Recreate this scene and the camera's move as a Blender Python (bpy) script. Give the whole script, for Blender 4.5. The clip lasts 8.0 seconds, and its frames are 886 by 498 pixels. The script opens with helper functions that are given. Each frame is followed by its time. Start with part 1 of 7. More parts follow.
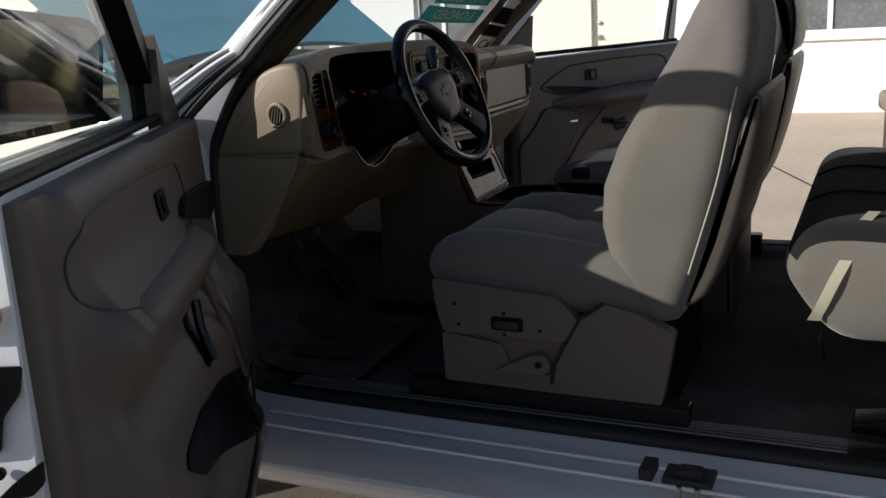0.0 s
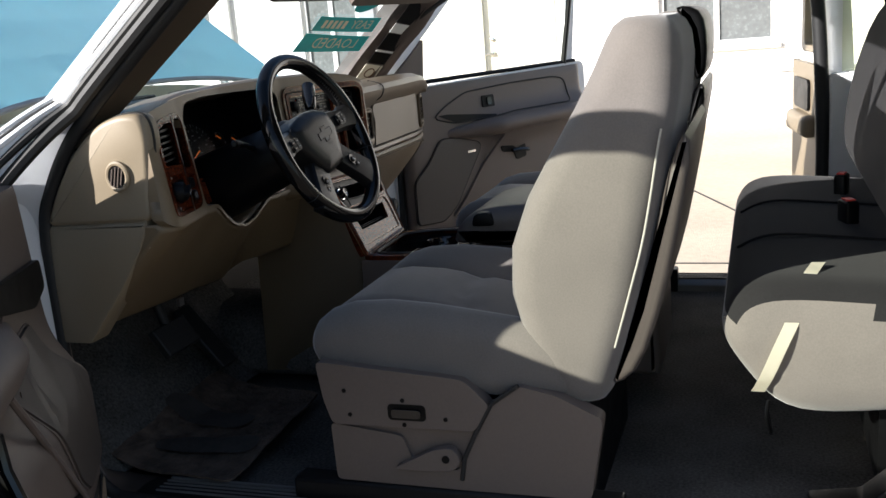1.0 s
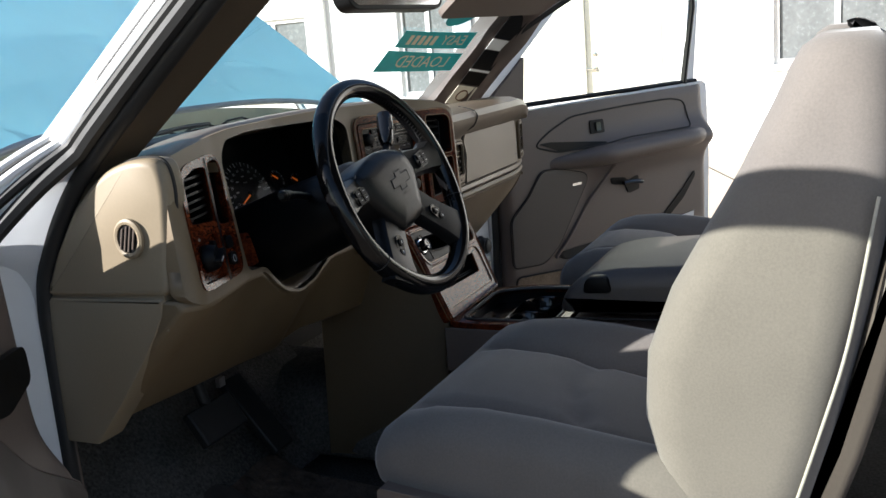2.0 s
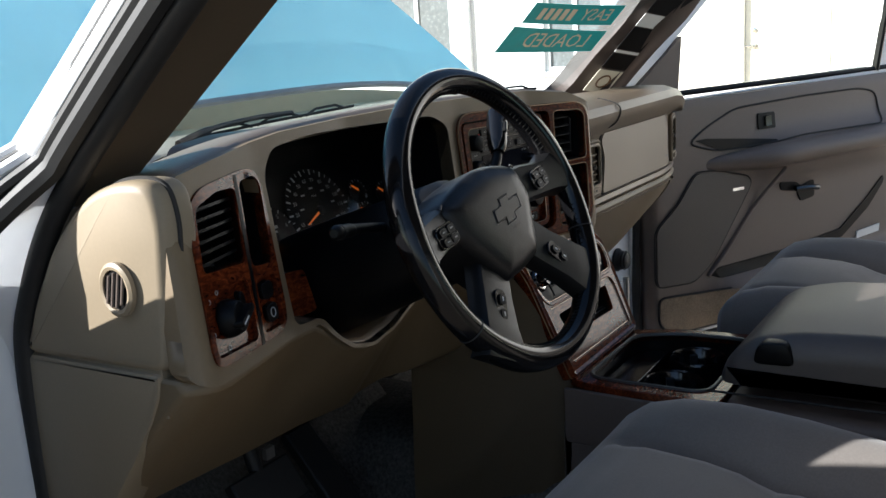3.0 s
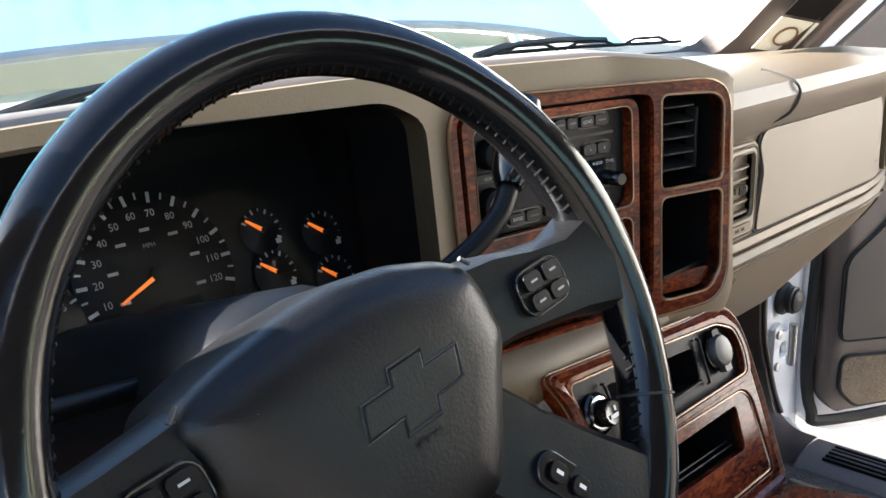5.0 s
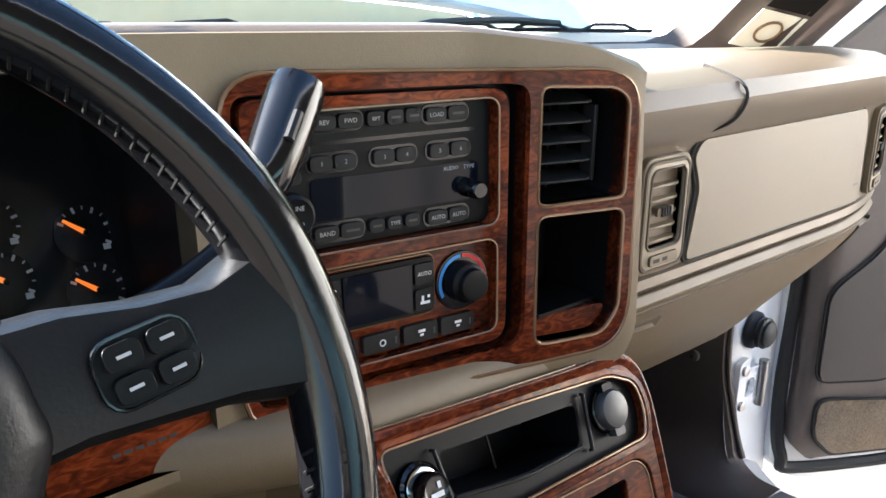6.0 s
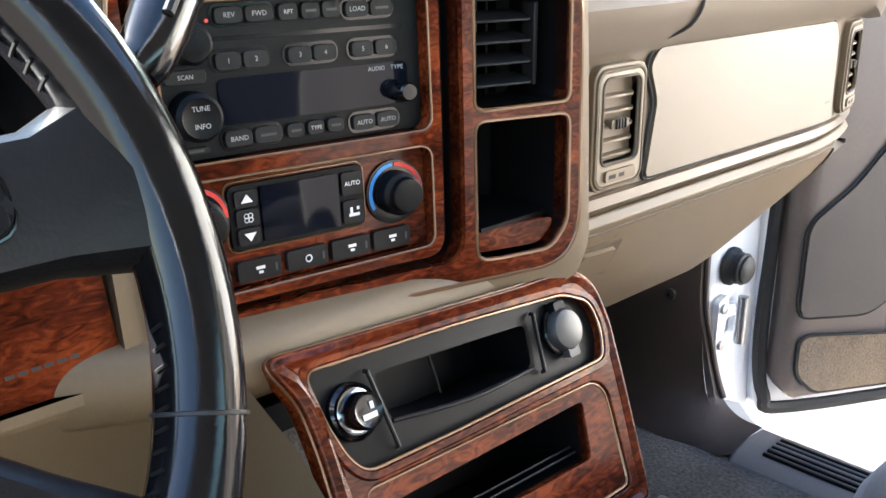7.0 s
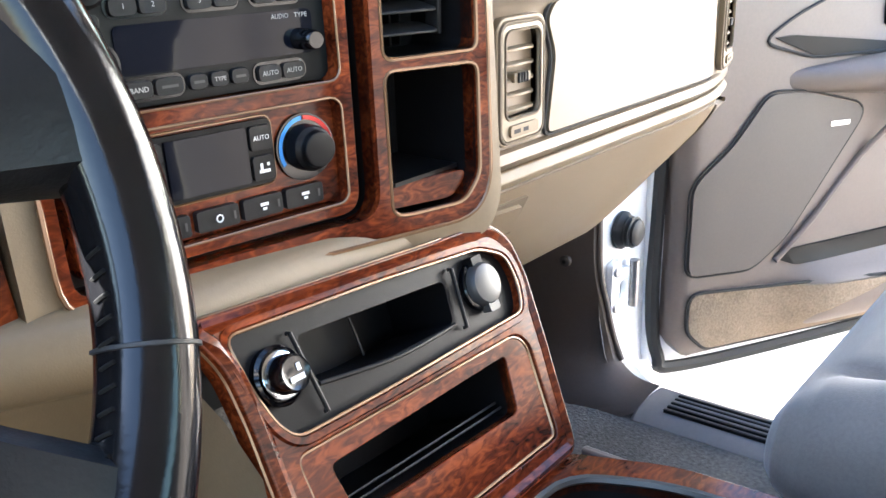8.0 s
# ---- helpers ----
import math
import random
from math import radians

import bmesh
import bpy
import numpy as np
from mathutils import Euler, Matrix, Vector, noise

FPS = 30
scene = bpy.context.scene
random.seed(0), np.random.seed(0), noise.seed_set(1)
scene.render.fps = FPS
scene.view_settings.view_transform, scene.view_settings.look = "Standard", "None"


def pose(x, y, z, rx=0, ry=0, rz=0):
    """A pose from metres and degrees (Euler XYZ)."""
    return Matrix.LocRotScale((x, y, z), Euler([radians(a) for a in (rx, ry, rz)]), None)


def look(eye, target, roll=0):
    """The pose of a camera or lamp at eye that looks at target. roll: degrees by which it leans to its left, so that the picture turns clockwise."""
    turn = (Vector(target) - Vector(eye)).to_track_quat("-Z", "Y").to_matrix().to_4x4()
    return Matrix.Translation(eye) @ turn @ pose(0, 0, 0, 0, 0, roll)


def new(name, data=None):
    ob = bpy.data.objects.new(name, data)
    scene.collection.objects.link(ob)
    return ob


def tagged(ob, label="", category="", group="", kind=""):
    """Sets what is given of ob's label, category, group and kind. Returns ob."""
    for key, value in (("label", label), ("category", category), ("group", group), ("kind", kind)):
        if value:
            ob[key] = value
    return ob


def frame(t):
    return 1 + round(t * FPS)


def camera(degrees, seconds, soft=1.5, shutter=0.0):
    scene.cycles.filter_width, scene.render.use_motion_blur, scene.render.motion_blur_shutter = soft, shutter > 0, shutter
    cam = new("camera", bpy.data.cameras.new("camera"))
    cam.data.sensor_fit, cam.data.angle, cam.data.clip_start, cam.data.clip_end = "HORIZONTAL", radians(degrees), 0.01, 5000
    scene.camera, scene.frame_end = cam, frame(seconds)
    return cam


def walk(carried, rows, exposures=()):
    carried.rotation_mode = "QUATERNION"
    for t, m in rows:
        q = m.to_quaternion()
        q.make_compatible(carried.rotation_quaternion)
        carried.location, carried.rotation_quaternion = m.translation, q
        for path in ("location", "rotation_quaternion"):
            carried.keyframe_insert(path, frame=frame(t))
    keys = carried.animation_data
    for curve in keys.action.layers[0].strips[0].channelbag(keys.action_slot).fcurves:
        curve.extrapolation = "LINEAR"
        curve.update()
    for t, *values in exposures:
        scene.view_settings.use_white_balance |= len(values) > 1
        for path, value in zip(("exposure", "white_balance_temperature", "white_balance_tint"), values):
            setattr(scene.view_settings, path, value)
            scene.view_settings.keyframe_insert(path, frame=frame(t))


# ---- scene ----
cam = camera(50.0, 8.0)
PATH = [
    (0, (-2.469, -0.924, 1.394), (-0.709, -0.101, 0.92), -3.3),
    (0.5, (-2.34, -0.903, 1.409), (-0.518, -0.223, 0.941), -4.2),
    (1, (-2.17, -0.835, 1.421), (-0.329, -0.199, 0.966), -4.7),
    (1.5, (-1.963, -0.768, 1.417), (-0.146, -0.046, 0.994), -5.1),
    (1.7, (-1.884, -0.738, 1.425), (-0.084, 0.026, 1.005), -5.0),
    (2.8, (-1.45, -0.546, 1.434), (0.23, 0.453, 1.008), -3.7),
    (3, (-1.372, -0.529, 1.436), (0.258, 0.539, 0.987), -3.8),
    (3.5, (-1.174, -0.485, 1.426), (0.319, 0.747, 0.923), -4.8),
    (4, (-1.002, -0.415, 1.405), (0.422, 0.884, 0.872), -5.5),
    (4.2, (-0.942, -0.38, 1.407), (0.485, 0.91, 0.861), -4.9),
    (5.3, (-0.615, -0.274, 1.408), (0.729, 1.096, 0.844), -0.7),
    (5.5, (-0.567, -0.276, 1.403), (0.761, 1.111, 0.842), -0.2),
    (6, (-0.459, -0.269, 1.381), (0.86, 1.113, 0.788), 1.5),
    (6.5, (-0.414, -0.273, 1.345), (0.903, 1.092, 0.711), 0.5),
    (7, (-0.408, -0.277, 1.328), (0.906, 1.084, 0.679), -0.3),
    (7.5, (-0.414, -0.266, 1.312), (0.948, 1.045, 0.659), -0.6),
    (8, (-0.42, -0.25, 1.295), (1.065, 0.917, 0.636), -1.2),
]
EXPOSURES = [(0.0, -0.42, 5950, 14), (0.5, 0.28, 5950, 13), (1.0, 0.78, 5950, 12), (3.0, 1.12, 5800, 10), (4.2, 1.92, 6050, 10), (5.5, 3.22, 5900, 13), (6.0, 3.15, 5850, 12), (6.5, 3.24, 5950, 12), (7.0, 3.80, 5900, 12), (8.0, 4.3, 5850, 12)]
walk(cam, [(t, look(eye, target, roll)) for t, eye, target, roll in PATH], EXPOSURES)

# ---- daylight: a low sun in front of the driver's side, clear sky ----
SUN_WAY = Vector((1.0, -1.0, -0.60)).normalized()
world = bpy.data.worlds.new("sky")
scene.world = world
world.use_nodes = True
wn, wl = world.node_tree.nodes, world.node_tree.links
sky = wn.new("ShaderNodeTexSky")
sky.sky_type, sky.sun_disc = "NISHITA", False
sky.sun_elevation = math.asin(-SUN_WAY.z)
sky.sun_rotation = math.atan2(-SUN_WAY.x, -SUN_WAY.y)
wl.new(sky.outputs["Color"], wn["Background"].inputs["Color"])
wn["Background"].inputs["Strength"].default_value = 0.095
sun = new("sun", bpy.data.lights.new("sun", "SUN"))
sun.data.energy, sun.data.angle, sun.data.color = 7.0, radians(0.5), (1.0, 0.93, 0.82)
sun.matrix_world = look((0, 0, 0), SUN_WAY)

# ---- materials ----
def material(name, base, rough=0.5, metal=0.0, coat=0.0, grain=0.0, grain_size=0.01, bump=0.0, bump_size=0.002, second=None, blotch=0.05, spec=0.5, rough_var=0.1, sheen=0.0):
    """A surface with colour variation at two scales, roughness variation and fine relief."""
    m = bpy.data.materials.new(name)
    m.use_nodes = True
    n, l = m.node_tree.nodes, m.node_tree.links
    b = n["Principled BSDF"]
    b.inputs["Roughness"].default_value, b.inputs["Metallic"].default_value = rough, metal
    b.inputs["Coat Weight"].default_value, b.inputs["Coat Roughness"].default_value = coat, 0.06
    b.inputs["Specular IOR Level"].default_value = spec
    b.inputs["Sheen Weight"].default_value = sheen
    at = n.new("ShaderNodeTexCoord")
    fine, wide = n.new("ShaderNodeTexNoise"), n.new("ShaderNodeTexNoise")
    fine.inputs["Scale"].default_value, fine.inputs["Detail"].default_value = 1 / grain_size, 4
    wide.inputs["Scale"].default_value, wide.inputs["Detail"].default_value = 1 / max(blotch, 0.001), 3
    l.new(at.outputs["Object"], fine.inputs["Vector"])
    l.new(at.outputs["Object"], wide.inputs["Vector"])
    both = n.new("ShaderNodeMath")
    both.operation = "ADD"
    l.new(fine.outputs["Fac"], both.inputs[0])
    l.new(wide.outputs["Fac"], both.inputs[1])
    ramp = n.new("ShaderNodeMapRange")
    ramp.inputs["From Min"].default_value, ramp.inputs["From Max"].default_value = 0.6, 1.4
    l.new(both.outputs[0], ramp.inputs["Value"])
    mix = n.new("ShaderNodeMix")
    mix.data_type = "RGBA"
    lo = second if second else tuple(c * (1 - grain) for c in base)
    hi = base if second else tuple(min(1, c * (1 + grain)) for c in base)
    mix.inputs["A"].default_value, mix.inputs["B"].default_value = (*lo, 1), (*hi, 1)
    l.new(ramp.outputs["Result"], mix.inputs["Factor"])
    l.new(mix.outputs["Result"], b.inputs["Base Color"])
    rr = n.new("ShaderNodeMapRange")
    rr.inputs["To Min"].default_value, rr.inputs["To Max"].default_value = max(0.02, rough - rough_var), min(1, rough + rough_var)
    l.new(wide.outputs["Fac"], rr.inputs["Value"])
    l.new(rr.outputs["Result"], b.inputs["Roughness"])
    if bump:
        t = n.new("ShaderNodeTexNoise")
        t.inputs["Scale"].default_value, t.inputs["Detail"].default_value = 1 / bump_size, 2
        l.new(at.outputs["Object"], t.inputs["Vector"])
        k = n.new("ShaderNodeBump")
        k.inputs["Strength"].default_value, k.inputs["Distance"].default_value = bump, bump_size * 0.5
        l.new(t.outputs["Fac"], k.inputs["Height"])
        l.new(k.outputs["Normal"], b.inputs["Normal"])
    return m


def burl_wood(name):
    """Polished burl wood: streaked dark figure in red-brown under a clear coat."""
    m = material(name, (0.2, 0.05, 0.02), rough=0.14, rough_var=0.05, spec=0.20, coat=0.0)
    n, l = m.node_tree.nodes, m.node_tree.links
    b = n["Principled BSDF"]
    at = n.new("ShaderNodeTexCoord")
    stretch = n.new("ShaderNodeMapping")
    stretch.inputs["Scale"].default_value = (0.34, 1, 1)
    l.new(at.outputs["Object"], stretch.inputs["Vector"])
    twist, cloud = n.new("ShaderNodeTexNoise"), n.new("ShaderNodeTexNoise")
    twist.inputs["Scale"].default_value, twist.inputs["Detail"].default_value, twist.inputs["Distortion"].default_value = 150, 5, 1.6
    cloud.inputs["Scale"].default_value, cloud.inputs["Detail"].default_value = 34, 3
    for t in (twist, cloud):
        l.new(stretch.outputs["Vector"], t.inputs["Vector"])
    both = n.new("ShaderNodeMix")
    both.inputs["Factor"].default_value = 0.42
    l.new(twist.outputs["Fac"], both.inputs["A"])
    l.new(cloud.outputs["Fac"], both.inputs["B"])
    ramp = n.new("ShaderNodeValToRGB")
    e = ramp.color_ramp.elements
    e[0].position, e[0].color = 0.36, (0.022, 0.0045, 0.002, 1)
    e[1].position, e[1].color = 0.66, (0.200, 0.042, 0.011, 1)
    mid = e.new(0.50)
    mid.color = (0.080, 0.0148, 0.0046, 1)
    l.new(both.outputs["Result"], ramp.inputs["Fac"])
    l.new(ramp.outputs["Color"], b.inputs["Base Color"])
    return m


def glass(name, tint, gloss_rough=0.0, gloss=0.6, power=5.0):
    m = bpy.data.materials.new(name)
    m.use_nodes = True
    n, l = m.node_tree.nodes, m.node_tree.links
    n.remove(n["Principled BSDF"])
    clear, shine, mix, face = n.new("ShaderNodeBsdfTransparent"), n.new("ShaderNodeBsdfGlossy"), n.new("ShaderNodeMixShader"), n.new("ShaderNodeLayerWeight")
    clear.inputs["Color"].default_value = (*tint, 1)
    shine.inputs["Roughness"].default_value = gloss_rough
    face.inputs["Blend"].default_value = 0.5
    steep, gain = n.new("ShaderNodeMath"), n.new("ShaderNodeMath")
    steep.operation, gain.operation = "POWER", "MULTIPLY_ADD"
    steep.inputs[1].default_value = power
    gain.inputs[1].default_value, gain.inputs[2].default_value = gloss, 0.03
    l.new(face.outputs["Facing"], steep.inputs[0])
    l.new(steep.outputs[0], gain.inputs[0])
    l.new(gain.outputs[0], mix.inputs["Fac"])
    l.new(clear.outputs["BSDF"], mix.inputs[1])
    l.new(shine.outputs["BSDF"], mix.inputs[2])
    l.new(mix.outputs["Shader"], n["Material Output"].inputs["Surface"])
    return m


def lit(name, colour, strength):
    m = bpy.data.materials.new(name)
    m.use_nodes = True
    b = m.node_tree.nodes["Principled BSDF"]
    b.inputs["Base Color"].default_value = (*colour, 1)
    b.inputs["Emission Color"].default_value = (*colour, 1)
    b.inputs["Emission Strength"].default_value = strength
    return m


TAN = material("tan_vinyl", (0.1588, 0.1136, 0.0626), 0.5, grain=0.06, grain_size=0.004, bump=0.25, bump_size=0.0012, blotch=0.3)
TAN_PALE = material("pale_tan_vinyl", (0.2431, 0.193, 0.1274), 0.48, grain=0.05, grain_size=0.004, bump=0.2, bump_size=0.0012, blotch=0.3)
TAN_COVER = material("airbag_cover_vinyl", (0.1359, 0.1074, 0.0682), 0.46, grain=0.05, grain_size=0.004, bump=0.2, bump_size=0.0012, blotch=0.3)
TAUPE = material("taupe_vinyl", (0.0697, 0.0578, 0.0501), 0.5, grain=0.08, grain_size=0.005, bump=0.25, bump_size=0.0014, blotch=0.25)
TRIM = material("door_trim_vinyl", (0.1334, 0.104, 0.0865), 0.5, grain=0.08, grain_size=0.005, bump=0.25, bump_size=0.0014, blotch=0.25)
PAD = material("dash_pad_vinyl", (0.1387, 0.1048, 0.0702), 0.38, grain=0.06, grain_size=0.004, bump=0.2, bump_size=0.0012, blotch=0.3)
# brown for grooves and recesses, their shade put into the colour
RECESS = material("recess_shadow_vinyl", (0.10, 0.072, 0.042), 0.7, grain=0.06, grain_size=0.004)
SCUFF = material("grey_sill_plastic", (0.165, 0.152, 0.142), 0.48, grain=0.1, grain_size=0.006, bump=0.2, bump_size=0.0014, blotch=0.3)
SEAM = material("shadow_gap_rubber", (0.02, 0.018, 0.016), 0.8)
CLOTH = material("grey_seat_cloth", (0.1444, 0.1292, 0.1159), 0.95, grain=0.14, grain_size=0.003, bump=0.35, bump_size=0.0012, blotch=0.12, sheen=0.3, spec=0.2)
CLOTH_PALE = material("pale_seat_cloth", (0.36, 0.345, 0.30), 0.9, grain=0.10, grain_size=0.004, bump=0.5, bump_size=0.0012, blotch=0.15, sheen=0.2, spec=0.2)
CARPET = material("grey_carpet", (0.098, 0.090, 0.080), 1.0, grain=0.75, grain_size=0.006, bump=1.0, bump_size=0.004, blotch=0.2, spec=0.1)
CARPET_TAN = material("tan_carpet", (0.23, 0.18, 0.13), 1.0, grain=0.4, grain_size=0.004, bump=1.0, bump_size=0.004, blotch=0.1, spec=0.1)
MAT_RUBBER = material("floor_mat_rubber", (0.06, 0.05, 0.042), 0.8, grain=0.3, grain_size=0.02, bump=0.4, bump_size=0.004)
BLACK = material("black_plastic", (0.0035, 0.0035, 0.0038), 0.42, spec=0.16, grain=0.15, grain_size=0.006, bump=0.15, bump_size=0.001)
BLACK_GLOSS = material("glossy_black_plastic", (0.0035, 0.0035, 0.004), 0.15, grain=0.1, grain_size=0.02)
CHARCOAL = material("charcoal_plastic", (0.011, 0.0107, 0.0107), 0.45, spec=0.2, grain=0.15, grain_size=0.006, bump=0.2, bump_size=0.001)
GREY = material("grey_plastic", (0.035, 0.035, 0.034), 0.4, grain=0.08, grain_size=0.01)
LEATHER = material("black_leather", (0.004, 0.004, 0.0045), 0.13, spec=0.30, grain=0.2, grain_size=0.004, bump=0.03, bump_size=0.003, blotch=0.03, rough_var=0.07)
HUB_VINYL = material("soft_black_vinyl", (0.006, 0.006, 0.0064), 0.36, spec=0.28, grain=0.25, grain_size=0.004, bump=0.18, bump_size=0.0018, blotch=0.05)
THREAD = material("grey_thread", (0.007, 0.007, 0.0065), 0.8, spec=0.1, grain=0.2, grain_size=0.003)
CHROME = material("chrome", (0.75, 0.75, 0.76), 0.12, 1.0, grain=0.05, grain_size=0.02)
STEEL = material("worn_steel", (0.45, 0.44, 0.43), 0.4, 1.0, grain=0.2, grain_size=0.01)
# gold tubes paint the wood edges' highlights; also the card's seal ring
GOLD_LINE = material("gold_glint_and_seal", (0.20, 0.11, 0.055), 0.2, 0.3, coat=0.3, grain=0.1, grain_size=0.01)
WOOD = burl_wood("burl_wood")
RUBBER = material("black_rubber", (0.012, 0.012, 0.012), 0.6, grain=0.2, grain_size=0.01)
PAINT = material("white_paint", (0.84, 0.85, 0.86), 0.22, coat=0.6, grain=0.02, grain_size=0.05, rough_var=0.05)
HOOD_BLUE = material("blue_hood", (0.54, 0.86, 0.95), 0.35, coat=0.3, grain=0.03, grain_size=0.1, blotch=0.6)
WALL_WHITE = material("white_stucco", (0.80, 0.79, 0.76), 0.9, grain=0.05, grain_size=0.1, bump=0.5, bump_size=0.03, blotch=1.5)
WALL_GREY = material("grey_window_frame", (0.32, 0.33, 0.34), 0.5, grain=0.1, grain_size=0.05)
DARK_PANE = material("dark_window_pane", (0.15, 0.16, 0.16), 0.25, grain=0.3, grain_size=0.5)
COWL = material("cowl_paint", (0.55, 0.51, 0.43), 0.5, grain=0.08, grain_size=0.02, blotch=0.3)
CONCRETE = material("pale_concrete", (0.54, 0.445, 0.335), 0.95, grain=0.16, grain_size=0.05, bump=0.6, bump_size=0.012, blotch=0.9)
ASPHALT = material("worn_asphalt", (0.14, 0.112, 0.084), 0.9, grain=0.2, grain_size=0.012, bump=0.7, bump_size=0.008, blotch=0.8)
WHITE_MARK = material("white_print", (0.75, 0.75, 0.73), 0.6)
# needles are given a faint glow of their own, with no lamp
ORANGE = lit("orange_needle", (1.0, 0.22, 0.02), 0.10)
RED = material("red_print", (0.6, 0.03, 0.02), 0.5)
BLUE_MARK = material("blue_print", (0.05, 0.25, 0.6), 0.5)
TEAL = material("teal_sticker", (0.02, 0.44, 0.50), 0.5, grain=0.1, grain_size=0.02)
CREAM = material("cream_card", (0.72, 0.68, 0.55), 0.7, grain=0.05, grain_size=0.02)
LCD = material("dark_display", (0.004, 0.005, 0.009), 0.04, spec=0.16, rough_var=0.02)
LEGEND = material("dim_button_print", (0.36, 0.36, 0.35), 0.6)
WINDSHIELD = glass("windshield_glass", (0.79, 0.86, 0.88), 0.0, 0.25)
SIDE_GLASS = glass("side_glass", (0.92, 0.95, 0.84), 0.0, 0.5, 3.5)
GAUGE_GLASS = glass("gauge_lens", (0.92, 0.92, 0.92), 0.05, 0.12)

# ---- mesh helpers ----
BASES = {}


def thing(name, base, label, category, group="", kind="", turn=0.0, local=False):
    """An Empty at its base. Parts are given in the world's metres, or in the thing's own if local."""
    ob = new(name)
    ob.empty_display_size = 0.05
    ob.matrix_basis = pose(*base, 0, 0, turn)
    BASES[ob.name] = (0, 0, 0) if local else tuple(-c for c in base)
    return tagged(ob, label, category, group, kind)


def part(name, bm, mat, parent=None, label="", bevel=0.0, smooth=True, angle=40, shadow=True, segments=2):
    """Links a bmesh as one mesh object under a thing or a part."""
    me = bpy.data.meshes.new(name)
    bmesh.ops.recalc_face_normals(bm, faces=bm.faces)
    if smooth:
        for f in bm.faces:
            f.smooth = True
        for e in bm.edges:
            if len(e.link_faces) == 2 and e.calc_face_angle(0) > radians(angle):
                e.smooth = False
    bm.to_mesh(me)
    bm.free()
    me.materials.append(mat)
    ob = new(name, me)
    if parent is not None:
        ob.parent = parent
        if parent.type == "EMPTY":
            ob.location = BASES[parent.name]
    if bevel:
        mod = ob.modifiers.new("edges", "BEVEL")
        mod.width, mod.segments, mod.limit_method, mod.angle_limit = bevel, segments, "ANGLE", radians(35)
    ob.visible_shadow = shadow
    if label:
        ob["label"] = label
    return ob


def box(bm, x0, x1, y0, y1, z0, z1, m=None):
    v = [Vector((x, y, z)) for x in (x0, x1) for y in (y0, y1) for z in (z0, z1)]
    if m is not None:
        v = [m @ p for p in v]
    v = [bm.verts.new(p) for p in v]
    for f in ((0, 1, 3, 2), (4, 6, 7, 5), (0, 4, 5, 1), (2, 3, 7, 6), (0, 2, 6, 4), (1, 5, 7, 3)):
        bm.faces.new([v[i] for i in f])
    return bm


def boxed(*a, m=None):
    return box(bmesh.new(), *a, m=m)


def smooth_loop(pts, times=2):
    """A closed outline with its corners cut, twice by default."""
    for _ in range(times):
        out = []
        for i, p in enumerate(pts):
            q = pts[(i + 1) % len(pts)]
            out.append(tuple(0.75 * a + 0.25 * b for a, b in zip(p, q)))
            out.append(tuple(0.25 * a + 0.75 * b for a, b in zip(p, q)))
        pts = out
    return pts


def round_rect(u0, u1, v0, v1, r, seg=4):
    r = min(r, (u1 - u0) / 2 - 1e-4, (v1 - v0) / 2 - 1e-4)
    out = []
    for cu, cv, a0 in ((u1 - r, v1 - r, 0), (u0 + r, v1 - r, 90), (u0 + r, v0 + r, 180), (u1 - r, v0 + r, 270)):
        for k in range(seg + 1):
            a = radians(a0 + 90 * k / seg)
            out.append((cu + r * math.cos(a), cv + r * math.sin(a)))
    return out


def round_poly(pts, r, seg=4):
    """A polygon with each corner rounded by about r."""
    out, n = [], len(pts)
    for i in range(n):
        p, a, b = Vector(pts[i]), Vector(pts[i - 1]), Vector(pts[(i + 1) % n])
        da, db = a - p, b - p
        ra, rb = min(r, da.length * 0.49), min(r, db.length * 0.49)
        s, e = p + da.normalized() * ra, p + db.normalized() * rb
        for k in range(seg + 1):
            t = k / seg
            out.append(tuple((1 - t) ** 2 * s + 2 * t * (1 - t) * p + t * t * e))
    return out


def circle(cu, cv, r, n=24):
    return [(cu + r * math.cos(2 * math.pi * k / n), cv + r * math.sin(2 * math.pi * k / n)) for k in range(n)]


def shrunk(pts, d):
    """The closed outline moved inwards by d."""
    n, out = len(pts), []
    area = sum(pts[i][0] * pts[(i + 1) % n][1] - pts[(i + 1) % n][0] * pts[i][1] for i in range(n))
    s = 1 if area > 0 else -1
    for i in range(n):
        a, b = Vector(pts[i - 1]), Vector(pts[(i + 1) % n])
        t = (b - a)
        t = t.normalized() if t.length > 1e-9 else Vector((1, 0))
        out.append((pts[i][0] - s * t.y * d, pts[i][1] + s * t.x * d))
    return out


def plate(outer, holes=(), depth=0.01, at=None, step=0.0, front=0.0):
    """A plate with holes in (u, v), from w = front back to front - depth; at maps (u, v, w) into space; step: slices in u, to let it bend."""
    bm = bmesh.new()
    for loop in (outer, *holes):
        vs = [bm.verts.new((u, v, front)) for u, v in loop]
        for i in range(len(vs)):
            bm.edges.new((vs[i - 1], vs[i]))
    bmesh.ops.triangle_fill(bm, use_beauty=True, edges=bm.edges[:])
    if step:
        us = [u for u, v in outer]
        k = math.ceil(min(us) / step)
        while k * step < max(us):
            bmesh.ops.bisect_plane(bm, geom=bm.verts[:] + bm.edges[:] + bm.faces[:], plane_co=(k * step, 0, 0), plane_no=(1, 0, 0))
            k += 1
    if depth:
        got = bmesh.ops.extrude_face_region(bm, geom=bm.faces[:])
        for v in got["geom"]:
            if isinstance(v, bmesh.types.BMVert):
                v.co.z -= depth
    if at:
        for v in bm.verts:
            v.co = at(*v.co)
    return bm


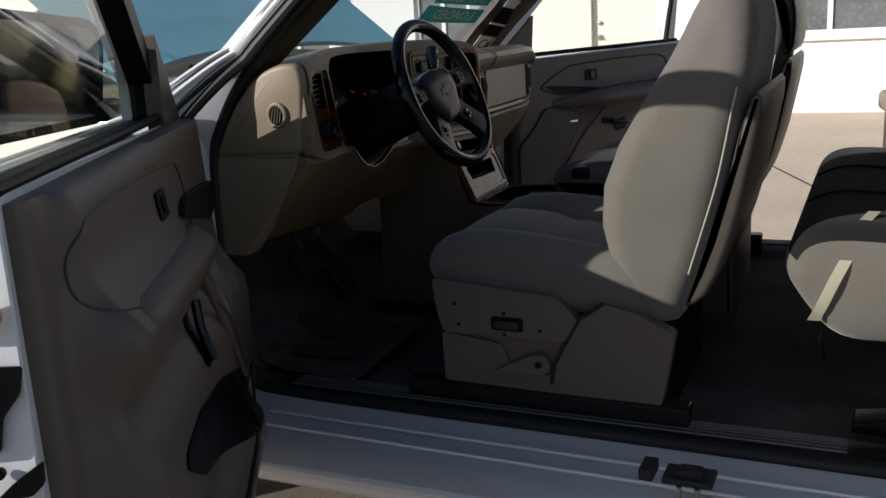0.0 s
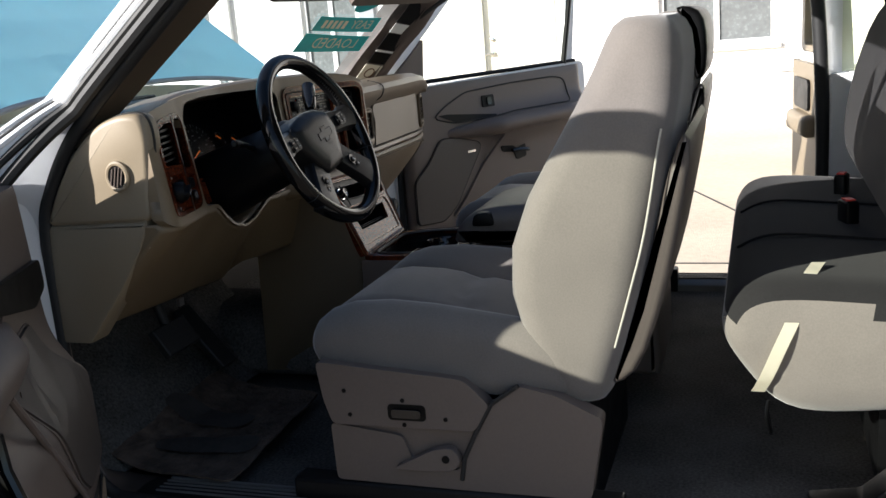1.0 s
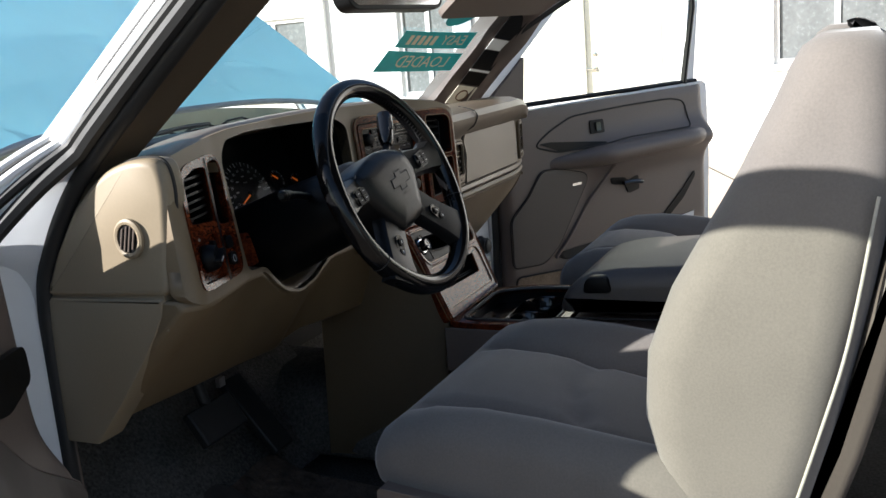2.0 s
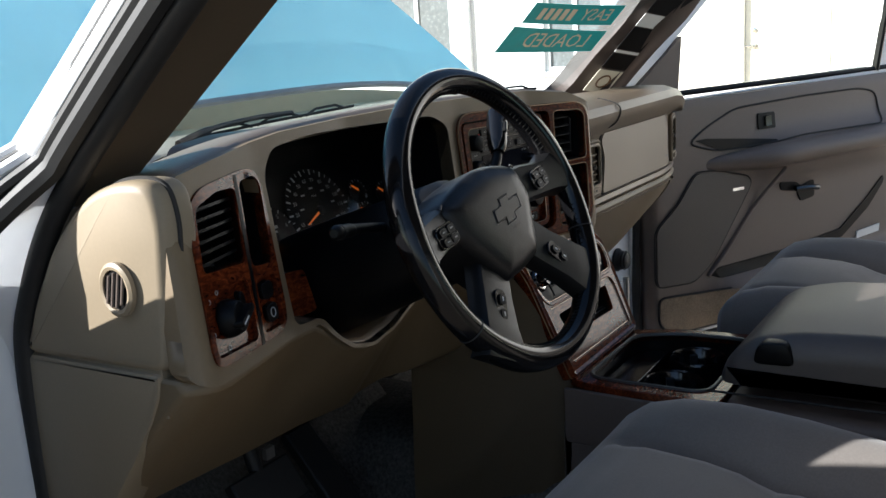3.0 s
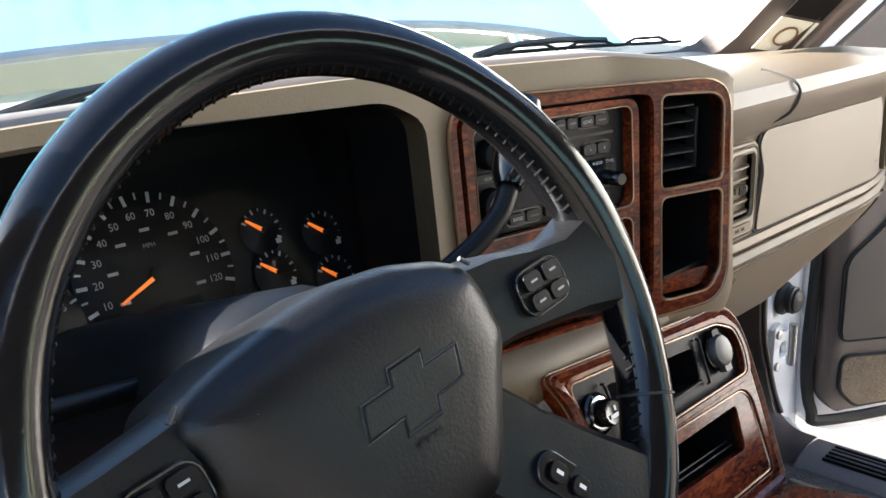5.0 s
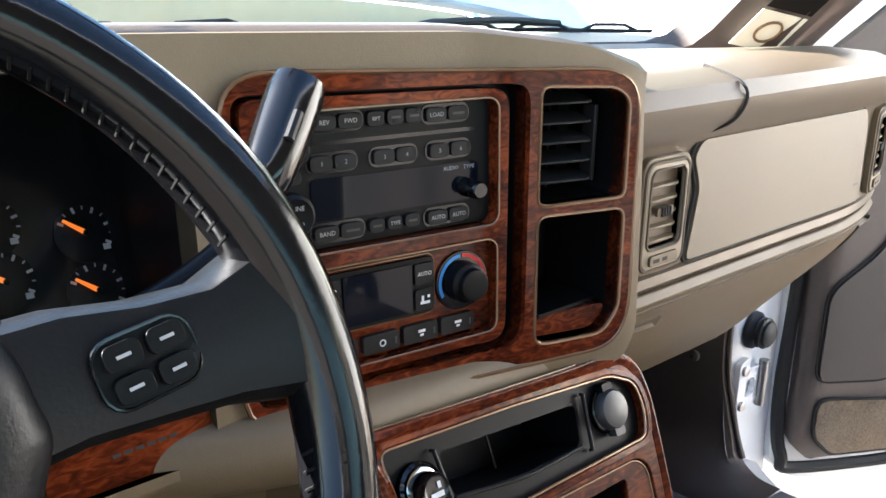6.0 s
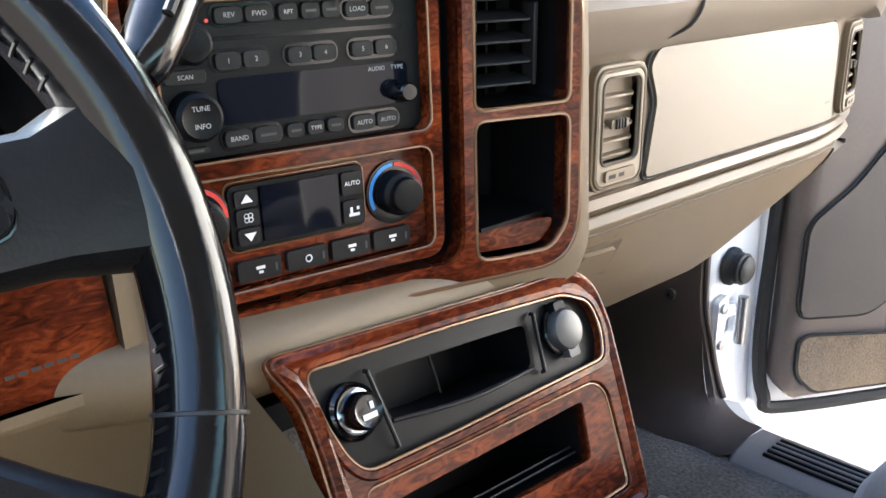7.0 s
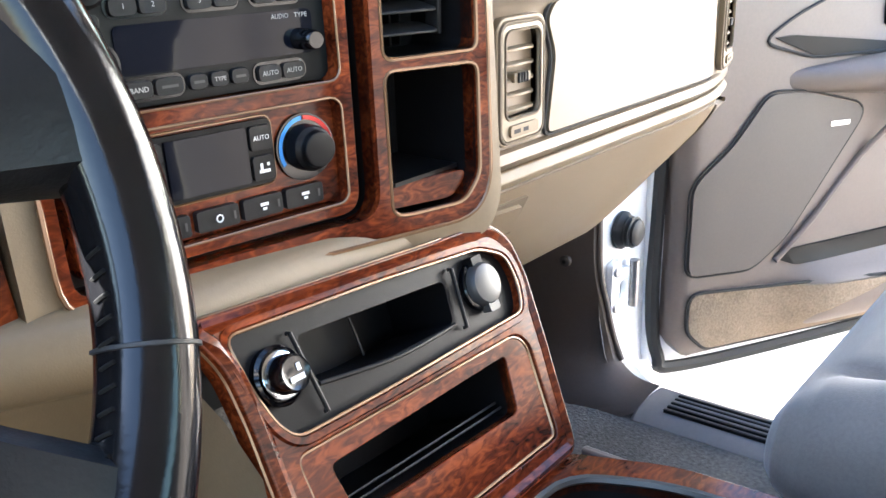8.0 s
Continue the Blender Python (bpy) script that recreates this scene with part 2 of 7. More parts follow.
def dish(outer, depth, at=None, floor=True, front=0.0):
    """A recess: walls down from the outline and a floor."""
    bm = bmesh.new()
    top = [bm.verts.new((u, v, front)) for u, v in outer]
    low = [bm.verts.new((u, v, front - depth)) for u, v in outer]
    for i in range(len(top)):
        bm.faces.new((top[i - 1], top[i], low[i], low[i - 1]))
    if floor:
        bm.faces.new(low)
    if at:
        for v in bm.verts:
            v.co = at(*v.co)
    return bm


def loft(bm, rings, closed=True, caps=True):
    vs = [[bm.verts.new(p) for p in ring] for ring in rings]
    n = len(vs[0])
    for a, b in zip(vs, vs[1:]):
        for i in range(n if closed else n - 1):
            j = (i + 1) % n
            bm.faces.new((a[i], a[j], b[j], b[i]))
    if caps and closed:
        bm.faces.new(vs[0][::-1])
        bm.faces.new(vs[-1])
    return bm


def slab(profile, x0, x1, r, bend=None, seg=4, slices=1, axis="x"):
    """A profile in (y, z), drawn out along x from x0 to x1 with its ends rounded by r; bend may move each point."""
    bm = bmesh.new()
    left = [(x0 + r * (1 - math.cos(radians(90 * k / seg))), r * (1 - math.sin(radians(90 * k / seg)))) for k in range(seg + 1)]
    right = [(x0 + x1 - x, d) for x, d in reversed(left)]
    mid = [(left[-1][0] + (right[0][0] - left[-1][0]) * k / slices, 0.0) for k in range(1, slices)]
    rings = []
    for x, d in left + mid + right:
        ring = shrunk(profile, d) if d > 1e-9 else profile
        ring = [Vector((x, y, z)) if axis == "x" else (Vector((y, x, z)) if axis == "y" else Vector((y, z, x))) for y, z in ring]
        rings.append([bend(p) if bend else p for p in ring])
    return loft(bm, rings)


def tube(pts, r, n=10, closed=False, bm=None, flat=1.0):
    """A round bar along points; r may be a number or one for each point."""
    bm = bm or bmesh.new()
    pts = [Vector(p) for p in pts]
    rings, up = [], None
    m = len(pts)
    for i, p in enumerate(pts):
        a = pts[i - 1] if (i or closed) else p
        b = pts[(i + 1) % m] if (i < m - 1 or closed) else p
        d = (b - a).normalized()
        if up is None:
            up = d.orthogonal().normalized()
        up = (up - d * up.dot(d)).normalized()
        side = d.cross(up)
        rr = r[i] if hasattr(r, "__len__") else r
        rings.append([p + rr * (math.cos(2 * math.pi * k / n) * up * flat + math.sin(2 * math.pi * k / n) * side) for k in range(n)])
    if closed:
        rings.append(rings[0])
        vs = [[bm.verts.new(q) for q in ring] for ring in rings[:-1]]
        vs.append(vs[0])
        for a, b in zip(vs, vs[1:]):
            for k in range(n):
                bm.faces.new((a[k], a[(k + 1) % n], b[(k + 1) % n], b[k]))
        return bm
    return loft(bm, rings)


def lathe(profile, at, n=24):
    """A turned shape: profile of (radius, height), at maps (u, v, w)."""
    bm = bmesh.new()
    loft(bm, [[Vector((r * math.cos(2 * math.pi * k / n), r * math.sin(2 * math.pi * k / n), h)) for k in range(n)] for r, h in profile])
    for v in bm.verts:
        v.co = at(*v.co)
    return bm


def framed(origin, u, v):
    """A map from (u, v, w) to space, on the axes u and v and their normal."""
    o, u, v = Vector(origin), Vector(u).normalized(), Vector(v).normalized()
    w = u.cross(v).normalized()
    v = w.cross(u)
    return lambda a, b, c=0.0: o + u * a + v * b + w * c


def curve_pts(ctrl, n=8):
    """A smooth run of points through the given ones."""
    c = [Vector(p) for p in ctrl]
    out = []
    for i in range(len(c) - 1):
        p0, p1, p2, p3 = c[max(i - 1, 0)], c[i], c[i + 1], c[min(i + 2, len(c) - 1)]
        for k in range(n):
            t = k / n
            out.append(0.5 * ((2 * p1) + (p2 - p0) * t + (2 * p0 - 5 * p1 + 4 * p2 - p3) * t * t + (3 * p1 - p0 - 3 * p2 + p3) * t ** 3))
    out.append(c[-1])
    return out


def joined(*bms):
    """Several bmeshes as one."""
    bm = bms[0]
    for other in bms[1:]:
        me = bpy.data.meshes.new("joined")
        other.to_mesh(me)
        other.free()
        bm.from_mesh(me)
        bpy.data.meshes.remove(me)
    return bm

# ---- ground and building ----
def ground():
    bm = bmesh.new()
    n = 24
    size = 400
    for i in range(n + 1):
        for j in range(n + 1):
            bm.verts.new(((i / n - 0.5) * size, (j / n - 0.5) * size, 0))
    bm.verts.ensure_lookup_table()
    for i in range(n):
        for j in range(n):
            a = i * (n + 1) + j
            bm.faces.new([bm.verts[k] for k in (a, a + n + 1, a + n + 2, a + 1)])
    return tagged(part("ground", bm, ASPHALT), "worn sunlit tan grey asphalt lot", "ground", kind="structure")


ground()


def apron():
    """A pale concrete slab from under the truck to the building."""
    bm = bmesh.new()
    nx, ny = 12, 40
    grid = [[bm.verts.new((0.1 + 9.89 * i / nx, -30 + 60 * j / ny, 0.004)) for j in range(ny + 1)] for i in range(nx + 1)]
    for i in range(nx):
        for j in range(ny):
            bm.faces.new((grid[i][j], grid[i + 1][j], grid[i + 1][j + 1], grid[i][j + 1]))
    return tagged(part("pavement", bm, CONCRETE), "pale sunlit concrete apron with dry stains", "pavement", kind="structure")


apron()


def slab_joint(x0, y0, x1, y1):
    d = (Vector((x1, y1)) - Vector((x0, y0)))
    a = math.degrees(math.atan2(d.y, d.x))
    return part("joint", boxed(0, d.length, -0.008, 0.008, 0, 0.008, m=pose(x0, y0, 0, 0, 0, a)), RUBBER)


for joint in (slab_joint(3.6, -1.1, 9.6, 1.4), slab_joint(3.2, -8, 3.2, 12)):
    tagged(joint, "dark joint line in the pale concrete", "joint", kind="structure")

WALL_X = 10.0


def building():
    holes = []
    # openings in (y, z): a pair of windows ahead, a window behind
    wins = [(6.55, 7.75, 0.9, 2.0), (4.3, 5.15, 0.81, 2.3), (-1.01, 0.35, 0.93, 2.2)]
    for y0, y1, z0, z1 in wins:
        holes.append([(y0, z0), (y1, z0), (y1, z1), (y0, z1)])
    holes.append([])
    outer = [(-14, -0.05), (-14, 5.2), (26, 5.2), (26, -0.05)]
    holes[-1] = [(1.62, 0.004), (1.62, 2.1), (2.62, 2.1), (2.62, 0.004)]
    wall = part("wall_east", plate(outer, holes, 0.25, lambda u, v, w: Vector((WALL_X + 0.0 - w, u, v))), WALL_WHITE, smooth=False)
    tagged(wall, "white stucco building wall in full sun", "wall", kind="structure")
    for y0, y1, z0, z1 in wins:
        win = tagged(part("window_frame", joined(boxed(WALL_X + 0.05, WALL_X + 0.13, y0, y0 + 0.06, z0, z1), boxed(WALL_X + 0.05, WALL_X + 0.13, y1 - 0.06, y1, z0, z1),
                          boxed(WALL_X + 0.05, WALL_X + 0.13, y0 + 0.06, y1 - 0.06, z0, z0 + 0.06), boxed(WALL_X + 0.05, WALL_X + 0.13, y0 + 0.06, y1 - 0.06, z1 - 0.06, z1),
                          boxed(WALL_X + 0.06, WALL_X + 0.12, (y0 + y1) / 2 - 0.03, (y0 + y1) / 2 + 0.03, z0 + 0.06, z1 - 0.06)), WALL_WHITE),
                     "white framed sliding window with pale blinds", "window", kind="structure")
        for a, b in ((y0 + 0.06, (y0 + y1) / 2 - 0.03), ((y0 + y1) / 2 + 0.03, y1 - 0.06)):
            part("pane", boxed(WALL_X + 0.085, WALL_X + 0.095, a, b, z0 + 0.06, z1 - 0.06), DARK_PANE, win)
        part("sill", boxed(WALL_X - 0.05, WALL_X + 0.05, y0 - 0.05, y1 + 0.05, z0 - 0.06, z0 - 0.004), WALL_WHITE, win)
    # wall ledge under the rear window
    tagged(part("trim", boxed(WALL_X - 0.03, WALL_X - 0.001, -6, -1.05, 0.58, 0.62), WALL_GREY), "thin grey ledge along the white wall", "trim", kind="structure")
    # downpipe and corner boards
    tagged(part("trim", boxed(WALL_X - 0.07, WALL_X - 0.002, 6.22, 6.32, 0, 5.1), WALL_WHITE, bevel=0.01), "white corner board on the building", "trim", kind="structure")
    tagged(part("trim", boxed(WALL_X - 0.05, WALL_X - 0.002, 4.05, 4.28, 0.5, 5.1), WALL_GREY, bevel=0.01), "grey post beside the window", "trim", kind="structure")
    door = thing("door_1", (WALL_X + 0.1, 2.25, 0), "closed white metal door in the building wall", "door", kind="structure")
    part("door_leaf", boxed(WALL_X + 0.06, WALL_X + 0.11, 1.67, 2.57, 0.01, 2.06), WALL_WHITE, door, bevel=0.004)
    part("door_frame", joined(boxed(WALL_X - 0.01, WALL_X + 0.14, 1.625, 1.665, 0.01, 2.095), boxed(WALL_X - 0.01, WALL_X + 0.14, 2.575, 2.615, 0.01, 2.095), boxed(WALL_X - 0.01, WALL_X + 0.14, 1.665, 2.575, 2.062, 2.095)), WALL_WHITE, door)
    h = framed((WALL_X + 0.055, 2.47, 1.02), (0, -1, 0), (0, 0, 1))
    part("door_handle", joined(lathe([(0.035, 0), (0.035, 0.012), (0.012, 0.014), (0.012, 0.05)], h), tube([h(0, 0, 0.05), h(-0.11, 0, 0.05)], 0.011)), CHROME, door, "chrome lever handle")
    h2 = framed((WALL_X + 0.055, 2.47, 1.20), (0, -1, 0), (0, 0, 1))
    part("lock", lathe([(0.028, 0), (0.028, 0.015), (0.02, 0.018)], h2), CHROME, door, "chrome deadbolt")
    for z in (0.3, 1.03, 1.8):
        part("hinge", boxed(WALL_X + 0.04, WALL_X + 0.058, 1.66, 1.69, z - 0.05, z + 0.05), STEEL, door)
    # roof and back so that the building is closed
    tagged(part("roof", boxed(WALL_X - 0.4, WALL_X + 8, -14.2, 26.2, 5.2, 5.4), WALL_GREY), "flat grey roof edge of the building", "roof", kind="structure")
    tagged(part("wall_back", joined(boxed(WALL_X + 7.75, WALL_X + 8, -14, 26, 0, 5.2), boxed(WALL_X + 0.26, WALL_X + 7.74, -14, -13.75, 0, 5.2), boxed(WALL_X + 0.26, WALL_X + 7.74, 25.75, 26, 0, 5.2)), WALL_WHITE), "plain white rear walls of the building", "wall", kind="structure")


building()

# ---- the truck's body ----
truck = thing("pickup_truck", (0, -0.5, 0), "white extended-cab pickup truck with its doors and hood open", "truck")
# left door opening, from the roof down the pillar and along the sill, in (y, z)
EDGE = [(-0.90, 1.715), (-0.42, 1.718), (-0.23, 1.60), (-0.055, 1.468), (0.104, 1.362), (0.225, 1.275), (0.295, 1.20), (0.328, 1.10), (0.333, 0.93), (0.300, 0.75), (0.262, 0.672), (0.19, 0.636), (0.05, 0.628), (-0.5, 0.628), (-0.93, 0.632), (-0.985, 0.68), (-1.005, 0.90), (-1.0, 1.20), (-0.98, 1.50), (-0.955, 1.66), (-0.90, 1.714)]
LOW_EDGE = [(0.329, 0.93), (0.323, 0.75), (0.312, 0.665), (0.298, 0.629), (0.268, 0.605), (0.228, 0.600), (0.05, 0.598), (-0.5, 0.598)]
LEFT_EDGE = [(-0.90, 1.715), (-0.36, 1.722), (-0.22, 1.685), (-0.06, 1.580), (0.07, 1.480), (0.20, 1.375), (0.262, 1.322), (0.316, 1.268), (0.365, 1.195), (0.393, 1.12), (0.402, 0.93), (0.398, 0.75), (0.387, 0.665), (0.373, 0.629), (0.343, 0.603), (0.303, 0.595), (0.10, 0.590), (-0.5, 0.588)]
edges = {s: [tuple(p) for p in curve_pts([(y, z, 0) for y, z in path], 5)] for s, path in ((-1, LEFT_EDGE + [(y - 0.55, z - 0.044 * (z < 0.7)) for y, z in EDGE[14:-1]] + [(-0.90, 1.714)]), (1, EDGE[:8] + LOW_EDGE + EDGE[14:]))}


def offset_edge(d, edge):
    """The opening's line, moved out of the opening by d."""
    out = []
    for i, p in enumerate(edge):
        a, b = Vector(edge[max(i - 1, 0)][:2]), Vector(edge[min(i + 1, len(edge) - 1)][:2])
        t = (b - a).normalized()
        out.append((p[0] - t.y * d, p[1] + t.x * d))
    return out


def ribbon(lines, thick=0.0):
    """A sheet through lines of equal count."""
    bm = bmesh.new()
    loft(bm, lines, closed=False, caps=False)
    if thick:
        bmesh.ops.solidify(bm, geom=bm.faces[:], thickness=thick)
    return bm


for side in (-1, 1):
    xi, push = (0.800, 0.0) if side < 0 else (0.790, 0.075)
    edge = edges[side]
    def line(d, x, n=None):
        out = []
        for (y, z), (y0, z0, _) in zip(offset_edge(d, edge), edge):
            z -= 0.5 * (side > 0 and z0 < 0.64 and d > 0.01) * d
            k = 0.45 * min(1, max(0, (z0 - 1.20) / 0.12)) * (y0 > -0.45)
            y, z = y + (y0 - y) * k, z + (z0 - z) * k
            shift = push * min(1, max(0, (y0 + 0.3) / 0.4))
            if side > 0 and y0 > -0.45:
                shift += 0.19 * max(0, math.sin(math.pi * min(1, max(0, (z0 - 1.17) / 0.55))))
            out.append(Vector((side * (x - (x - xi) * k * (1.1 if side > 0 else 1.9)), y + shift, z)))
        return out[:n]
    jamb = ribbon([line(d, x) for x, d in ((xi + 0.003, 0.004), (xi + 0.035, 0.02), (0.93, 0.045), (0.955, 0.075), (0.96, 0.10))], 0.004)
    part("door_frame", jamb, PAINT, truck, "white painted door opening")
    part("seal", tube(line(0.0, xi, None if side < 0 else 32), 0.0125 if side < 0 else 0.007, 10), RUBBER, truck, "black rubber door seal")
    high = 32 if side > 0 else 44
    part("channel", tube(line(0.026, 0.900, high), 0.012, 8), RUBBER, truck, "black rubber pillar channel")
    part("outer_seal", tube(line(0.050, 0.925, high), 0.008, 8), RUBBER, truck, "thin black rubber strip")
    part("pillar_edge", tube(line(0.071, 0.945, high), 0.007, 8), PAINT, truck, "white pillar edge")
    part("pillar_line", tube(line(0.082, 0.950, high), 0.004, 8), RUBBER, truck, "black pillar line")
    part("drip_rail", tube(line(0.094, 0.950, high), 0.006, 8), PAINT, truck, "white drip rail")
    # rocker below the opening
    prof = [(0.955, 0.605), (0.965, 0.590), (0.958, 0.578), (0.963, 0.565), (0.950, 0.552), (0.90, 0.545), (0.80, 0.55), (0.80, 0.58), (0.86, 0.598)] if side < 0 else [(0.955, 0.605), (0.965, 0.575), (0.958, 0.545), (0.968, 0.52), (0.950, 0.47), (0.90, 0.44), (0.80, 0.46), (0.80, 0.56), (0.86, 0.60)]
    part("rocker", slab([(side * x, z - (0.11 if side > 0 else 0.10)) for x, z in prof], -2.9, 0.42, 0.006, axis="y", seg=1, slices=3), PAINT, truck, "white painted rocker panel", bevel=0.006)
    if side < 0:
        for x, z in ((0.862, 0.566), (0.905, 0.555)):
            part("sill_bead", tube([(-x, -1.40, z - 0.006), (-x, -0.4, z), (-x, 0.27, z + 0.004)], 0.007, 8, flat=0.6), PAINT, truck, "pressed bead along the white sill")
    # tan pillar cover beside the windshield
    if side < 0:
        inner = [Vector((-0.710 + 0.07 * k / 12, 0.305 - 0.56 * k / 12, 1.307 + 0.44 * k / 12)) for k in range(13)]
        outer = [Vector((-0.797 + 0.03 * k / 12, 0.298 - 0.48 * k / 12, 1.287 + 0.41 * k / 12)) for k in range(13)]
    else:
        inner = curve_pts([(0.62, 0.50, 1.258), (0.69, 0.455, 1.272), (0.70, 0.38, 1.350), (0.70, 0.305, 1.422), (0.695, 0.235, 1.496), (0.66, 0.06, 1.62), (0.61, -0.34, 1.742)], 3)
        outer = curve_pts([(0.80, 0.42, 1.200), (0.845, 0.398, 1.233), (0.855, 0.292, 1.348), (0.855, 0.212, 1.422), (0.85, 0.136, 1.505), (0.81, -0.05, 1.63), (0.76, -0.40, 1.725)], 3)
    mid = [(a + b) / 2 + Vector((side * -0.012, -0.020, -0.012)) for a, b in zip(inner, outer)]
    # the passenger's cover takes a cooler vinyl, its backlit tone put into colour
    part("pillar_cover", ribbon([[p + Vector((side * 0.01, 0.05, 0.01)) for p in inner], inner, mid, outer], 0.004), PAD if side < 0 else TRIM, truck, "tan moulded windshield pillar cover")
    part("pillar", tube([p + Vector((side * 0.012, 0.060, 0.014)) for p in outer], 0.026, 12), PAINT, truck, "white windshield pillar")
    # cowl side and fender
    part("fender", slab([(y, z) for y, z in [(0.40, 0.45), (0.40, 1.228), (0.55, 1.238), (2.3, 1.12), (2.45, 0.95), (2.45, 0.5), (2.2, 0.5), (2.05, 0.75), (1.75, 0.86), (1.45, 0.75), (1.3, 0.45)]], *sorted((side * 0.80, side * 0.97)), 0.02), PAINT, truck, "white front fender", bevel=0.01)
    # rear pillar and bed
    rear_y = -1.06 if side > 0 else -1.57
    part("rear_pillar", joined(boxed(*sorted((side * 0.84, side * 0.955)), -1.66, rear_y, 0.5, 1.20), boxed(*sorted((side * 0.82, side * 0.945)), -1.66, min(rear_y, -1.50), 1.20, 1.72), boxed(*sorted((side * 0.82, side * 0.945)), min(rear_y, -1.50) + 0.001, -1.06, 1.64, 1.72)), PAINT, truck, "white rear cab pillar", bevel=0.02)

part("roof", slab(round_poly([(-0.86, 1.73), (-0.80, 1.80), (-0.5, 1.835), (0.5, 1.835), (0.80, 1.80), (0.86, 1.73), (0.80, 1.745), (0.5, 1.79), (-0.5, 1.79), (-0.80, 1.745)], 0.02), -1.62, -0.36, 0.01, axis="y", seg=2), PAINT, truck, "white cab roof")
part("headliner", slab([(-0.80, 1.725), (-0.5, 1.765), (0.5, 1.765), (0.80, 1.725), (0.80, 1.738), (0.5, 1.785), (-0.5, 1.785), (-0.80, 1.738)], -1.60, -0.34, 0.003, axis="y", seg=1), TRIM, truck, "taupe cloth headliner")
for side in (1,):
    part("quarter_trim", boxed(*sorted((side * 0.80, side * 0.838)), -1.60, -1.02, 0.60, 1.20), PAINT, truck, "white painted rear jamb", bevel=0.01)
    part("quarter_glass", boxed(*sorted((side * 0.878, side * 0.882)), -1.50, -1.06, 1.20, 1.64), SIDE_GLASS, truck, "tinted quarter window")
part("cab_back", boxed(-0.80, 0.80, -1.62, -1.56, 0.5, 1.25), TAUPE, truck, "taupe cab back panel")
part("back_glass", boxed(-0.80, 0.80, -1.60, -1.595, 1.25, 1.73), SIDE_GLASS, truck, "tinted rear window")
part("cab_floor", boxed(-0.79, 0.79, -1.58, -0.45, 0.50, 0.570), CARPET, truck, "dark grey carpeted cab floor")
part("driver_floor", boxed(-0.79, 0.0, -0.449, 0.95, 0.50, 0.570), CARPET, truck, "dark grey carpeted footwell")
part("passenger_floor", boxed(0.001, 0.80, -0.449, 0.95, 0.50, 0.588), CARPET, truck, "dark grey carpeted footwell")
part("firewall", boxed(-0.80, 0.80, 0.62, 0.66, 0.60, 1.25), BLACK, truck, "black firewall behind the pedals")
part("toe_board", boxed(-0.80, 0.0, -0.01, 0.42, -0.01, 0.01, m=pose(0, 0.40, 0.60, 50)), CARPET, truck, "carpeted toe board")
part("toe_board", boxed(0.001, 0.80, -0.01, 0.30, -0.01, 0.01, m=pose(0, 0.53, 0.58, 55)), CARPET, truck, "carpeted toe board")
hump = round_poly([(-0.19, 0.598), (-0.15, 0.72), (-0.08, 0.76), (0.08, 0.76), (0.15, 0.72), (0.19, 0.598)], 0.05)
part("tunnel", slab(hump, -0.3, 0.60, 0.01, axis="y", seg=1), CARPET, truck, "carpeted transmission hump")
part("bed", joined(boxed(-0.97, 0.97, -3.6, -1.70, 0.55, 0.62), boxed(-0.97, -0.90, -3.6, -1.70, 0.62, 1.15), boxed(0.90, 0.97, -3.6, -1.70, 0.62, 1.15)), PAINT, truck, "white cargo bed", bevel=0.02)

for x in (-0.86, 0.86):
    for y in (1.75, -2.65):
        wheel_at = lambda u, v, w, x=x, y=y: Vector((x + (w if x > 0 else -w), y + u, 0.37 + v))
        tyre = part("wheel", lathe([(0.20, -0.10), (0.33, -0.11), (0.365, -0.09), (0.37, 0.0), (0.365, 0.09), (0.33, 0.11), (0.20, 0.10)], wheel_at, 40), RUBBER, truck, "black road wheel")
        part("rim", lathe([(0.205, 0.06), (0.205, 0.085), (0.18, 0.06), (0.08, 0.055), (0.05, 0.075)], wheel_at, 30), STEEL, tyre, "grey steel rim")

# windshield
def on_windshield(s, v):
    east = max(0, s) ** 2
    low = Vector((0.775 * s, 0.36 + 0.10 * east + 0.30 * (1 - s * s), 1.262))
    top = Vector((0.645 * s + 0.03 * east, -0.36 + 0.16 * (1 - s * s), 1.742))
    return low.lerp(top, v) + Vector((0, 0.03 + 0.02 * east, 0.03 + 0.03 * east)) * math.sin(math.pi * v)


glass_rows = []
for i in range(9):
    v = i / 8
    row = []
    for j in range(21):
        s = j / 10 - 1
        row.append(on_windshield(s, v))
    glass_rows.append(row)
part("windshield", ribbon(glass_rows), WINDSHIELD, truck, "curved windshield with a paper strip", shadow=False)
def cowl_row(k):
    """Across the cowl, from below the glass (0) to a lip (1) that closes the camera's view under the hood."""
    out = []
    for j in range(25):
        c = j / 12 - 1
        near = Vector((0.80 * c, 0.40 + 0.30 * (1 - c * c), 1.270))
        far = Vector((0.755 * c, 0.84 + 0.12 * (1 - c ** 4), 1.272))
        lift = max(0, k - 0.9) / 0.1 * 0.050 * (1 - abs(c) ** 3)
        out.append(near.lerp(far, min(1, k / 0.9)) + Vector((0, 0, lift)))
    return out


part("cowl", ribbon([[p + Vector((0, -0.03, -0.004)) for p in cowl_row(0)]] + [cowl_row(k / 10) for k in range(11)] + [[p + Vector((0, 0.03, -0.12)) for p in cowl_row(1)]], 0.004), COWL, truck, "pale cowl panel below the windshield")
part("glass_seal", tube([on_windshield(j / 10 - 1, 0.0) + Vector((0, 0.004, 0.002)) for j in range(21)], 0.008, 8), RUBBER, truck, "black seal along the foot of the windshield")
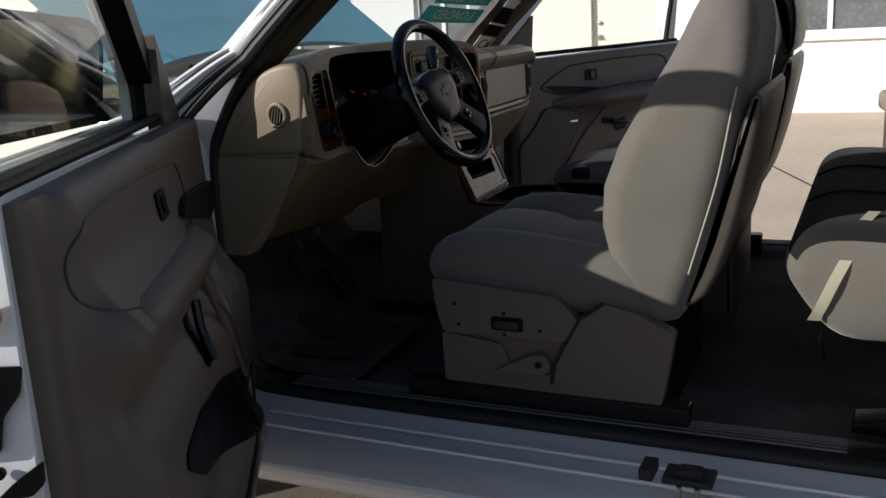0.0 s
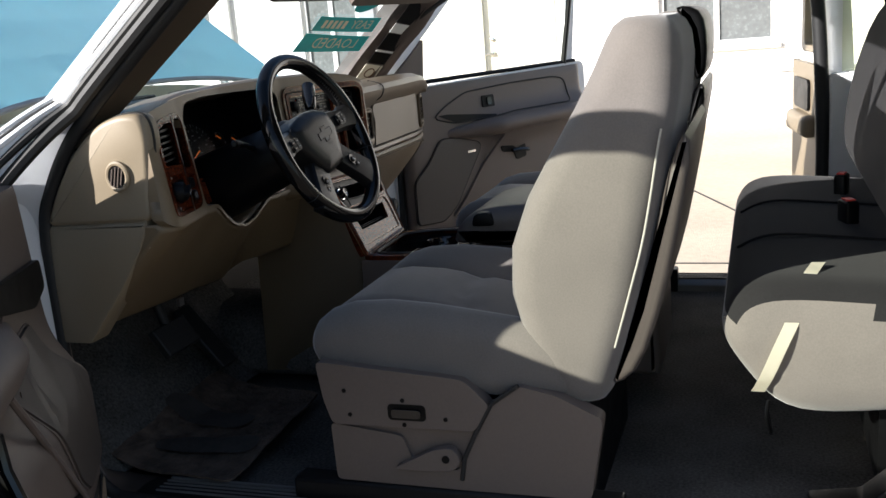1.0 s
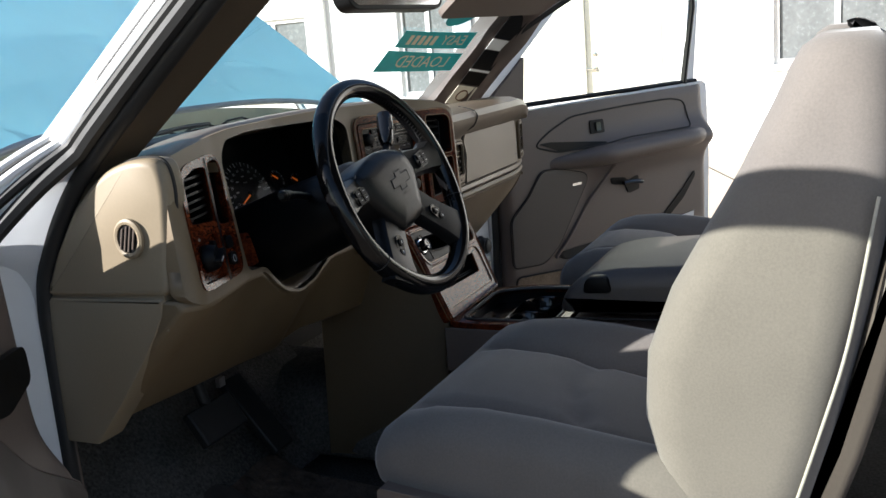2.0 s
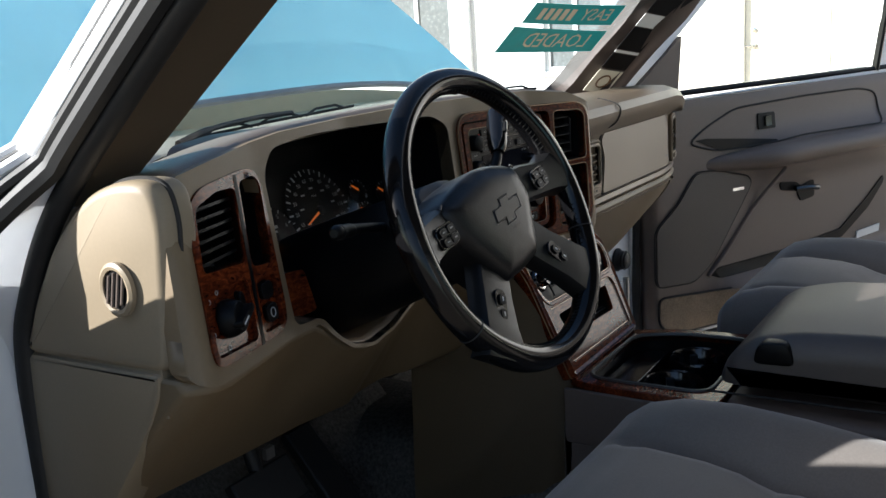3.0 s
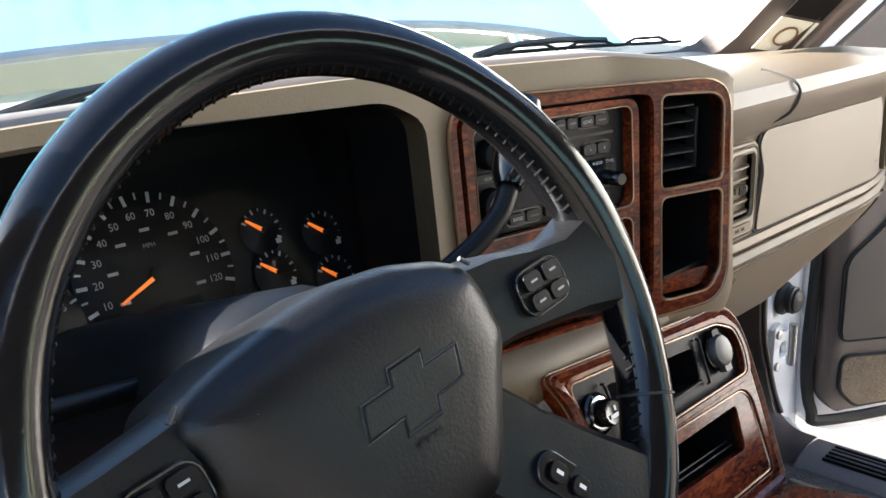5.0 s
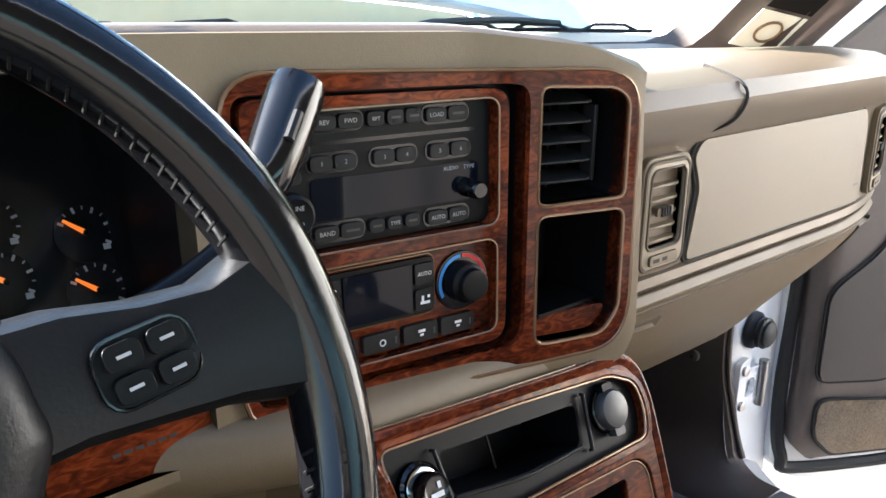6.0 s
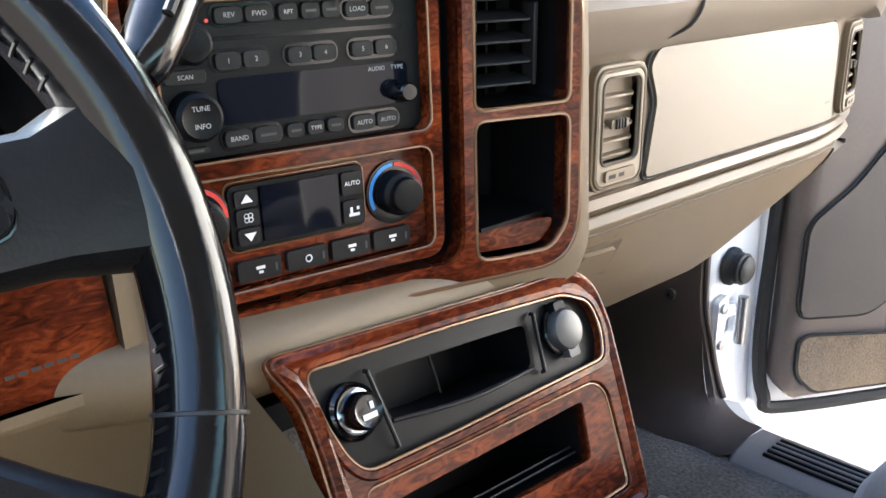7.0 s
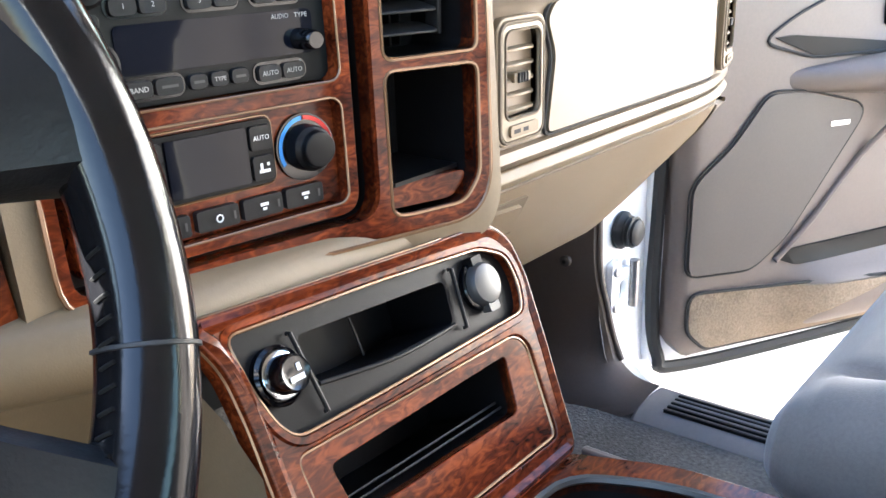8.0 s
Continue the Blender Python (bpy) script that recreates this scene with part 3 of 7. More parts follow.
part("engine_bay", boxed(-0.79, 0.79, 0.95, 2.3, 0.6, 0.95), BLACK, truck, "dark engine bay")


def wiper(a, b, label):
    """A thin arm with a bridged blade, lying on the glass from a to b."""
    a, b = Vector(a), Vector(b)
    run = b - a
    side = run.cross(Vector((0, 0, 1))).normalized()
    up = Vector((0, 0, 1))
    arm = tube(curve_pts([a + run * 0.0 + side * 0.03, a + run * 0.18 + side * 0.018 + up * 0.012, a + run * 0.42 + side * 0.004 + up * 0.014, a + run * 0.62 + up * 0.010], 5), [0.0065] * 5 + [0.0045] * 11, 8)
    w = part("wiper", arm, RUBBER, truck, label)
    part("blade", tube([a + run * 0.06, a + run * 0.5 + up * 0.002, b], 0.0035, 6, flat=0.6), RUBBER, w)
    for k in range(3):
        p = a + run * (0.16 + 0.27 * k)
        part("bridge", tube([p, p + run * 0.06 + up * 0.009, p + run * 0.18 + up * 0.009, p + run * 0.24], 0.0026, 6), RUBBER, w)


wiper((-0.36, 0.64, 1.290), (0.16, 0.668, 1.298), "black windshield wiper arm and blade")
wiper((0.30, 0.64, 1.290), (0.70, 0.53, 1.284), "black windshield wiper arm and blade")
part("cowl_post", tube([(-0.495, 0.60, 1.274), (-0.463, 0.70, 1.304)], 0.008, 8), RUBBER, truck, "black washer nozzle")

# ---- the raised hood ----
hood = thing("hood", (0, 0.70, 1.27), "raised truck hood with a smooth blue underside", "hood")
rows = []
for i in range(11):
    v = i / 10
    row = []
    for j in range(25):
        s = j / 12 - 1
        crown = 0.075 * (1 - abs(s) ** 3)
        y0 = 0.66 + 0.10 * (1 - s ** 4)
        row.append(Vector((0.75 * s * (1 - 0.02 * v), y0 + 1.12 * v, 1.265 + crown + 0.78 * v + 0.05 * math.sin(math.pi * v))))
    rows.append(row)
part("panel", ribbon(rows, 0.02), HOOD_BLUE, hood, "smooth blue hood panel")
part("hood_seal", tube([p + Vector((0, 0.0, -0.004)) for p in rows[0]], 0.007, 8), WALL_GREY, hood, "grey hood edge seam")
for side in (-1, 1):
    part("hood_hinge", tube([(side * 0.68, 0.74, 1.20), (side * 0.68, 0.85, 1.26), (side * 0.68, 0.98, 1.46)], 0.012, 8), STEEL, hood, "steel hood hinge")

# ---- dashboard ----
dash = thing("dashboard", (0, 0.3, 0.9), "tan vinyl dashboard with dark burl wood trim", "dashboard")


def face_y(x, z):
    """The front of the driver's side of the dash: a hollow curve round the driver."""
    xs = (-0.80, -0.75, -0.61, -0.42, -0.18, 0.0, 0.045, 0.14, 0.22)
    ys = (0.135, 0.150, 0.192, 0.215, 0.207, 0.185, 0.172, 0.148, 0.142)
    k = float(np.interp(x, (-0.7, -0.3, 0), (0.2, 0.12, 0.05)))
    return float(np.interp(x, xs, ys)) + k * (z - 1.2)


def on_face(u, v, w=0.0):
    """On the dash face, w out of it; the face rolls away at its outer end."""
    roll = 0.032 * (1 - math.sqrt(1 - min(1, max(0, (-0.768 - u) / 0.036)) ** 2))
    return Vector((u, face_y(u, v) + roll - w, v))


def text_part(words, size, at, mat, parent, u=0.0, v=0.0, w=0.001, name="print", mirror=False, angle=0.0):
    """Flat lettering in the built-in font, centred on (u, v)."""
    c = bpy.data.curves.new("lettering", "FONT")
    c.body, c.size, c.align_x, c.align_y, c.resolution_u = words, size, "CENTER", "CENTER", 2
    tmp = bpy.data.objects.new("lettering", c)
    scene.collection.objects.link(tmp)
    me = bpy.data.meshes.new_from_object(tmp.evaluated_get(bpy.context.evaluated_depsgraph_get()))
    bpy.data.objects.remove(tmp)
    bm = bmesh.new()
    bm.from_mesh(me)
    bpy.data.meshes.remove(me)
    ca, sa = math.cos(radians(angle)), math.sin(radians(angle))
    for q in bm.verts:
        x, y = (-q.co.x if mirror else q.co.x), q.co.y
        q.co = at(u + ca * x - sa * y, v + sa * x + ca * y, w)
    return part(name, bm, mat, parent, smooth=False)


def rows_part(name, rects, at, mat, parent, w=0.001, label=""):
    """Thin printed bars: rectangles (u0, u1, v0, v1)."""
    bm = bmesh.new()
    for a, b, c, d in rects:
        f = [bm.verts.new(at(u, v, w)) for u, v in ((a, c), (b, c), (b, d), (a, d))]
        bm.faces.new(f)
    return part(name, bm, mat, parent, label, smooth=False)


def rim_line(loop, at, r, mat, parent, name="edge", w=0.0, label="", step=1):
    return part(name, tube([at(u, v, w) for u, v in loop][::step], r, 6, closed=True), mat, parent, label)


# openings of the face in (x, z)
CLUSTER = round_poly([(-0.604, 1.165), (-0.598, 1.292), (-0.575, 1.318), (-0.50, 1.324), (-0.235, 1.318), (-0.200, 1.300), (-0.198, 1.085), (-0.33, 1.085), (-0.362, 1.072), (-0.40, 1.056), (-0.45, 1.051), (-0.50, 1.065), (-0.53, 1.089), (-0.552, 1.116), (-0.605, 1.120)], 0.014)
LEFT_BEZEL = round_poly([(-0.776, 1.140), (-0.758, 1.282), (-0.732, 1.300), (-0.628, 1.306), (-0.608, 1.292), (-0.620, 1.138), (-0.636, 1.127), (-0.764, 1.132)], 0.022)
CENTER_BEZEL = round_poly([(-0.180, 1.100), (-0.182, 1.295), (-0.165, 1.313), (0.118, 1.304), (0.140, 1.288), (0.137, 1.108), (0.118, 1.086), (-0.155, 1.094)], 0.022)
FASCIA = round_poly([(-0.802, 1.128), (-0.790, 1.285), (-0.765, 1.316), (-0.55, 1.334), (-0.275, 1.337), (0.0, 1.332), (0.10, 1.320), (0.150, 1.300), (0.152, 1.095), (0.135, 1.070), (-0.14, 1.078), (-0.23, 1.078), (-0.325, 1.080), (-0.360, 1.068), (-0.40, 1.052), (-0.45, 1.047), (-0.503, 1.061), (-0.535, 1.086), (-0.556, 1.109), (-0.62, 1.112), (-0.78, 1.118)], 0.012)
part("fascia", plate(FASCIA, (CLUSTER, shrunk(LEFT_BEZEL, 0.004), shrunk(CENTER_BEZEL, 0.004)), 0.022, on_face, step=0.0085), TAN, dash, "tan vinyl dash face", bevel=0.005, segments=3)

# -- left switch panel --
VENT_L = round_poly([(-0.757, 1.222), (-0.744, 1.283), (-0.70, 1.292), (-0.664, 1.290), (-0.678, 1.214)], 0.008)
SLOT_L = round_poly([(-0.668, 1.206), (-0.654, 1.294), (-0.622, 1.296), (-0.612, 1.286), (-0.624, 1.200)], 0.008)
LAMP_L = round_poly([(-0.768, 1.142), (-0.760, 1.205), (-0.684, 1.198), (-0.690, 1.136)], 0.008)
DIM_L = round_poly([(-0.676, 1.136), (-0.668, 1.192), (-0.626, 1.188), (-0.630, 1.134)], 0.008)
left_bezel = part("switch_panel", plate(LEFT_BEZEL, (VENT_L, SLOT_L, LAMP_L, DIM_L), 0.014, on_face, step=0.03, front=0.003), WOOD, dash, "dark burl wood switch panel", bevel=0.005, segments=3)
part("vent_recess", dish(VENT_L, 0.045, on_face), BLACK, left_bezel)
part("slot_recess", dish(SLOT_L, 0.05, on_face), BLACK, left_bezel)
for k in range(6):
    z = 1.228 + 0.0105 * k
    sx = -0.755 + (z - 1.222) * 0.20
    part("louvre", plate(round_rect(sx + 0.004, sx + 0.078, -0.012, 0.0, 0.004, 2), (), 0.003, lambda u, v, w: on_face(u, z + w + v * 0.35, v * 0.9 - 0.006)), BLACK, left_bezel)
part("vent_lever", boxed(-0.742, -0.712, 0, 0.006, 0, 0.008, m=Matrix.Translation(on_face(0, 1.2125, 0.004))), CHARCOAL, left_bezel, bevel=0.001)
part("lamp_switch_plate", plate(LAMP_L, (), 0.004, on_face, step=0.03, front=-0.004), WOOD, left_bezel, "recessed wood switch plate")
knob_at = framed(on_face(-0.733, 1.170, -0.004), (0.93, 0.36, 0), (0, 0.2, 1))
part("lamp_knob", lathe([(0.0195, 0), (0.0195, 0.006), (0.017, 0.014), (0.015, 0.018)], knob_at), BLACK, left_bezel, "round black headlamp knob", bevel=0.001)
part("knob_grip", plate(round_rect(-0.017, 0.017, -0.004, 0.004, 0.003), (), 0.012, lambda u, v, w: knob_at(u * 0.94 - v * 0.34, u * 0.34 + v * 0.94, w), front=0.026), BLACK, left_bezel, bevel=0.001)
rows_part("knob_mark", [(-0.016, -0.002, -0.001, 0.001)], lambda u, v, w: knob_at(u * 0.94 - v * 0.34, u * 0.34 + v * 0.94, w), WHITE_MARK, left_bezel, w=0.0265)
for u, v in ((-0.762, 1.183), (-0.754, 1.193), (-0.738, 1.198), (-0.759, 1.162), (-0.739, 1.143)):
    part("lamp_mark", tube([on_face(u + 0.0022 * math.cos(a), v + 0.0022 * math.sin(a), -0.003) for a in np.linspace(0, 2 * math.pi, 9)[:-1]], 0.0005, 4, closed=True), LEGEND, left_bezel)
part("dim_wheel", plate(round_rect(-0.708, -0.699, 1.160, 1.190, 0.004), (), 0.008, on_face, front=0.004), BLACK, left_bezel, bevel=0.001)
part("dim_plate", plate(DIM_L, (), 0.004, on_face, step=0.03, front=-0.004), WOOD, left_bezel)
for z in (1.152, 1.176):
    part("push_switch", plate(round_rect(-0.662, -0.638, z - 0.009, z + 0.009, 0.006), (), 0.008, on_face, front=0.003), BLACK, left_bezel, "small black push switch", bevel=0.001)
part("switch_ring", tube([on_face(-0.650 + 0.005 * math.cos(a), 1.152 + 0.005 * math.sin(a), 0.0035) for a in np.linspace(0, 2 * math.pi, 13)[:-1]], 0.0006, 5, closed=True), LEGEND, left_bezel)
part("panel_groove", plate(round_poly([(-0.688, 1.128), (-0.662, 1.302), (-0.656, 1.302), (-0.681, 1.128)], 0.002), (), 0.003, on_face, front=0.0034), BLACK, left_bezel)

# -- instrument cluster --
cluster = part("instrument_hood", dish([(u, v) for u, v in CLUSTER], 0.10, on_face, floor=False), BLACK, dash, "black instrument hood")
gauge_at = framed((-0.4, 0.328, 1.195), (1, 0, 0), (0, 0.4, 0.917))
part("gauge_board", plate(round_poly([(-0.215, -0.09), (-0.215, 0.10), (-0.15, 0.135), (0.17, 0.135), (0.225, 0.10), (0.225, -0.09)], 0.02), (), 0.01, gauge_at, front=-0.004), BLACK, cluster, "black gauge board")


def hood_ring():
    """The black tunnel from the opening in the dash back to the gauge board."""
    a = [on_face(u, v, -0.09) for u, v in CLUSTER]
    b = []
    for p in a:
        q = p.copy()
        q.y = 0.328 + 0.436 * (p.z - 1.195) + 0.003
        q.z = min(p.z, 1.325)
        b.append(q)
    return loft(bmesh.new(), [a, b], caps=False)


part("hood_tunnel", hood_ring(), BLACK, cluster)


def gauge(cu, cv, r, a0, a1, ticks, needle, long, label, numbers=(), size=0.0075):
    """A dial: ticks from a0 to a1 degrees, lettering, an orange needle. Returns its face."""
    at = lambda u, v, w=0.0: gauge_at(cu + u, cv + v, w)
    g = part("dial", lathe([(r + 0.0008, -0.001), (r + 0.0008, 0.0), (r, 0.0006)], at, 40), BLACK, cluster, label)
    bm = bmesh.new()
    for k in range(ticks + 1):
        a = radians(a0 + (a1 - a0) * k / ticks)
        l, t = (0.13, 0.022) if k % 2 == 0 else (0.08, 0.012)
        if r < 0.03:
            l, t = l * 1.7, t * 2.2
        d, n = Vector((math.cos(a), math.sin(a))), Vector((-math.sin(a), math.cos(a)))
        q = [d * r * e + n * r * t * s for e, s in ((1 - l, -1), (1, -1), (1, 1), (1 - l, 1))]
        bm.faces.new([bm.verts.new(at(p.x, p.y, 0.0016)) for p in q])
    part("ticks", bm, LEGEND, g, smooth=False)
    for k, word in enumerate(numbers):
        a = radians(a0 + (a1 - a0) * k / (len(numbers) - 1))
        text_part(word, size, at, LEGEND, g, 0.74 * r * math.cos(a), 0.74 * r * math.sin(a), 0.0016, "numeral")
    a = radians(needle)
    d, n = Vector((math.cos(a), math.sin(a))), Vector((-math.sin(a), math.cos(a)))
    q = [d * r * e + n * s for e, s in ((0.08, -0.0016), (long, -0.0008), (long, 0.0008), (0.08, 0.0016))]
    bm = bmesh.new()
    low = [bm.verts.new(at(p.x, p.y, 0.003)) for p in q]
    top = [bm.verts.new(at(p.x, p.y, 0.0045)) for p in q]
    bm.faces.new(top)
    for i in range(4):
        bm.faces.new((low[i - 1], low[i], top[i], top[i - 1]))
    part("needle", bm, ORANGE, g, "orange needle", smooth=False)
    part("needle_hub", lathe([(r * 0.11, 0.002), (r * 0.11, 0.005), (r * 0.06, 0.006)], at, 14), BLACK, g)
    return g, at


speedo, sat = gauge(0.031, 0.006, 0.062, 216, -18, 24, 203, 0.60, "speedometer dial with white numerals", [str(10 * k) for k in range(13)], 0.0078)
text_part("MPH", 0.005, sat, LEGEND, speedo, 0.0, 0.022, 0.0016, "numeral")
for k in range(7):
    a = radians(205 - 230 * k / 6)
    rows_part("small_print", [(0.034 * math.cos(a) - 0.004, 0.034 * math.cos(a) + 0.004, 0.5 * 0.034 * math.sin(a) * 2 - 0.0012, 0.034 * math.sin(a) + 0.0012)], sat, LEGEND, speedo, 0.0016)
tach, tat = gauge(-0.071, -0.010, 0.041, 216, 20, 12, 203, 0.72, "tachometer dial with white numerals", [str(k) for k in range(7)], 0.008)
rows_part("small_print", [(-0.014, 0.012, 0.010, 0.014), (-0.010, 0.008, 0.004, 0.007)], tat, LEGEND, tach, 0.0016)
for cu, cv in ((0.127, 0.018), (0.184, 0.004), (0.128, -0.0177), (0.183, -0.035)):
    small, mat_ = gauge(cu, cv, 0.0185, 150, -30, 8, 142, 0.9, "small round gauge with an orange needle")
    rows_part("small_print", [(0.010, 0.015, -0.013, -0.009)], mat_, LEGEND, small, 0.0016)
part("odometer", plate(round_rect(0.015, 0.058, -0.030, -0.016, 0.002), (), 0.001, gauge_at, front=0.002), LCD, cluster)
part("cluster_lens", plate(round_poly([(-0.20, -0.085), (-0.20, 0.095), (0.21, 0.095), (0.21, -0.085)], 0.02), (), 0.0, gauge_at, front=0.03), GAUGE_GLASS, cluster, "clear gauge lens", shadow=False)
# wood fillers beside the column
part("wood_filler", plate(round_poly([(-0.603, 1.116), (-0.604, 1.172), (-0.530, 1.166), (-0.520, 1.112)], 0.008), (), 0.008, on_face, step=0.03, front=-0.030), WOOD, dash, "dark red wood filler panel", bevel=0.002)
filler = part("wood_filler", plate(round_poly([(-0.300, 1.165), (-0.203, 1.160), (-0.198, 1.092), (-0.206, 1.079), (-0.30, 1.082)], 0.008), (), 0.008, on_face, step=0.03, front=-0.006), WOOD, dash, "glossy burl wood panel beside the column", bevel=0.002)
rows_part("worn_print", [(-0.262 + 0.007 * k, -0.257 + 0.007 * k, 1.1025 + 0.0002 * k, 1.1048 + 0.0002 * k) for k in range(6)], on_face, GREY, filler, w=-0.0052)

# -- radio and climate panel --
WELL = round_poly([(-0.172, 1.106), (-0.174, 1.300), (0.036, 1.297), (0.044, 1.29), (0.041, 1.112), (0.030, 1.103)], 0.012)
VENT_C = round_poly([(0.051, 1.207), (0.053, 1.294), (0.118, 1.291), (0.131, 1.282), (0.129, 1.207)], 0.008)
BIN_C = round_poly([(0.050, 1.103), (0.051, 1.200), (0.129, 1.199), (0.127, 1.118), (0.112, 1.100), (0.060, 1.100)], 0.009)
center = part("center_bezel", plate(CENTER_BEZEL, (WELL, VENT_C, BIN_C), 0.014, on_face, step=0.025, front=0.004), WOOD, dash, "glossy burl wood center panel", bevel=0.006, segments=4)
rim_line(CENTER_BEZEL, on_face, 0.0016, GOLD_LINE, center, w=0.0035, label="gold line painted as the edge's highlight")
part("well", dish(WELL, 0.016, on_face), BLACK, center)
SUB = round_poly([(-0.166, 1.112), (-0.168, 1.297), (0.022, 1.294), (0.028, 1.285), (0.026, 1.118), (0.018, 1.110)], 0.010)
RADIO = round_rect(-0.158, 0.020, 1.198, 1.288, 0.008)
CLIMATE = round_rect(-0.158, 0.019, 1.118, 1.188, 0.008)
sub = part("radio_bezel", plate(SUB, (RADIO, CLIMATE), 0.012, on_face, step=0.025, front=0.003), WOOD, center, "inner burl wood frame", bevel=0.0045, segments=3)
for loop in (RADIO, CLIMATE):
    rim_line(loop, on_face, 0.0009, GOLD_LINE, sub, w=0.003)
for loop, d in ((VENT_C, 0.055), (BIN_C, 0.075)):
    part("recess", dish(loop, d, on_face), BLACK, center)
    rim_line(loop, on_face, 0.0016, GOLD_LINE, center, w=0.0035)
for k in range(5):
    z = 1.222 + 0.0145 * k
    part("louvre", plate(round_rect(0.055, 0.110, -0.020, 0.0, 0.005, 2), (), 0.002, lambda u, v, w: on_face(u, z + w - v * 0.25, v - 0.008)), CHARCOAL, center, bevel=0.0006)
part("louvre_lever", boxed(0.072, 0.094, 0, 0.012, -0.004, 0.004, m=Matrix.Translation(on_face(0, 1.2515, 0.0) + Vector((0.0, 0.018, 0)))), CHARCOAL, center, bevel=0.001)
for k in range(5):
    part("vane", boxed(0.060 + 0.011 * k, 0.062 + 0.011 * k, 0.0, 0.02, 1.210, 1.285, m=Matrix.Translation((0, face_y(0.09, 1.25) + 0.034, 0))), BLACK, center)
part("vent_wheel", boxed(0.113, 0.117, 0.0, 0.012, 1.218, 1.276, m=Matrix.Translation((0, face_y(0.115, 1.25) + 0.012, 0))), CHARCOAL, center, bevel=0.001)
part("bin_lip", plate(round_poly([(0.054, 1.104), (0.053, 1.121), (0.121, 1.1215), (0.119, 1.113), (0.108, 1.103)], 0.006), (), 0.008, on_face, front=-0.004), WOOD, center, "burl wood lip of the storage bin", bevel=0.002)
part("bin_floor", boxed(0.054, 0.124, 0.0, 0.06, 1.121, 1.124, m=Matrix.Translation((0, face_y(0.09, 1.12) + 0.006, 0))), BLACK, center)

radio = part("radio", plate(shrunk(RADIO, 0.001), (), 0.010, on_face, step=0.03, front=-0.006), BLACK, center, "black car radio with small buttons")
RW = -0.006


def button(u0, u1, v0, v1, parent, word="", mat=CHARCOAL, up=0.003, size=0.0042, r=0.003):
    b = part("button", plate(round_rect(u0, u1, v0, v1, r, 3), (), 0.004, on_face, step=0.02, front=RW + up), mat, parent, bevel=0.0006)
    if word:
        text_part(word, size, on_face, LEGEND, b, (u0 + u1) / 2, (v0 + v1) / 2, RW + up + 0.0004)
    else:
        rows_part("mark", [((u0 + u1) / 2 - 0.3 * (u1 - u0), (u0 + u1) / 2 + 0.3 * (u1 - u0), (v0 + v1) / 2 - 0.0008, (v0 + v1) / 2 + 0.0008)], on_face, GREY, b, RW + up + 0.0004)
    return b


def oval_pair(u, v, a, b, wide=0.036):
    h = wide / 2
    part("button_well", plate(round_rect(u - h - 0.0025, u + h + 0.0025, v - 0.0068, v + 0.0068, 0.006), (), 0.002, on_face, front=RW + 0.0006), BLACK_GLOSS, radio)
    button(u - h, u - 0.0008, v - 0.0048, v + 0.0048, radio, a)
    button(u + 0.0008, u + h, v - 0.0048, v + 0.0048, radio, b)


oval_pair(-0.100, 1.279, "REV", "FWD")
for u, word in ((-0.072, "RPT"), (-0.057, ""), (-0.043, "")):
    button(u - 0.0062, u + 0.0062, 1.2738, 1.2838, radio, word, size=0.0036)
oval_pair(-0.016, 1.278, "LOAD", "", 0.034)
part("disc_slot", plate(round_rect(-0.120, 0.008, 1.2645, 1.2672, 0.001, 1), (), 0.001, on_face, step=0.03, front=RW + 0.0006), BLACK_GLOSS, radio)
for u, pair in ((-0.104, "12"), (-0.058, "34"), (-0.014, "56")):
    oval_pair(u, 1.2535, pair[0], pair[1], 0.033)
part("display", plate(round_rect(-0.120, 0.010, 1.2165, 1.2435, 0.004), (), 0.002, on_face, step=0.03, front=RW + 0.001), LCD, radio, "dark glossy radio display")
text_part("AUDIO", 0.0040, on_face, LEGEND, radio, -0.0125, 1.2400, RW + 0.0016)
text_part("TYPE", 0.0040, on_face, LEGEND, radio, 0.0025, 1.2400, RW + 0.0016)
audio_at = lambda u, v, w: on_face(0.0005 + u, 1.2255 + v, RW + w)
part("audio_knob", lathe([(0.0068, 0.001), (0.0062, 0.014), (0.005, 0.016)], audio_at, 20), BLACK_GLOSS, radio, "small black audio knob")
tune_at = lambda u, v, w: on_face(-0.1375 + u, 1.2245 + v, RW + w)
tune = part("tune_knob", lathe([(0.0145, 0.001), (0.0140, 0.010), (0.0115, 0.012), (0.0105, 0.0115)], tune_at, 28), BLACK, radio, "round black tuning knob")
text_part("TUNE", 0.0042, tune_at, LEGEND, tune, 0, 0.0055, 0.0124)
text_part("INFO", 0.0042, tune_at, LEGEND, tune, 0, -0.0045, 0.0124)
power_at = lambda u, v, w: on_face(-0.1375 + u, 1.2655 + v, RW + w)
part("power_knob", lathe([(0.0125, 0.001), (0.0118, 0.012), (0.0095, 0.014)], power_at, 24), BLACK, radio, "round black power knob")
button(-0.152, -0.127, 1.2425, 1.2505, radio, "SCAN", size=0.0036)
oval_pair(-0.102, 1.2085, "BAND", "", 0.036)
for u in (-0.074, -0.060, -0.046):
    button(u - 0.0058, u + 0.0058, 1.2040, 1.2130, radio, "TYPE" if u == -0.060 else "", size=0.0036)
oval_pair(-0.016, 1.2075, "AUTO", "AUTO", 0.034)
button(-0.150, -0.130, 1.2030, 1.2065, radio, "")
part("lamp", lathe([(0.0012, 0), (0.0012, 0.001)], lambda u, v, w: on_face(-0.1225 + u, 1.2765 + v, RW + 0.001 + w), 8), RED, radio)

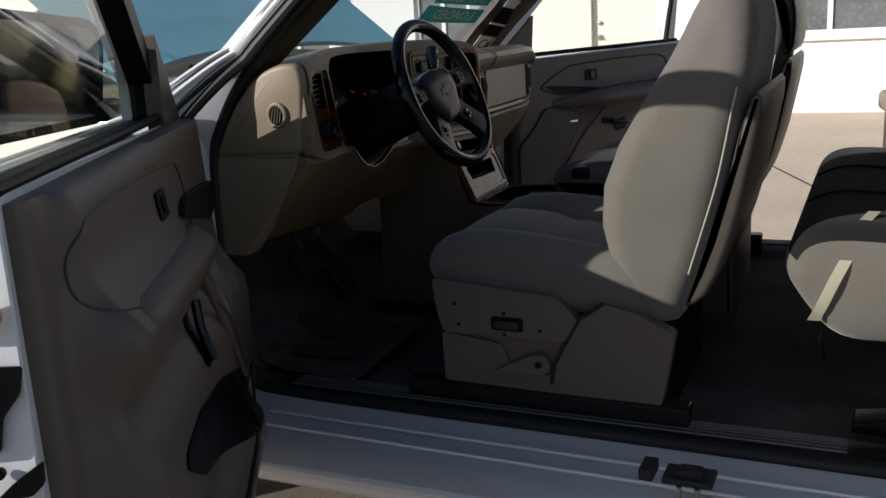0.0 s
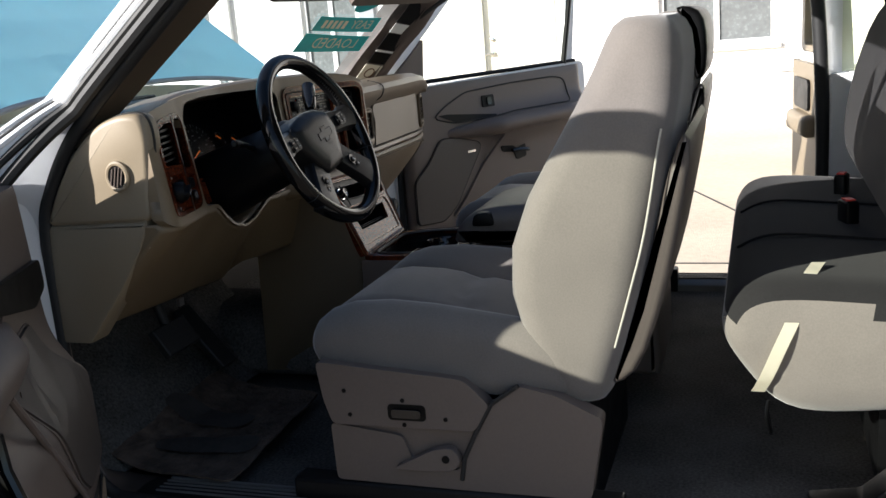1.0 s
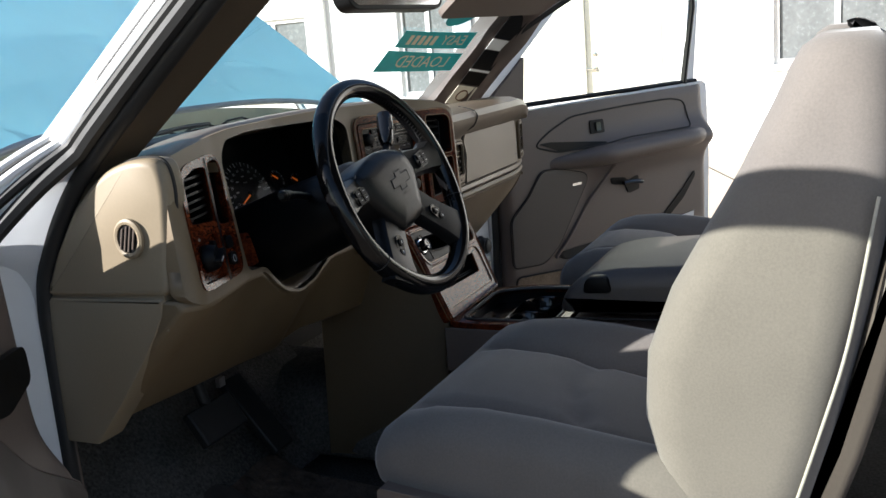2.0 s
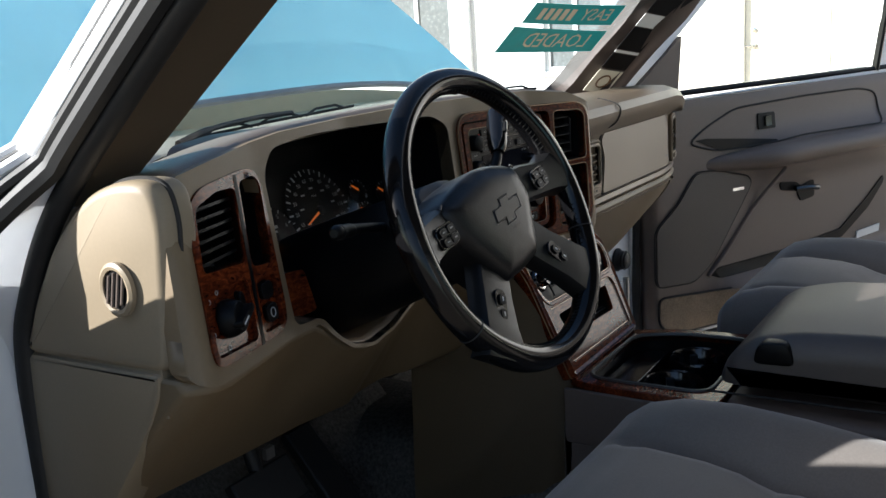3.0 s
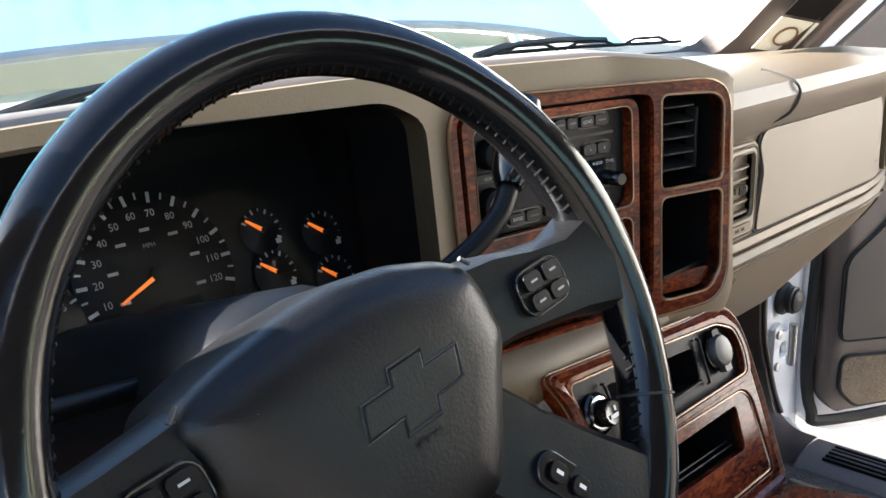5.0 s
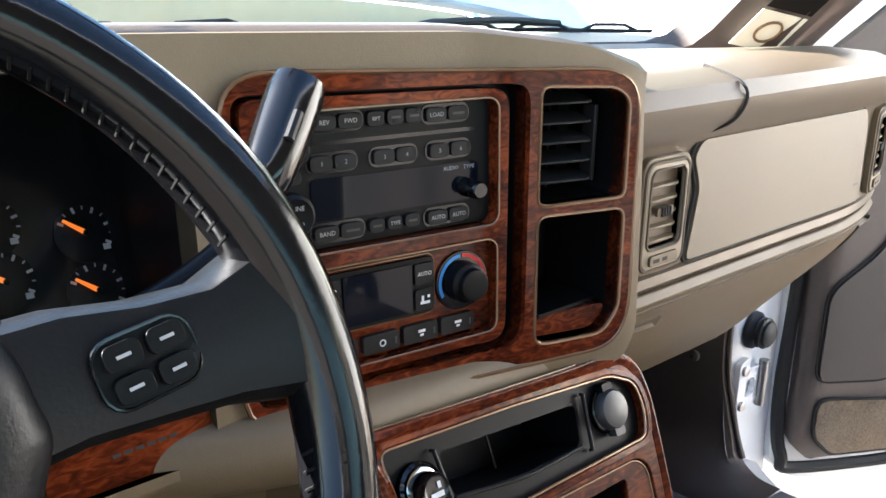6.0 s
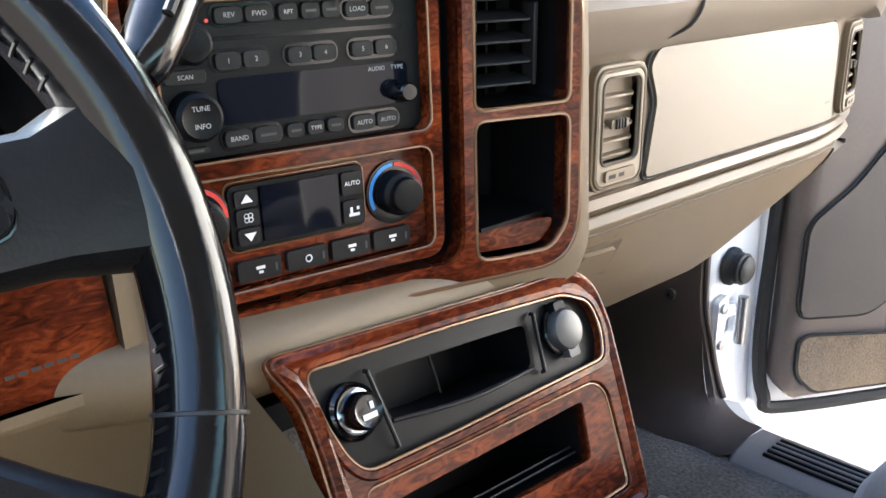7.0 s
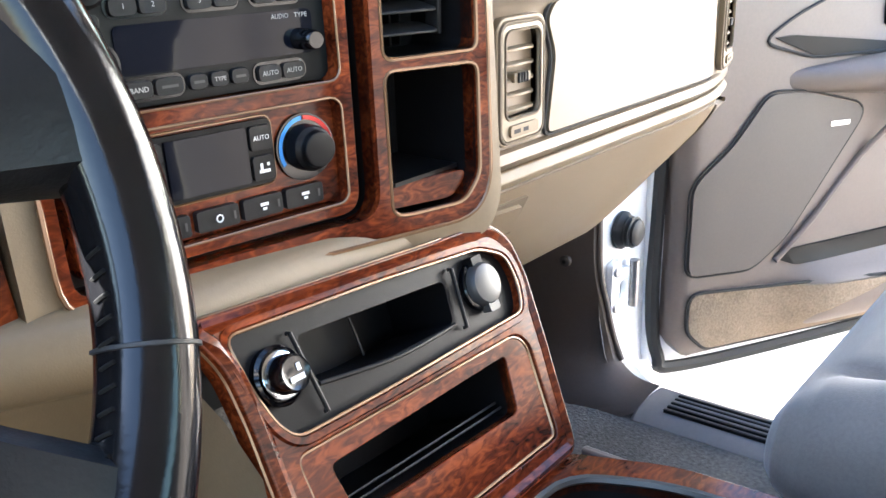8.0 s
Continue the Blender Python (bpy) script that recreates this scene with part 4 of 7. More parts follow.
climate = part("climate_panel", plate(shrunk(CLIMATE, 0.001), (), 0.008, on_face, step=0.03, front=-0.005), WOOD, center, "burl wood climate control panel")
module = part("climate_module", plate(round_rect(-0.124, -0.030, 1.1415, 1.1815, 0.005), (), 0.006, on_face, step=0.03, front=-0.002), BLACK, center, "black climate control with display", bevel=0.001)
rim_line(round_rect(-0.1255, -0.0285, 1.140, 1.183, 0.006), on_face, 0.0008, GOLD_LINE, climate, w=-0.0045)
part("climate_display", plate(round_rect(-0.104, -0.050, 1.1445, 1.1785, 0.001), (), 0.002, on_face, step=0.02, front=0.0), LCD, module, "dark climate display")
RW = -0.004
for k, word in enumerate(("", "", "")):
    v = 1.1730 - 0.0115 * k
    b = part("button", plate(round_rect(-0.121, -0.106, v - 0.0052, v + 0.0052, 0.002), (), 0.004, on_face, front=0.0), CHARCOAL, module, bevel=0.0006)
tri = lambda s, v: [(-0.1175, v - s * 0.0022), (-0.1095, v - s * 0.0022), (-0.1135, v + s * 0.0030)]
for s, v in ((1, 1.1730), (-1, 1.1500)):
    bm = bmesh.new()
    bm.faces.new([bm.verts.new(on_face(a, c, 0.0006)) for a, c in tri(s, v)])
    part("arrow", bm, WHITE_MARK, module, smooth=False)
part("fan_mark", joined(*[tube([on_face(-0.1135 + 0.0018 * math.cos(p) + 0.0015 * math.cos(q), 1.1615 + 0.0018 * math.sin(p) + 0.0015 * math.sin(q), 0.0006) for q in np.linspace(0, 6.28, 9)[:-1]], 0.0003, 4, closed=True) for p in (0.8, 2.4, 3.9, 5.5)]), WHITE_MARK, module)
for v, word in ((1.1705, "AUTO"), (1.1520, "")):
    b = part("button", plate(round_rect(-0.0475, -0.0325, v - 0.0075, v + 0.0075, 0.002), (), 0.004, on_face, front=0.0), CHARCOAL, module, bevel=0.0006)
    if word:
        text_part(word, 0.0042, on_face, WHITE_MARK, module, -0.040, v, 0.0006)
    else:
        rows_part("mark", [(-0.044, -0.036, v - 0.003, v - 0.001), (-0.043, -0.041, v - 0.001, v + 0.003), (-0.038, -0.036, v + 0.001, v + 0.003)], on_face, WHITE_MARK, module, 0.0006)
for cu, cv in ((-0.006, 1.1585), (-0.1445, 1.1635)):
    at = lambda u, v, w, cu=cu, cv=cv: on_face(cu + u, cv + v, w - 0.004)
    knob = part("temperature_knob", lathe([(0.0150, 0.0), (0.0145, 0.010), (0.0118, 0.012), (0.0112, 0.016), (0.0085, 0.0165)], at, 30), BLACK, center, "round black temperature knob", bevel=0.0005)
    part("knob_well", lathe([(0.0215, -0.002), (0.0215, 0.0012), (0.0165, 0.0016)], at, 30), BLACK_GLOSS, knob)
    for a0, a1, mat in ((92, 210, BLUE_MARK), (88, 0, RED)):
        bm = bmesh.new()
        n = 12
        for k in range(n):
            f = []
            for r, j in ((0.0175, k), (0.0202, k), (0.0202, k + 1), (0.0175, k + 1)):
                a = radians(a0 + (a1 - a0) * j / n)
                f.append(bm.verts.new(at(r * math.cos(a), r * math.sin(a), 0.0019)))
            bm.faces.new(f)
        part("temperature_mark", bm, mat, knob, smooth=False)
for k, u in enumerate((-0.143, -0.109, -0.0755, -0.043, -0.011)):
    b = part("button", plate(round_rect(u - 0.0145, u + 0.0145, 1.1215, 1.1345, 0.002), (), 0.006, on_face, step=0.02, front=-0.001), CHARCOAL, climate, "flat black climate button", bevel=0.0008)
    if k == 2:
        part("mark", tube([on_face(u + 0.0022 * math.cos(q), 1.128 + 0.0022 * math.sin(q), 0.0) for q in np.linspace(0, 6.28, 9)[:-1]], 0.0005, 4, closed=True), WHITE_MARK, b)
    else:
        rows_part("mark", [(u - 0.003, u + 0.003, 1.1285, 1.1305), (u - 0.0015, u + 0.0015, 1.1258, 1.1275)], on_face, WHITE_MARK, b, 0.0)
    rows_part("mark", [(u + 0.010, u + 0.0115, 1.1255, 1.1305)], on_face, GREY, b, 0.0)
RW = -0.006

# -- dash top, end, knee panel --
def top_profile(x):
    """The dash top from the face forward, in (y, z)."""
    z = float(np.interp(x, (-0.80, -0.765, -0.55, -0.275, 0.0, 0.10, 0.155), (1.290, 1.312, 1.331, 1.334, 1.329, 1.317, 1.300)))
    y = face_y(x, z)
    far = 0.37 + 0.28 * (1 - (x / 0.80) ** 2)
    return [(y + 0.010, z - 0.013), (y + 0.003, z - 0.009), (y + 0.003, z - 0.001), (y + 0.012, z + 0.006), (y + 0.03, z + 0.007), (min(y + 0.10, far - 0.02), z - 0.004), (far, 1.262), (far, 1.245), (min(y + 0.09, far - 0.02), z - 0.020), (y + 0.03, z - 0.012)]


def lofted(profile, xs, caps=True):
    return loft(bmesh.new(), [[Vector((x, y, z)) for y, z in profile(x)] for x in xs], caps=caps)


part("top_pad", lofted(top_profile, np.linspace(-0.785, 0.155, 40)), PAD, dash, "tan padded dash top")
part("defrost_grille", ribbon([[Vector((x, 0.30 + 0.24 * (1 - (x / 0.8) ** 2) + d, 1.300 - 0.3 * d + 0.006 * (1 - (x / 0.6) ** 2))) for x in np.linspace(-0.55, 0.10, 20)] for d in (0.0, 0.03)], 0.004), BLACK, dash, "black defroster grille")
# the end of the dash, facing the door opening
END = round_poly([(0.166, 1.133), (0.153, 1.28), (0.160, 1.318), (0.200, 1.319), (0.240, 1.307), (0.275, 1.284), (0.315, 1.246), (0.355, 1.190), (0.388, 1.128)], 0.018, 5)


def flare(p):
    """The end of the dash bows in a little towards its front edge."""
    return Vector((p.x + 0.012 * max(0, (0.21 - p.y) / 0.06) ** 2, p.y, p.z))


cap = part("end_cap", slab(END, -0.806, -0.760, 0.010, flare, seg=4), TAN_PALE, dash, "pale tan dash end cover", bevel=0.0)
rim_line(END, lambda u, v, w: flare(Vector((-0.786, u, v))), 0.003, SEAM, cap, "shadow_gap")
end_at = framed((-0.8060, 0.2170, 1.214), (0.0, -1, 0), (0, 0, 1))
vent_ring = part("side_vent", lathe([(0.0235, -0.003), (0.0235, 0.002), (0.0205, 0.0040), (0.0175, 0.003), (0.0165, -0.006)], lambda u, v, w: end_at(u, v * 1.15, w), 32), TAN_PALE, cap, "round side window vent")
part("vent_hole", lathe([(0.0172, -0.004), (0.0172, -0.003), (0.001, -0.003)], lambda u, v, w: end_at(u, v * 1.15, w + 0.004), 24), BLACK, vent_ring)
for k in range(4):
    u = -0.0100 + 0.0067 * k
    h = math.sqrt(max(0, 0.0165 ** 2 - u * u)) * 1.1
    part("vane", tube([end_at(u + 0.25 * h, h * 0.97, 0.003), end_at(u - 0.25 * h, -h * 0.97, 0.003)], 0.0013, 6), TRIM, vent_ring)


def knee(x):
    y = face_y(max(-0.76, min(x, -0.12)), 1.12)
    up = float(np.interp(x, (-0.80, -0.62, -0.560, -0.54, -0.505, -0.45, -0.40, -0.36, -0.325, -0.15), (1.126, 1.121, 1.117, 1.096, 1.071, 1.056, 1.061, 1.077, 1.089, 1.088)))
    deep = float(np.interp(x, (-0.80, -0.45, -0.34, -0.28, -0.12), (0.325, 0.335, 0.325, 0.275, 0.255)))
    low = float(np.interp(x, (-0.80, -0.56, -0.36, -0.30, -0.12), (0.930, 0.913, 0.904, 0.935, 0.930)))
    return [(y + 0.005, up), (y - 0.002, up - 0.012), (y + 0.25 * (deep - y), up - 0.3 * (up - low)), (deep - 0.01, low + 0.008), (deep + 0.004, low), (deep + 0.08, low + 0.006), (deep + 0.10, up - 0.02), (y + 0.06, up)]


def knee_row(x):
    """A cut through the knee panel; its end curls back to the dash's end."""
    k = max(0, (-0.760 - x) / 0.04) ** 2
    return [Vector((x, y + 0.022 * k, z)) for y, z in knee(x)]


part("knee_panel", loft(bmesh.new(), [knee_row(x) for x in np.append([-0.800, -0.796, -0.789, -0.781], np.linspace(-0.772, -0.12, 36))]), TAN, dash, "tan knee panel under the column", bevel=0.004)
SIDE = round_poly([(0.178, 1.1305), (0.402, 1.127), (0.406, 0.985), (0.404, 0.905), (0.334, 0.905), (0.268, 0.984), (0.228, 1.035), (0.199, 1.078), (0.184, 1.105)], 0.006)
part("lower_end", slab(SIDE, -0.804, -0.75, 0.006, seg=2), TAN_PALE, dash, "tan lower dash side")
# added filler block, keeps stray sun out of the end seam
part("end_backing", boxed(-0.7985, -0.755, 0.178, 0.398, 1.085, 1.165), TAN_PALE, dash, "tan backing behind the end seam")

# -- steering column --
col = thing("steering_column", (-0.444, 0.2, 1.1), "black plastic steering column with levers", "steering column")
axis = Vector((0, 0.931, -0.365))
part("shroud", loft(bmesh.new(), [[Vector((-0.444, 0.0014, 1.229)) + axis * d + Vector((r * 1.05 * math.cos(a), r * 0.365 * math.sin(a), r * 0.931 * math.sin(a))) for a in np.linspace(0, 2 * math.pi, 25)[:-1]] for d, r in ((0.045, 0.050), (0.06, 0.060), (0.13, 0.064), (0.22, 0.070), (0.34, 0.074))]), BLACK, col, "black column shroud")
part("shifter_arm", tube(curve_pts([(-0.39, 0.150, 1.190), (-0.315, 0.138, 1.203), (-0.255, 0.131, 1.224), (-0.217, 0.130, 1.247), (-0.196, 0.138, 1.272)], 6), 0.0075, 10), BLACK, col, "black shift lever arm")
grip = part("shifter_knob", tube(curve_pts([(-0.206, 0.132, 1.262), (-0.185, 0.143, 1.287), (-0.165, 0.153, 1.314)], 4), [0.0095, 0.0125, 0.0142, 0.0150, 0.0154, 0.0156, 0.0156, 0.0154, 0.0140], 20), BLACK_GLOSS, col, "glossy black shift lever grip")
part("shift_button", tube([(-0.190, 0.1275, 1.290), (-0.180, 0.133, 1.302)], 0.0030, 8), CHARCOAL, grip, "dark button on the grip")
part("signal_arm", tube(curve_pts([(-0.48, 0.13, 1.212), (-0.56, 0.105, 1.229), (-0.605, 0.091, 1.237)], 5), 0.0058, 12), BLACK, col, "black signal lever")
tip = part("signal_tip", tube(curve_pts([(-0.596, 0.094, 1.235), (-0.620, 0.087, 1.239), (-0.642, 0.080, 1.242)], 5), [0.0065, 0.0074, 0.0078, 0.0075, 0.0070, 0.0070, 0.0076, 0.0080, 0.0080, 0.0072, 0.0045], 16), BLACK, col, "black signal lever grip")
part("lever_ring", tube([(-0.6265, 0.085, 1.2398), (-0.6305, 0.0838, 1.2403)], 0.0086, 16), CHARCOAL, tip, "ribbed grey ring")

# -- passenger side --
def pass_y(x):
    return 0.192 + 0.9 * max(0, x - 0.60) ** 2


def pass_profile(x):
    """The passenger's side of the dash in (y, z), from the windshield round to the underside."""
    y = pass_y(x)
    far = 0.37 + 0.28 * (1 - (x / 0.82) ** 2)
    drop = 0.030 * min(1, max(0, (x - 0.62) / 0.17)) ** 2
    return [(far, 1.25), (far, 1.266), (y + 0.06, 1.290 - drop), (y + 0.005, 1.289 - drop), (y - 0.022, 1.280 - drop), (y - 0.030, 1.266 - drop), (y - 0.024, 1.248 - drop), (y - 0.006, 1.230 - 0.5 * drop), (y, 1.220), (y, 1.110),
            (y + 0.004, 1.1075), (y, 1.105), (y - 0.001, 1.096), (y + 0.010, 1.085), (y + 0.05, 1.06), (y + 0.10, 1.05)]


part("passenger_dash", lofted(pass_profile, np.linspace(0.150, 0.812, 30)), PAD, dash, "brown tan padded passenger side of the dash")


def on_pass(u, v, w=0.0):
    return Vector((u, pass_y(u) - w, v))


AIRBAG = round_poly([(0.290, 1.113), (0.302, 1.18), (0.288, 1.212), (0.300, 1.226), (0.645, 1.224), (0.658, 1.205), (0.664, 1.113)], 0.008)
part("airbag_cover", plate(AIRBAG, (), 0.012, on_pass, step=0.03, front=0.005), TAN_COVER, dash, "smooth pale airbag cover", bevel=0.003, segments=3)
part("shadow_gap", tube([on_pass(u, v, 0.001) for u, v in shrunk(AIRBAG, -0.0025)], 0.0022, 6, closed=True), SEAM, dash)
rows_part("worn_print", [(0.636, 0.652, 1.1335, 1.1365)], on_pass, GREY, dash, 0.0056)
part("pad_joint", tube(curve_pts([(0.316, 0.205, 1.2905), (0.318, 0.170, 1.281), (0.322, 0.1615, 1.266), (0.316, 0.169, 1.245), (0.300, 0.187, 1.232), (0.290, 0.191, 1.224)], 4), 0.0016, 6), SEAM, dash)
for u0, u1 in ((0.207, 0.281), (0.688, 0.760)):
    v0, v1 = 1.113, 1.219
    out = round_rect(u0, u1, v0, v1, 0.014)
    hole = round_rect(u0 + 0.012, u1 - 0.012, v0 + 0.024, v1 - 0.012, 0.007)
    vent = part("dash_vent", plate(out, (hole,), 0.008, on_pass, step=0.02, front=0.007), TAN, dash, "tan dash air vent", bevel=0.003, segments=3)
    part("vent_ring", plate(round_rect(u0 + 0.006, u1 - 0.006, v0 + 0.005, v1 - 0.006, 0.010), (hole,), 0.004, on_pass, step=0.02, front=0.0085), TAN_PALE, vent, "pale vent ring", bevel=0.001)
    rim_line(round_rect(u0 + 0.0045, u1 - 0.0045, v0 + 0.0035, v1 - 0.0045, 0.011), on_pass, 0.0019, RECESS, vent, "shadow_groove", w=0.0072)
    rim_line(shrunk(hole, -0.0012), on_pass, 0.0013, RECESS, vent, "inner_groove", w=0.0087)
    part("vent_recess", dish(hole, 0.03, on_pass, front=0.005), BLACK, vent)
    for k in range(5):
        v = v0 + 0.031 + 0.0125 * k
        part("louvre", plate(round_rect(u0 + 0.013, u1 - 0.013, -0.010, 0.004, 0.004, 2), (), 0.0025, lambda u, q, w, v=v: on_pass(u, v + w - q * 0.35, q + 0.001)), TAN, vent, bevel=0.0006)
    part("louvre_lever", plate(round_rect((u0 + u1) / 2 - 0.012, (u0 + u1) / 2 + 0.012, v0 + 0.052, v0 + 0.060, 0.002), (), 0.008, on_pass, front=0.008), TAN, vent, bevel=0.001)
    for k in range(4):
        part("rib", boxed(-0.0008, 0.0008, -0.002, 0.0, -0.004, 0.004, m=Matrix.Translation(on_pass((u0 + u1) / 2 - 0.006 + 0.004 * k, v0 + 0.056, 0.008))), SEAM, vent)
    part("shut_wheel", plate(round_rect(u0 + 0.016, u1 - 0.016, v0 + 0.008, v0 + 0.018, 0.003), (), 0.006, on_pass, front=0.011), TAN, vent, bevel=0.001)
    rows_part("mark", [(u0 + 0.020, u0 + 0.030, v0 + 0.011, v0 + 0.0145), (u0 + 0.034, u0 + 0.042, v0 + 0.011, v0 + 0.0145)], on_pass, SEAM, vent, 0.0112)


def glove(x):
    y = pass_y(x)
    t = min(1, max(0, (x - 0.60) / 0.20))
    low = 0.905 + 0.15 * t ** 1.5
    deep = 0.318 - 0.09 * t ** 1.5
    return [(y + 0.003, 1.088), (y - 0.002, 1.080), (y + 0.012, 1.060), (y + 0.45 * (deep - y), 1.060 - 0.42 * (1.06 - low)), (deep, low + 0.006), (deep + 0.012, low), (deep + 0.07, low + 0.01), (deep + 0.07, 1.07), (y + 0.03, 1.088)]


part("glove_box_lid", lofted(glove, np.linspace(0.150, 0.800, 30)), TAN, dash, "tan glove box lid", bevel=0.003)
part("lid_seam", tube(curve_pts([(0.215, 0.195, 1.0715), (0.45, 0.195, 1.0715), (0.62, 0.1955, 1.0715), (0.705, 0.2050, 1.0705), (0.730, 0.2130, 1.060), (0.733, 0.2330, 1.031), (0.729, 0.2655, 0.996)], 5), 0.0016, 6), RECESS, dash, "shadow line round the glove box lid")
latch_at = framed((0.268, 0.204, 1.060), (1, 0, 0), (0, -0.566, 0.824))
LATCH = round_poly([(-0.035, -0.012), (0.016, -0.017), (0.029, -0.055), (-0.011, -0.054), (-0.036, -0.040)][::-1], 0.004)
LATCH_GAP = round_poly([(-0.040, -0.0065), (0.024, -0.009), (0.040, -0.066), (-0.010, -0.0575), (-0.0395, -0.042)][::-1], 0.003)
part("latch_recess", plate(LATCH_GAP, (), 0.006, latch_at, front=0.0022), RECESS, dash, "brown plate painted as the latch recess's shade")
part("glove_latch", plate(LATCH, (), 0.008, latch_at, front=0.0060), TAN, dash, "tan glove box latch", bevel=0.0025)
part("under_dash", boxed(-0.78, 0.78, 0.36, 0.60, 0.93, 1.22), BLACK, dash, "black underside of the dash")

# -- lower console panel --
con = framed((0, 0.117, 0.99), (1, 0, 0), (0, 0.41, 0.912))
CON = round_poly([(-0.137, 0.106), (-0.030, 0.0995), (0.075, 0.0935), (0.143, 0.0915), (0.162, 0.074), (0.167, 0.045), (0.163, -0.012), (0.153, -0.100), (-0.115, -0.104), (-0.1165, 0.0), (-0.1165, 0.040), (-0.1195, 0.073)], 0.012)
TOP_HOLE = round_poly([(-0.113, 0.0905), (0.014, 0.0840), (0.122, 0.0755), (0.149, 0.063), (0.1535, 0.040), (0.147, 0.0175), (-0.013, 0.0175), (-0.0895, 0.0190), (-0.100, 0.031), (-0.108, 0.056)], 0.009)
LOW_HOLE = round_poly([(-0.096, 0.010), (0.130, 0.0055), (0.1415, -0.006), (0.137, -0.082), (-0.092, -0.082)], 0.009)
LOW_IN = round_poly([(-0.073, -0.006), (0.113, -0.006), (0.105, -0.048), (-0.066, -0.044)], 0.006)
console = thing("console_panel", (0, 0.15, 0.9), "glossy burl wood console panel with lighter and tray", "console")
face = part("wood_face", plate(CON, (TOP_HOLE, LOW_HOLE), 0.02, con, front=0.006), WOOD, console, "glossy burl wood panel", bevel=0.0065, segments=4)
rim_line(CON, con, 0.0012, GOLD_LINE, face, w=0.0005, label="gold line painted as the edge's highlight")
rim_line(shrunk(CON, 0.006), con, 0.0052, WOOD, face, name="rolled_edge", w=0.0035, label="rolled burl wood edge")
rim_line(shrunk(TOP_HOLE, -0.004), con, 0.0042, WOOD, face, name="rolled_edge", w=0.0040)
rim_line(TOP_HOLE, con, 0.0012, GOLD_LINE, face, w=0.0055)
POCKET = round_poly([(-0.060, 0.0735), (0.082, 0.0645), (0.077, 0.033), (0.010, 0.0335), (-0.056, 0.0405)], 0.006)
plate_in = part("accessory_plate", plate(shrunk(TOP_HOLE, -0.002), (POCKET,), 0.004, con, front=-0.002), BLACK, console, "black accessory plate")
part("pocket", dish(POCKET, 0.06, con, front=-0.004), BLACK, plate_in)
part("pocket_lip", tube(curve_pts([con(-0.056, 0.0405, -0.001), con(0.010, 0.0325, 0.003), con(0.077, 0.032, -0.001)], 6), 0.0016, 8), CHARCOAL, plate_in)
part("pocket_post", tube([con(0.010, 0.066, -0.03), con(0.011, 0.038, -0.03)], 0.0012, 6), CHARCOAL, plate_in)
for u0, v0, u1, v1 in ((-0.067, 0.077, -0.060, 0.024), (0.089, 0.070, 0.084, 0.027)):
    part("ridge", tube([con(u0, v0, 0.0), con(u0, v0, 0.003), con(u1, v1, 0.003), con(u1, v1, 0.0)], 0.0016, 8), CHARCOAL, plate_in, "raised black ridge")
lat = lambda u, v, w: con(-0.0845 + u, 0.0565 + v, w - 0.002)
part("lighter_ring", lathe([(0.0185, 0), (0.0185, 0.005), (0.0165, 0.007), (0.0150, 0.004)], lat, 28), BLACK_GLOSS, plate_in)
part("lighter_collar", lathe([(0.0148, 0.002), (0.0146, 0.0075), (0.0125, 0.0080)], lat, 28), CHROME, plate_in, "chrome lighter collar")
lighter = part("lighter", lathe([(0.0122, 0.002), (0.0118, 0.018), (0.0105, 0.021), (0.009, 0.0205)], lat, 24), BLACK_GLOSS, plate_in, "black cigarette lighter knob")
rows_part("mark", [(-0.006, 0.005, -0.005, -0.0015), (0.001, 0.004, 0.0005, 0.005)], lat, WHITE_MARK, lighter, 0.0213)
pat = lambda u, v, w: con(0.1145 + u, 0.050 + v, w - 0.002)
part("socket_ring", lathe([(0.0190, 0), (0.0190, 0.004), (0.017, 0.005)], pat, 28), BLACK_GLOSS, plate_in)
capg = part("socket_cap", lathe([(0.0165, 0.004), (0.0165, 0.009), (0.0145, 0.012), (0.009, 0.0135)], pat, 28), GREY, plate_in, "worn grey power socket cap")
part("cap_tab", plate(round_rect(-0.006, 0.006, -0.021, -0.012, 0.002), (), 0.008, pat, front=0.011), GREY, capg, bevel=0.001)
part("cap_hinge", plate(round_rect(-0.006, 0.006, 0.014, 0.022, 0.002), (), 0.008, pat, front=0.009), BLACK, capg, bevel=0.001)
tray = part("tray_face", plate(shrunk(LOW_HOLE, 0.001), (LOW_IN,), 0.010, con, front=0.003), WOOD, console, "burl wood tray frame", bevel=0.003)
rim_line(shrunk(LOW_HOLE, 0.0015), con, 0.0012, GOLD_LINE, tray, w=0.003)
part("tray_pocket", dish(LOW_IN, 0.09, con), BLACK, tray)
for d in (0.004, 0.008):
    part("tray_rib", tube([con(-0.064, -0.042 + d, -0.006 - d), con(0.103, -0.046 + d, -0.006 - d)], 0.0009, 6), CHARCOAL, tray)
# tan body of the stack, between the dash and the floor console
def stack_side(name, lines, mat):
    return part(name, ribbon([[Vector(q) for q in l] for l in lines], 0.004), mat, console, "smooth side of the console")


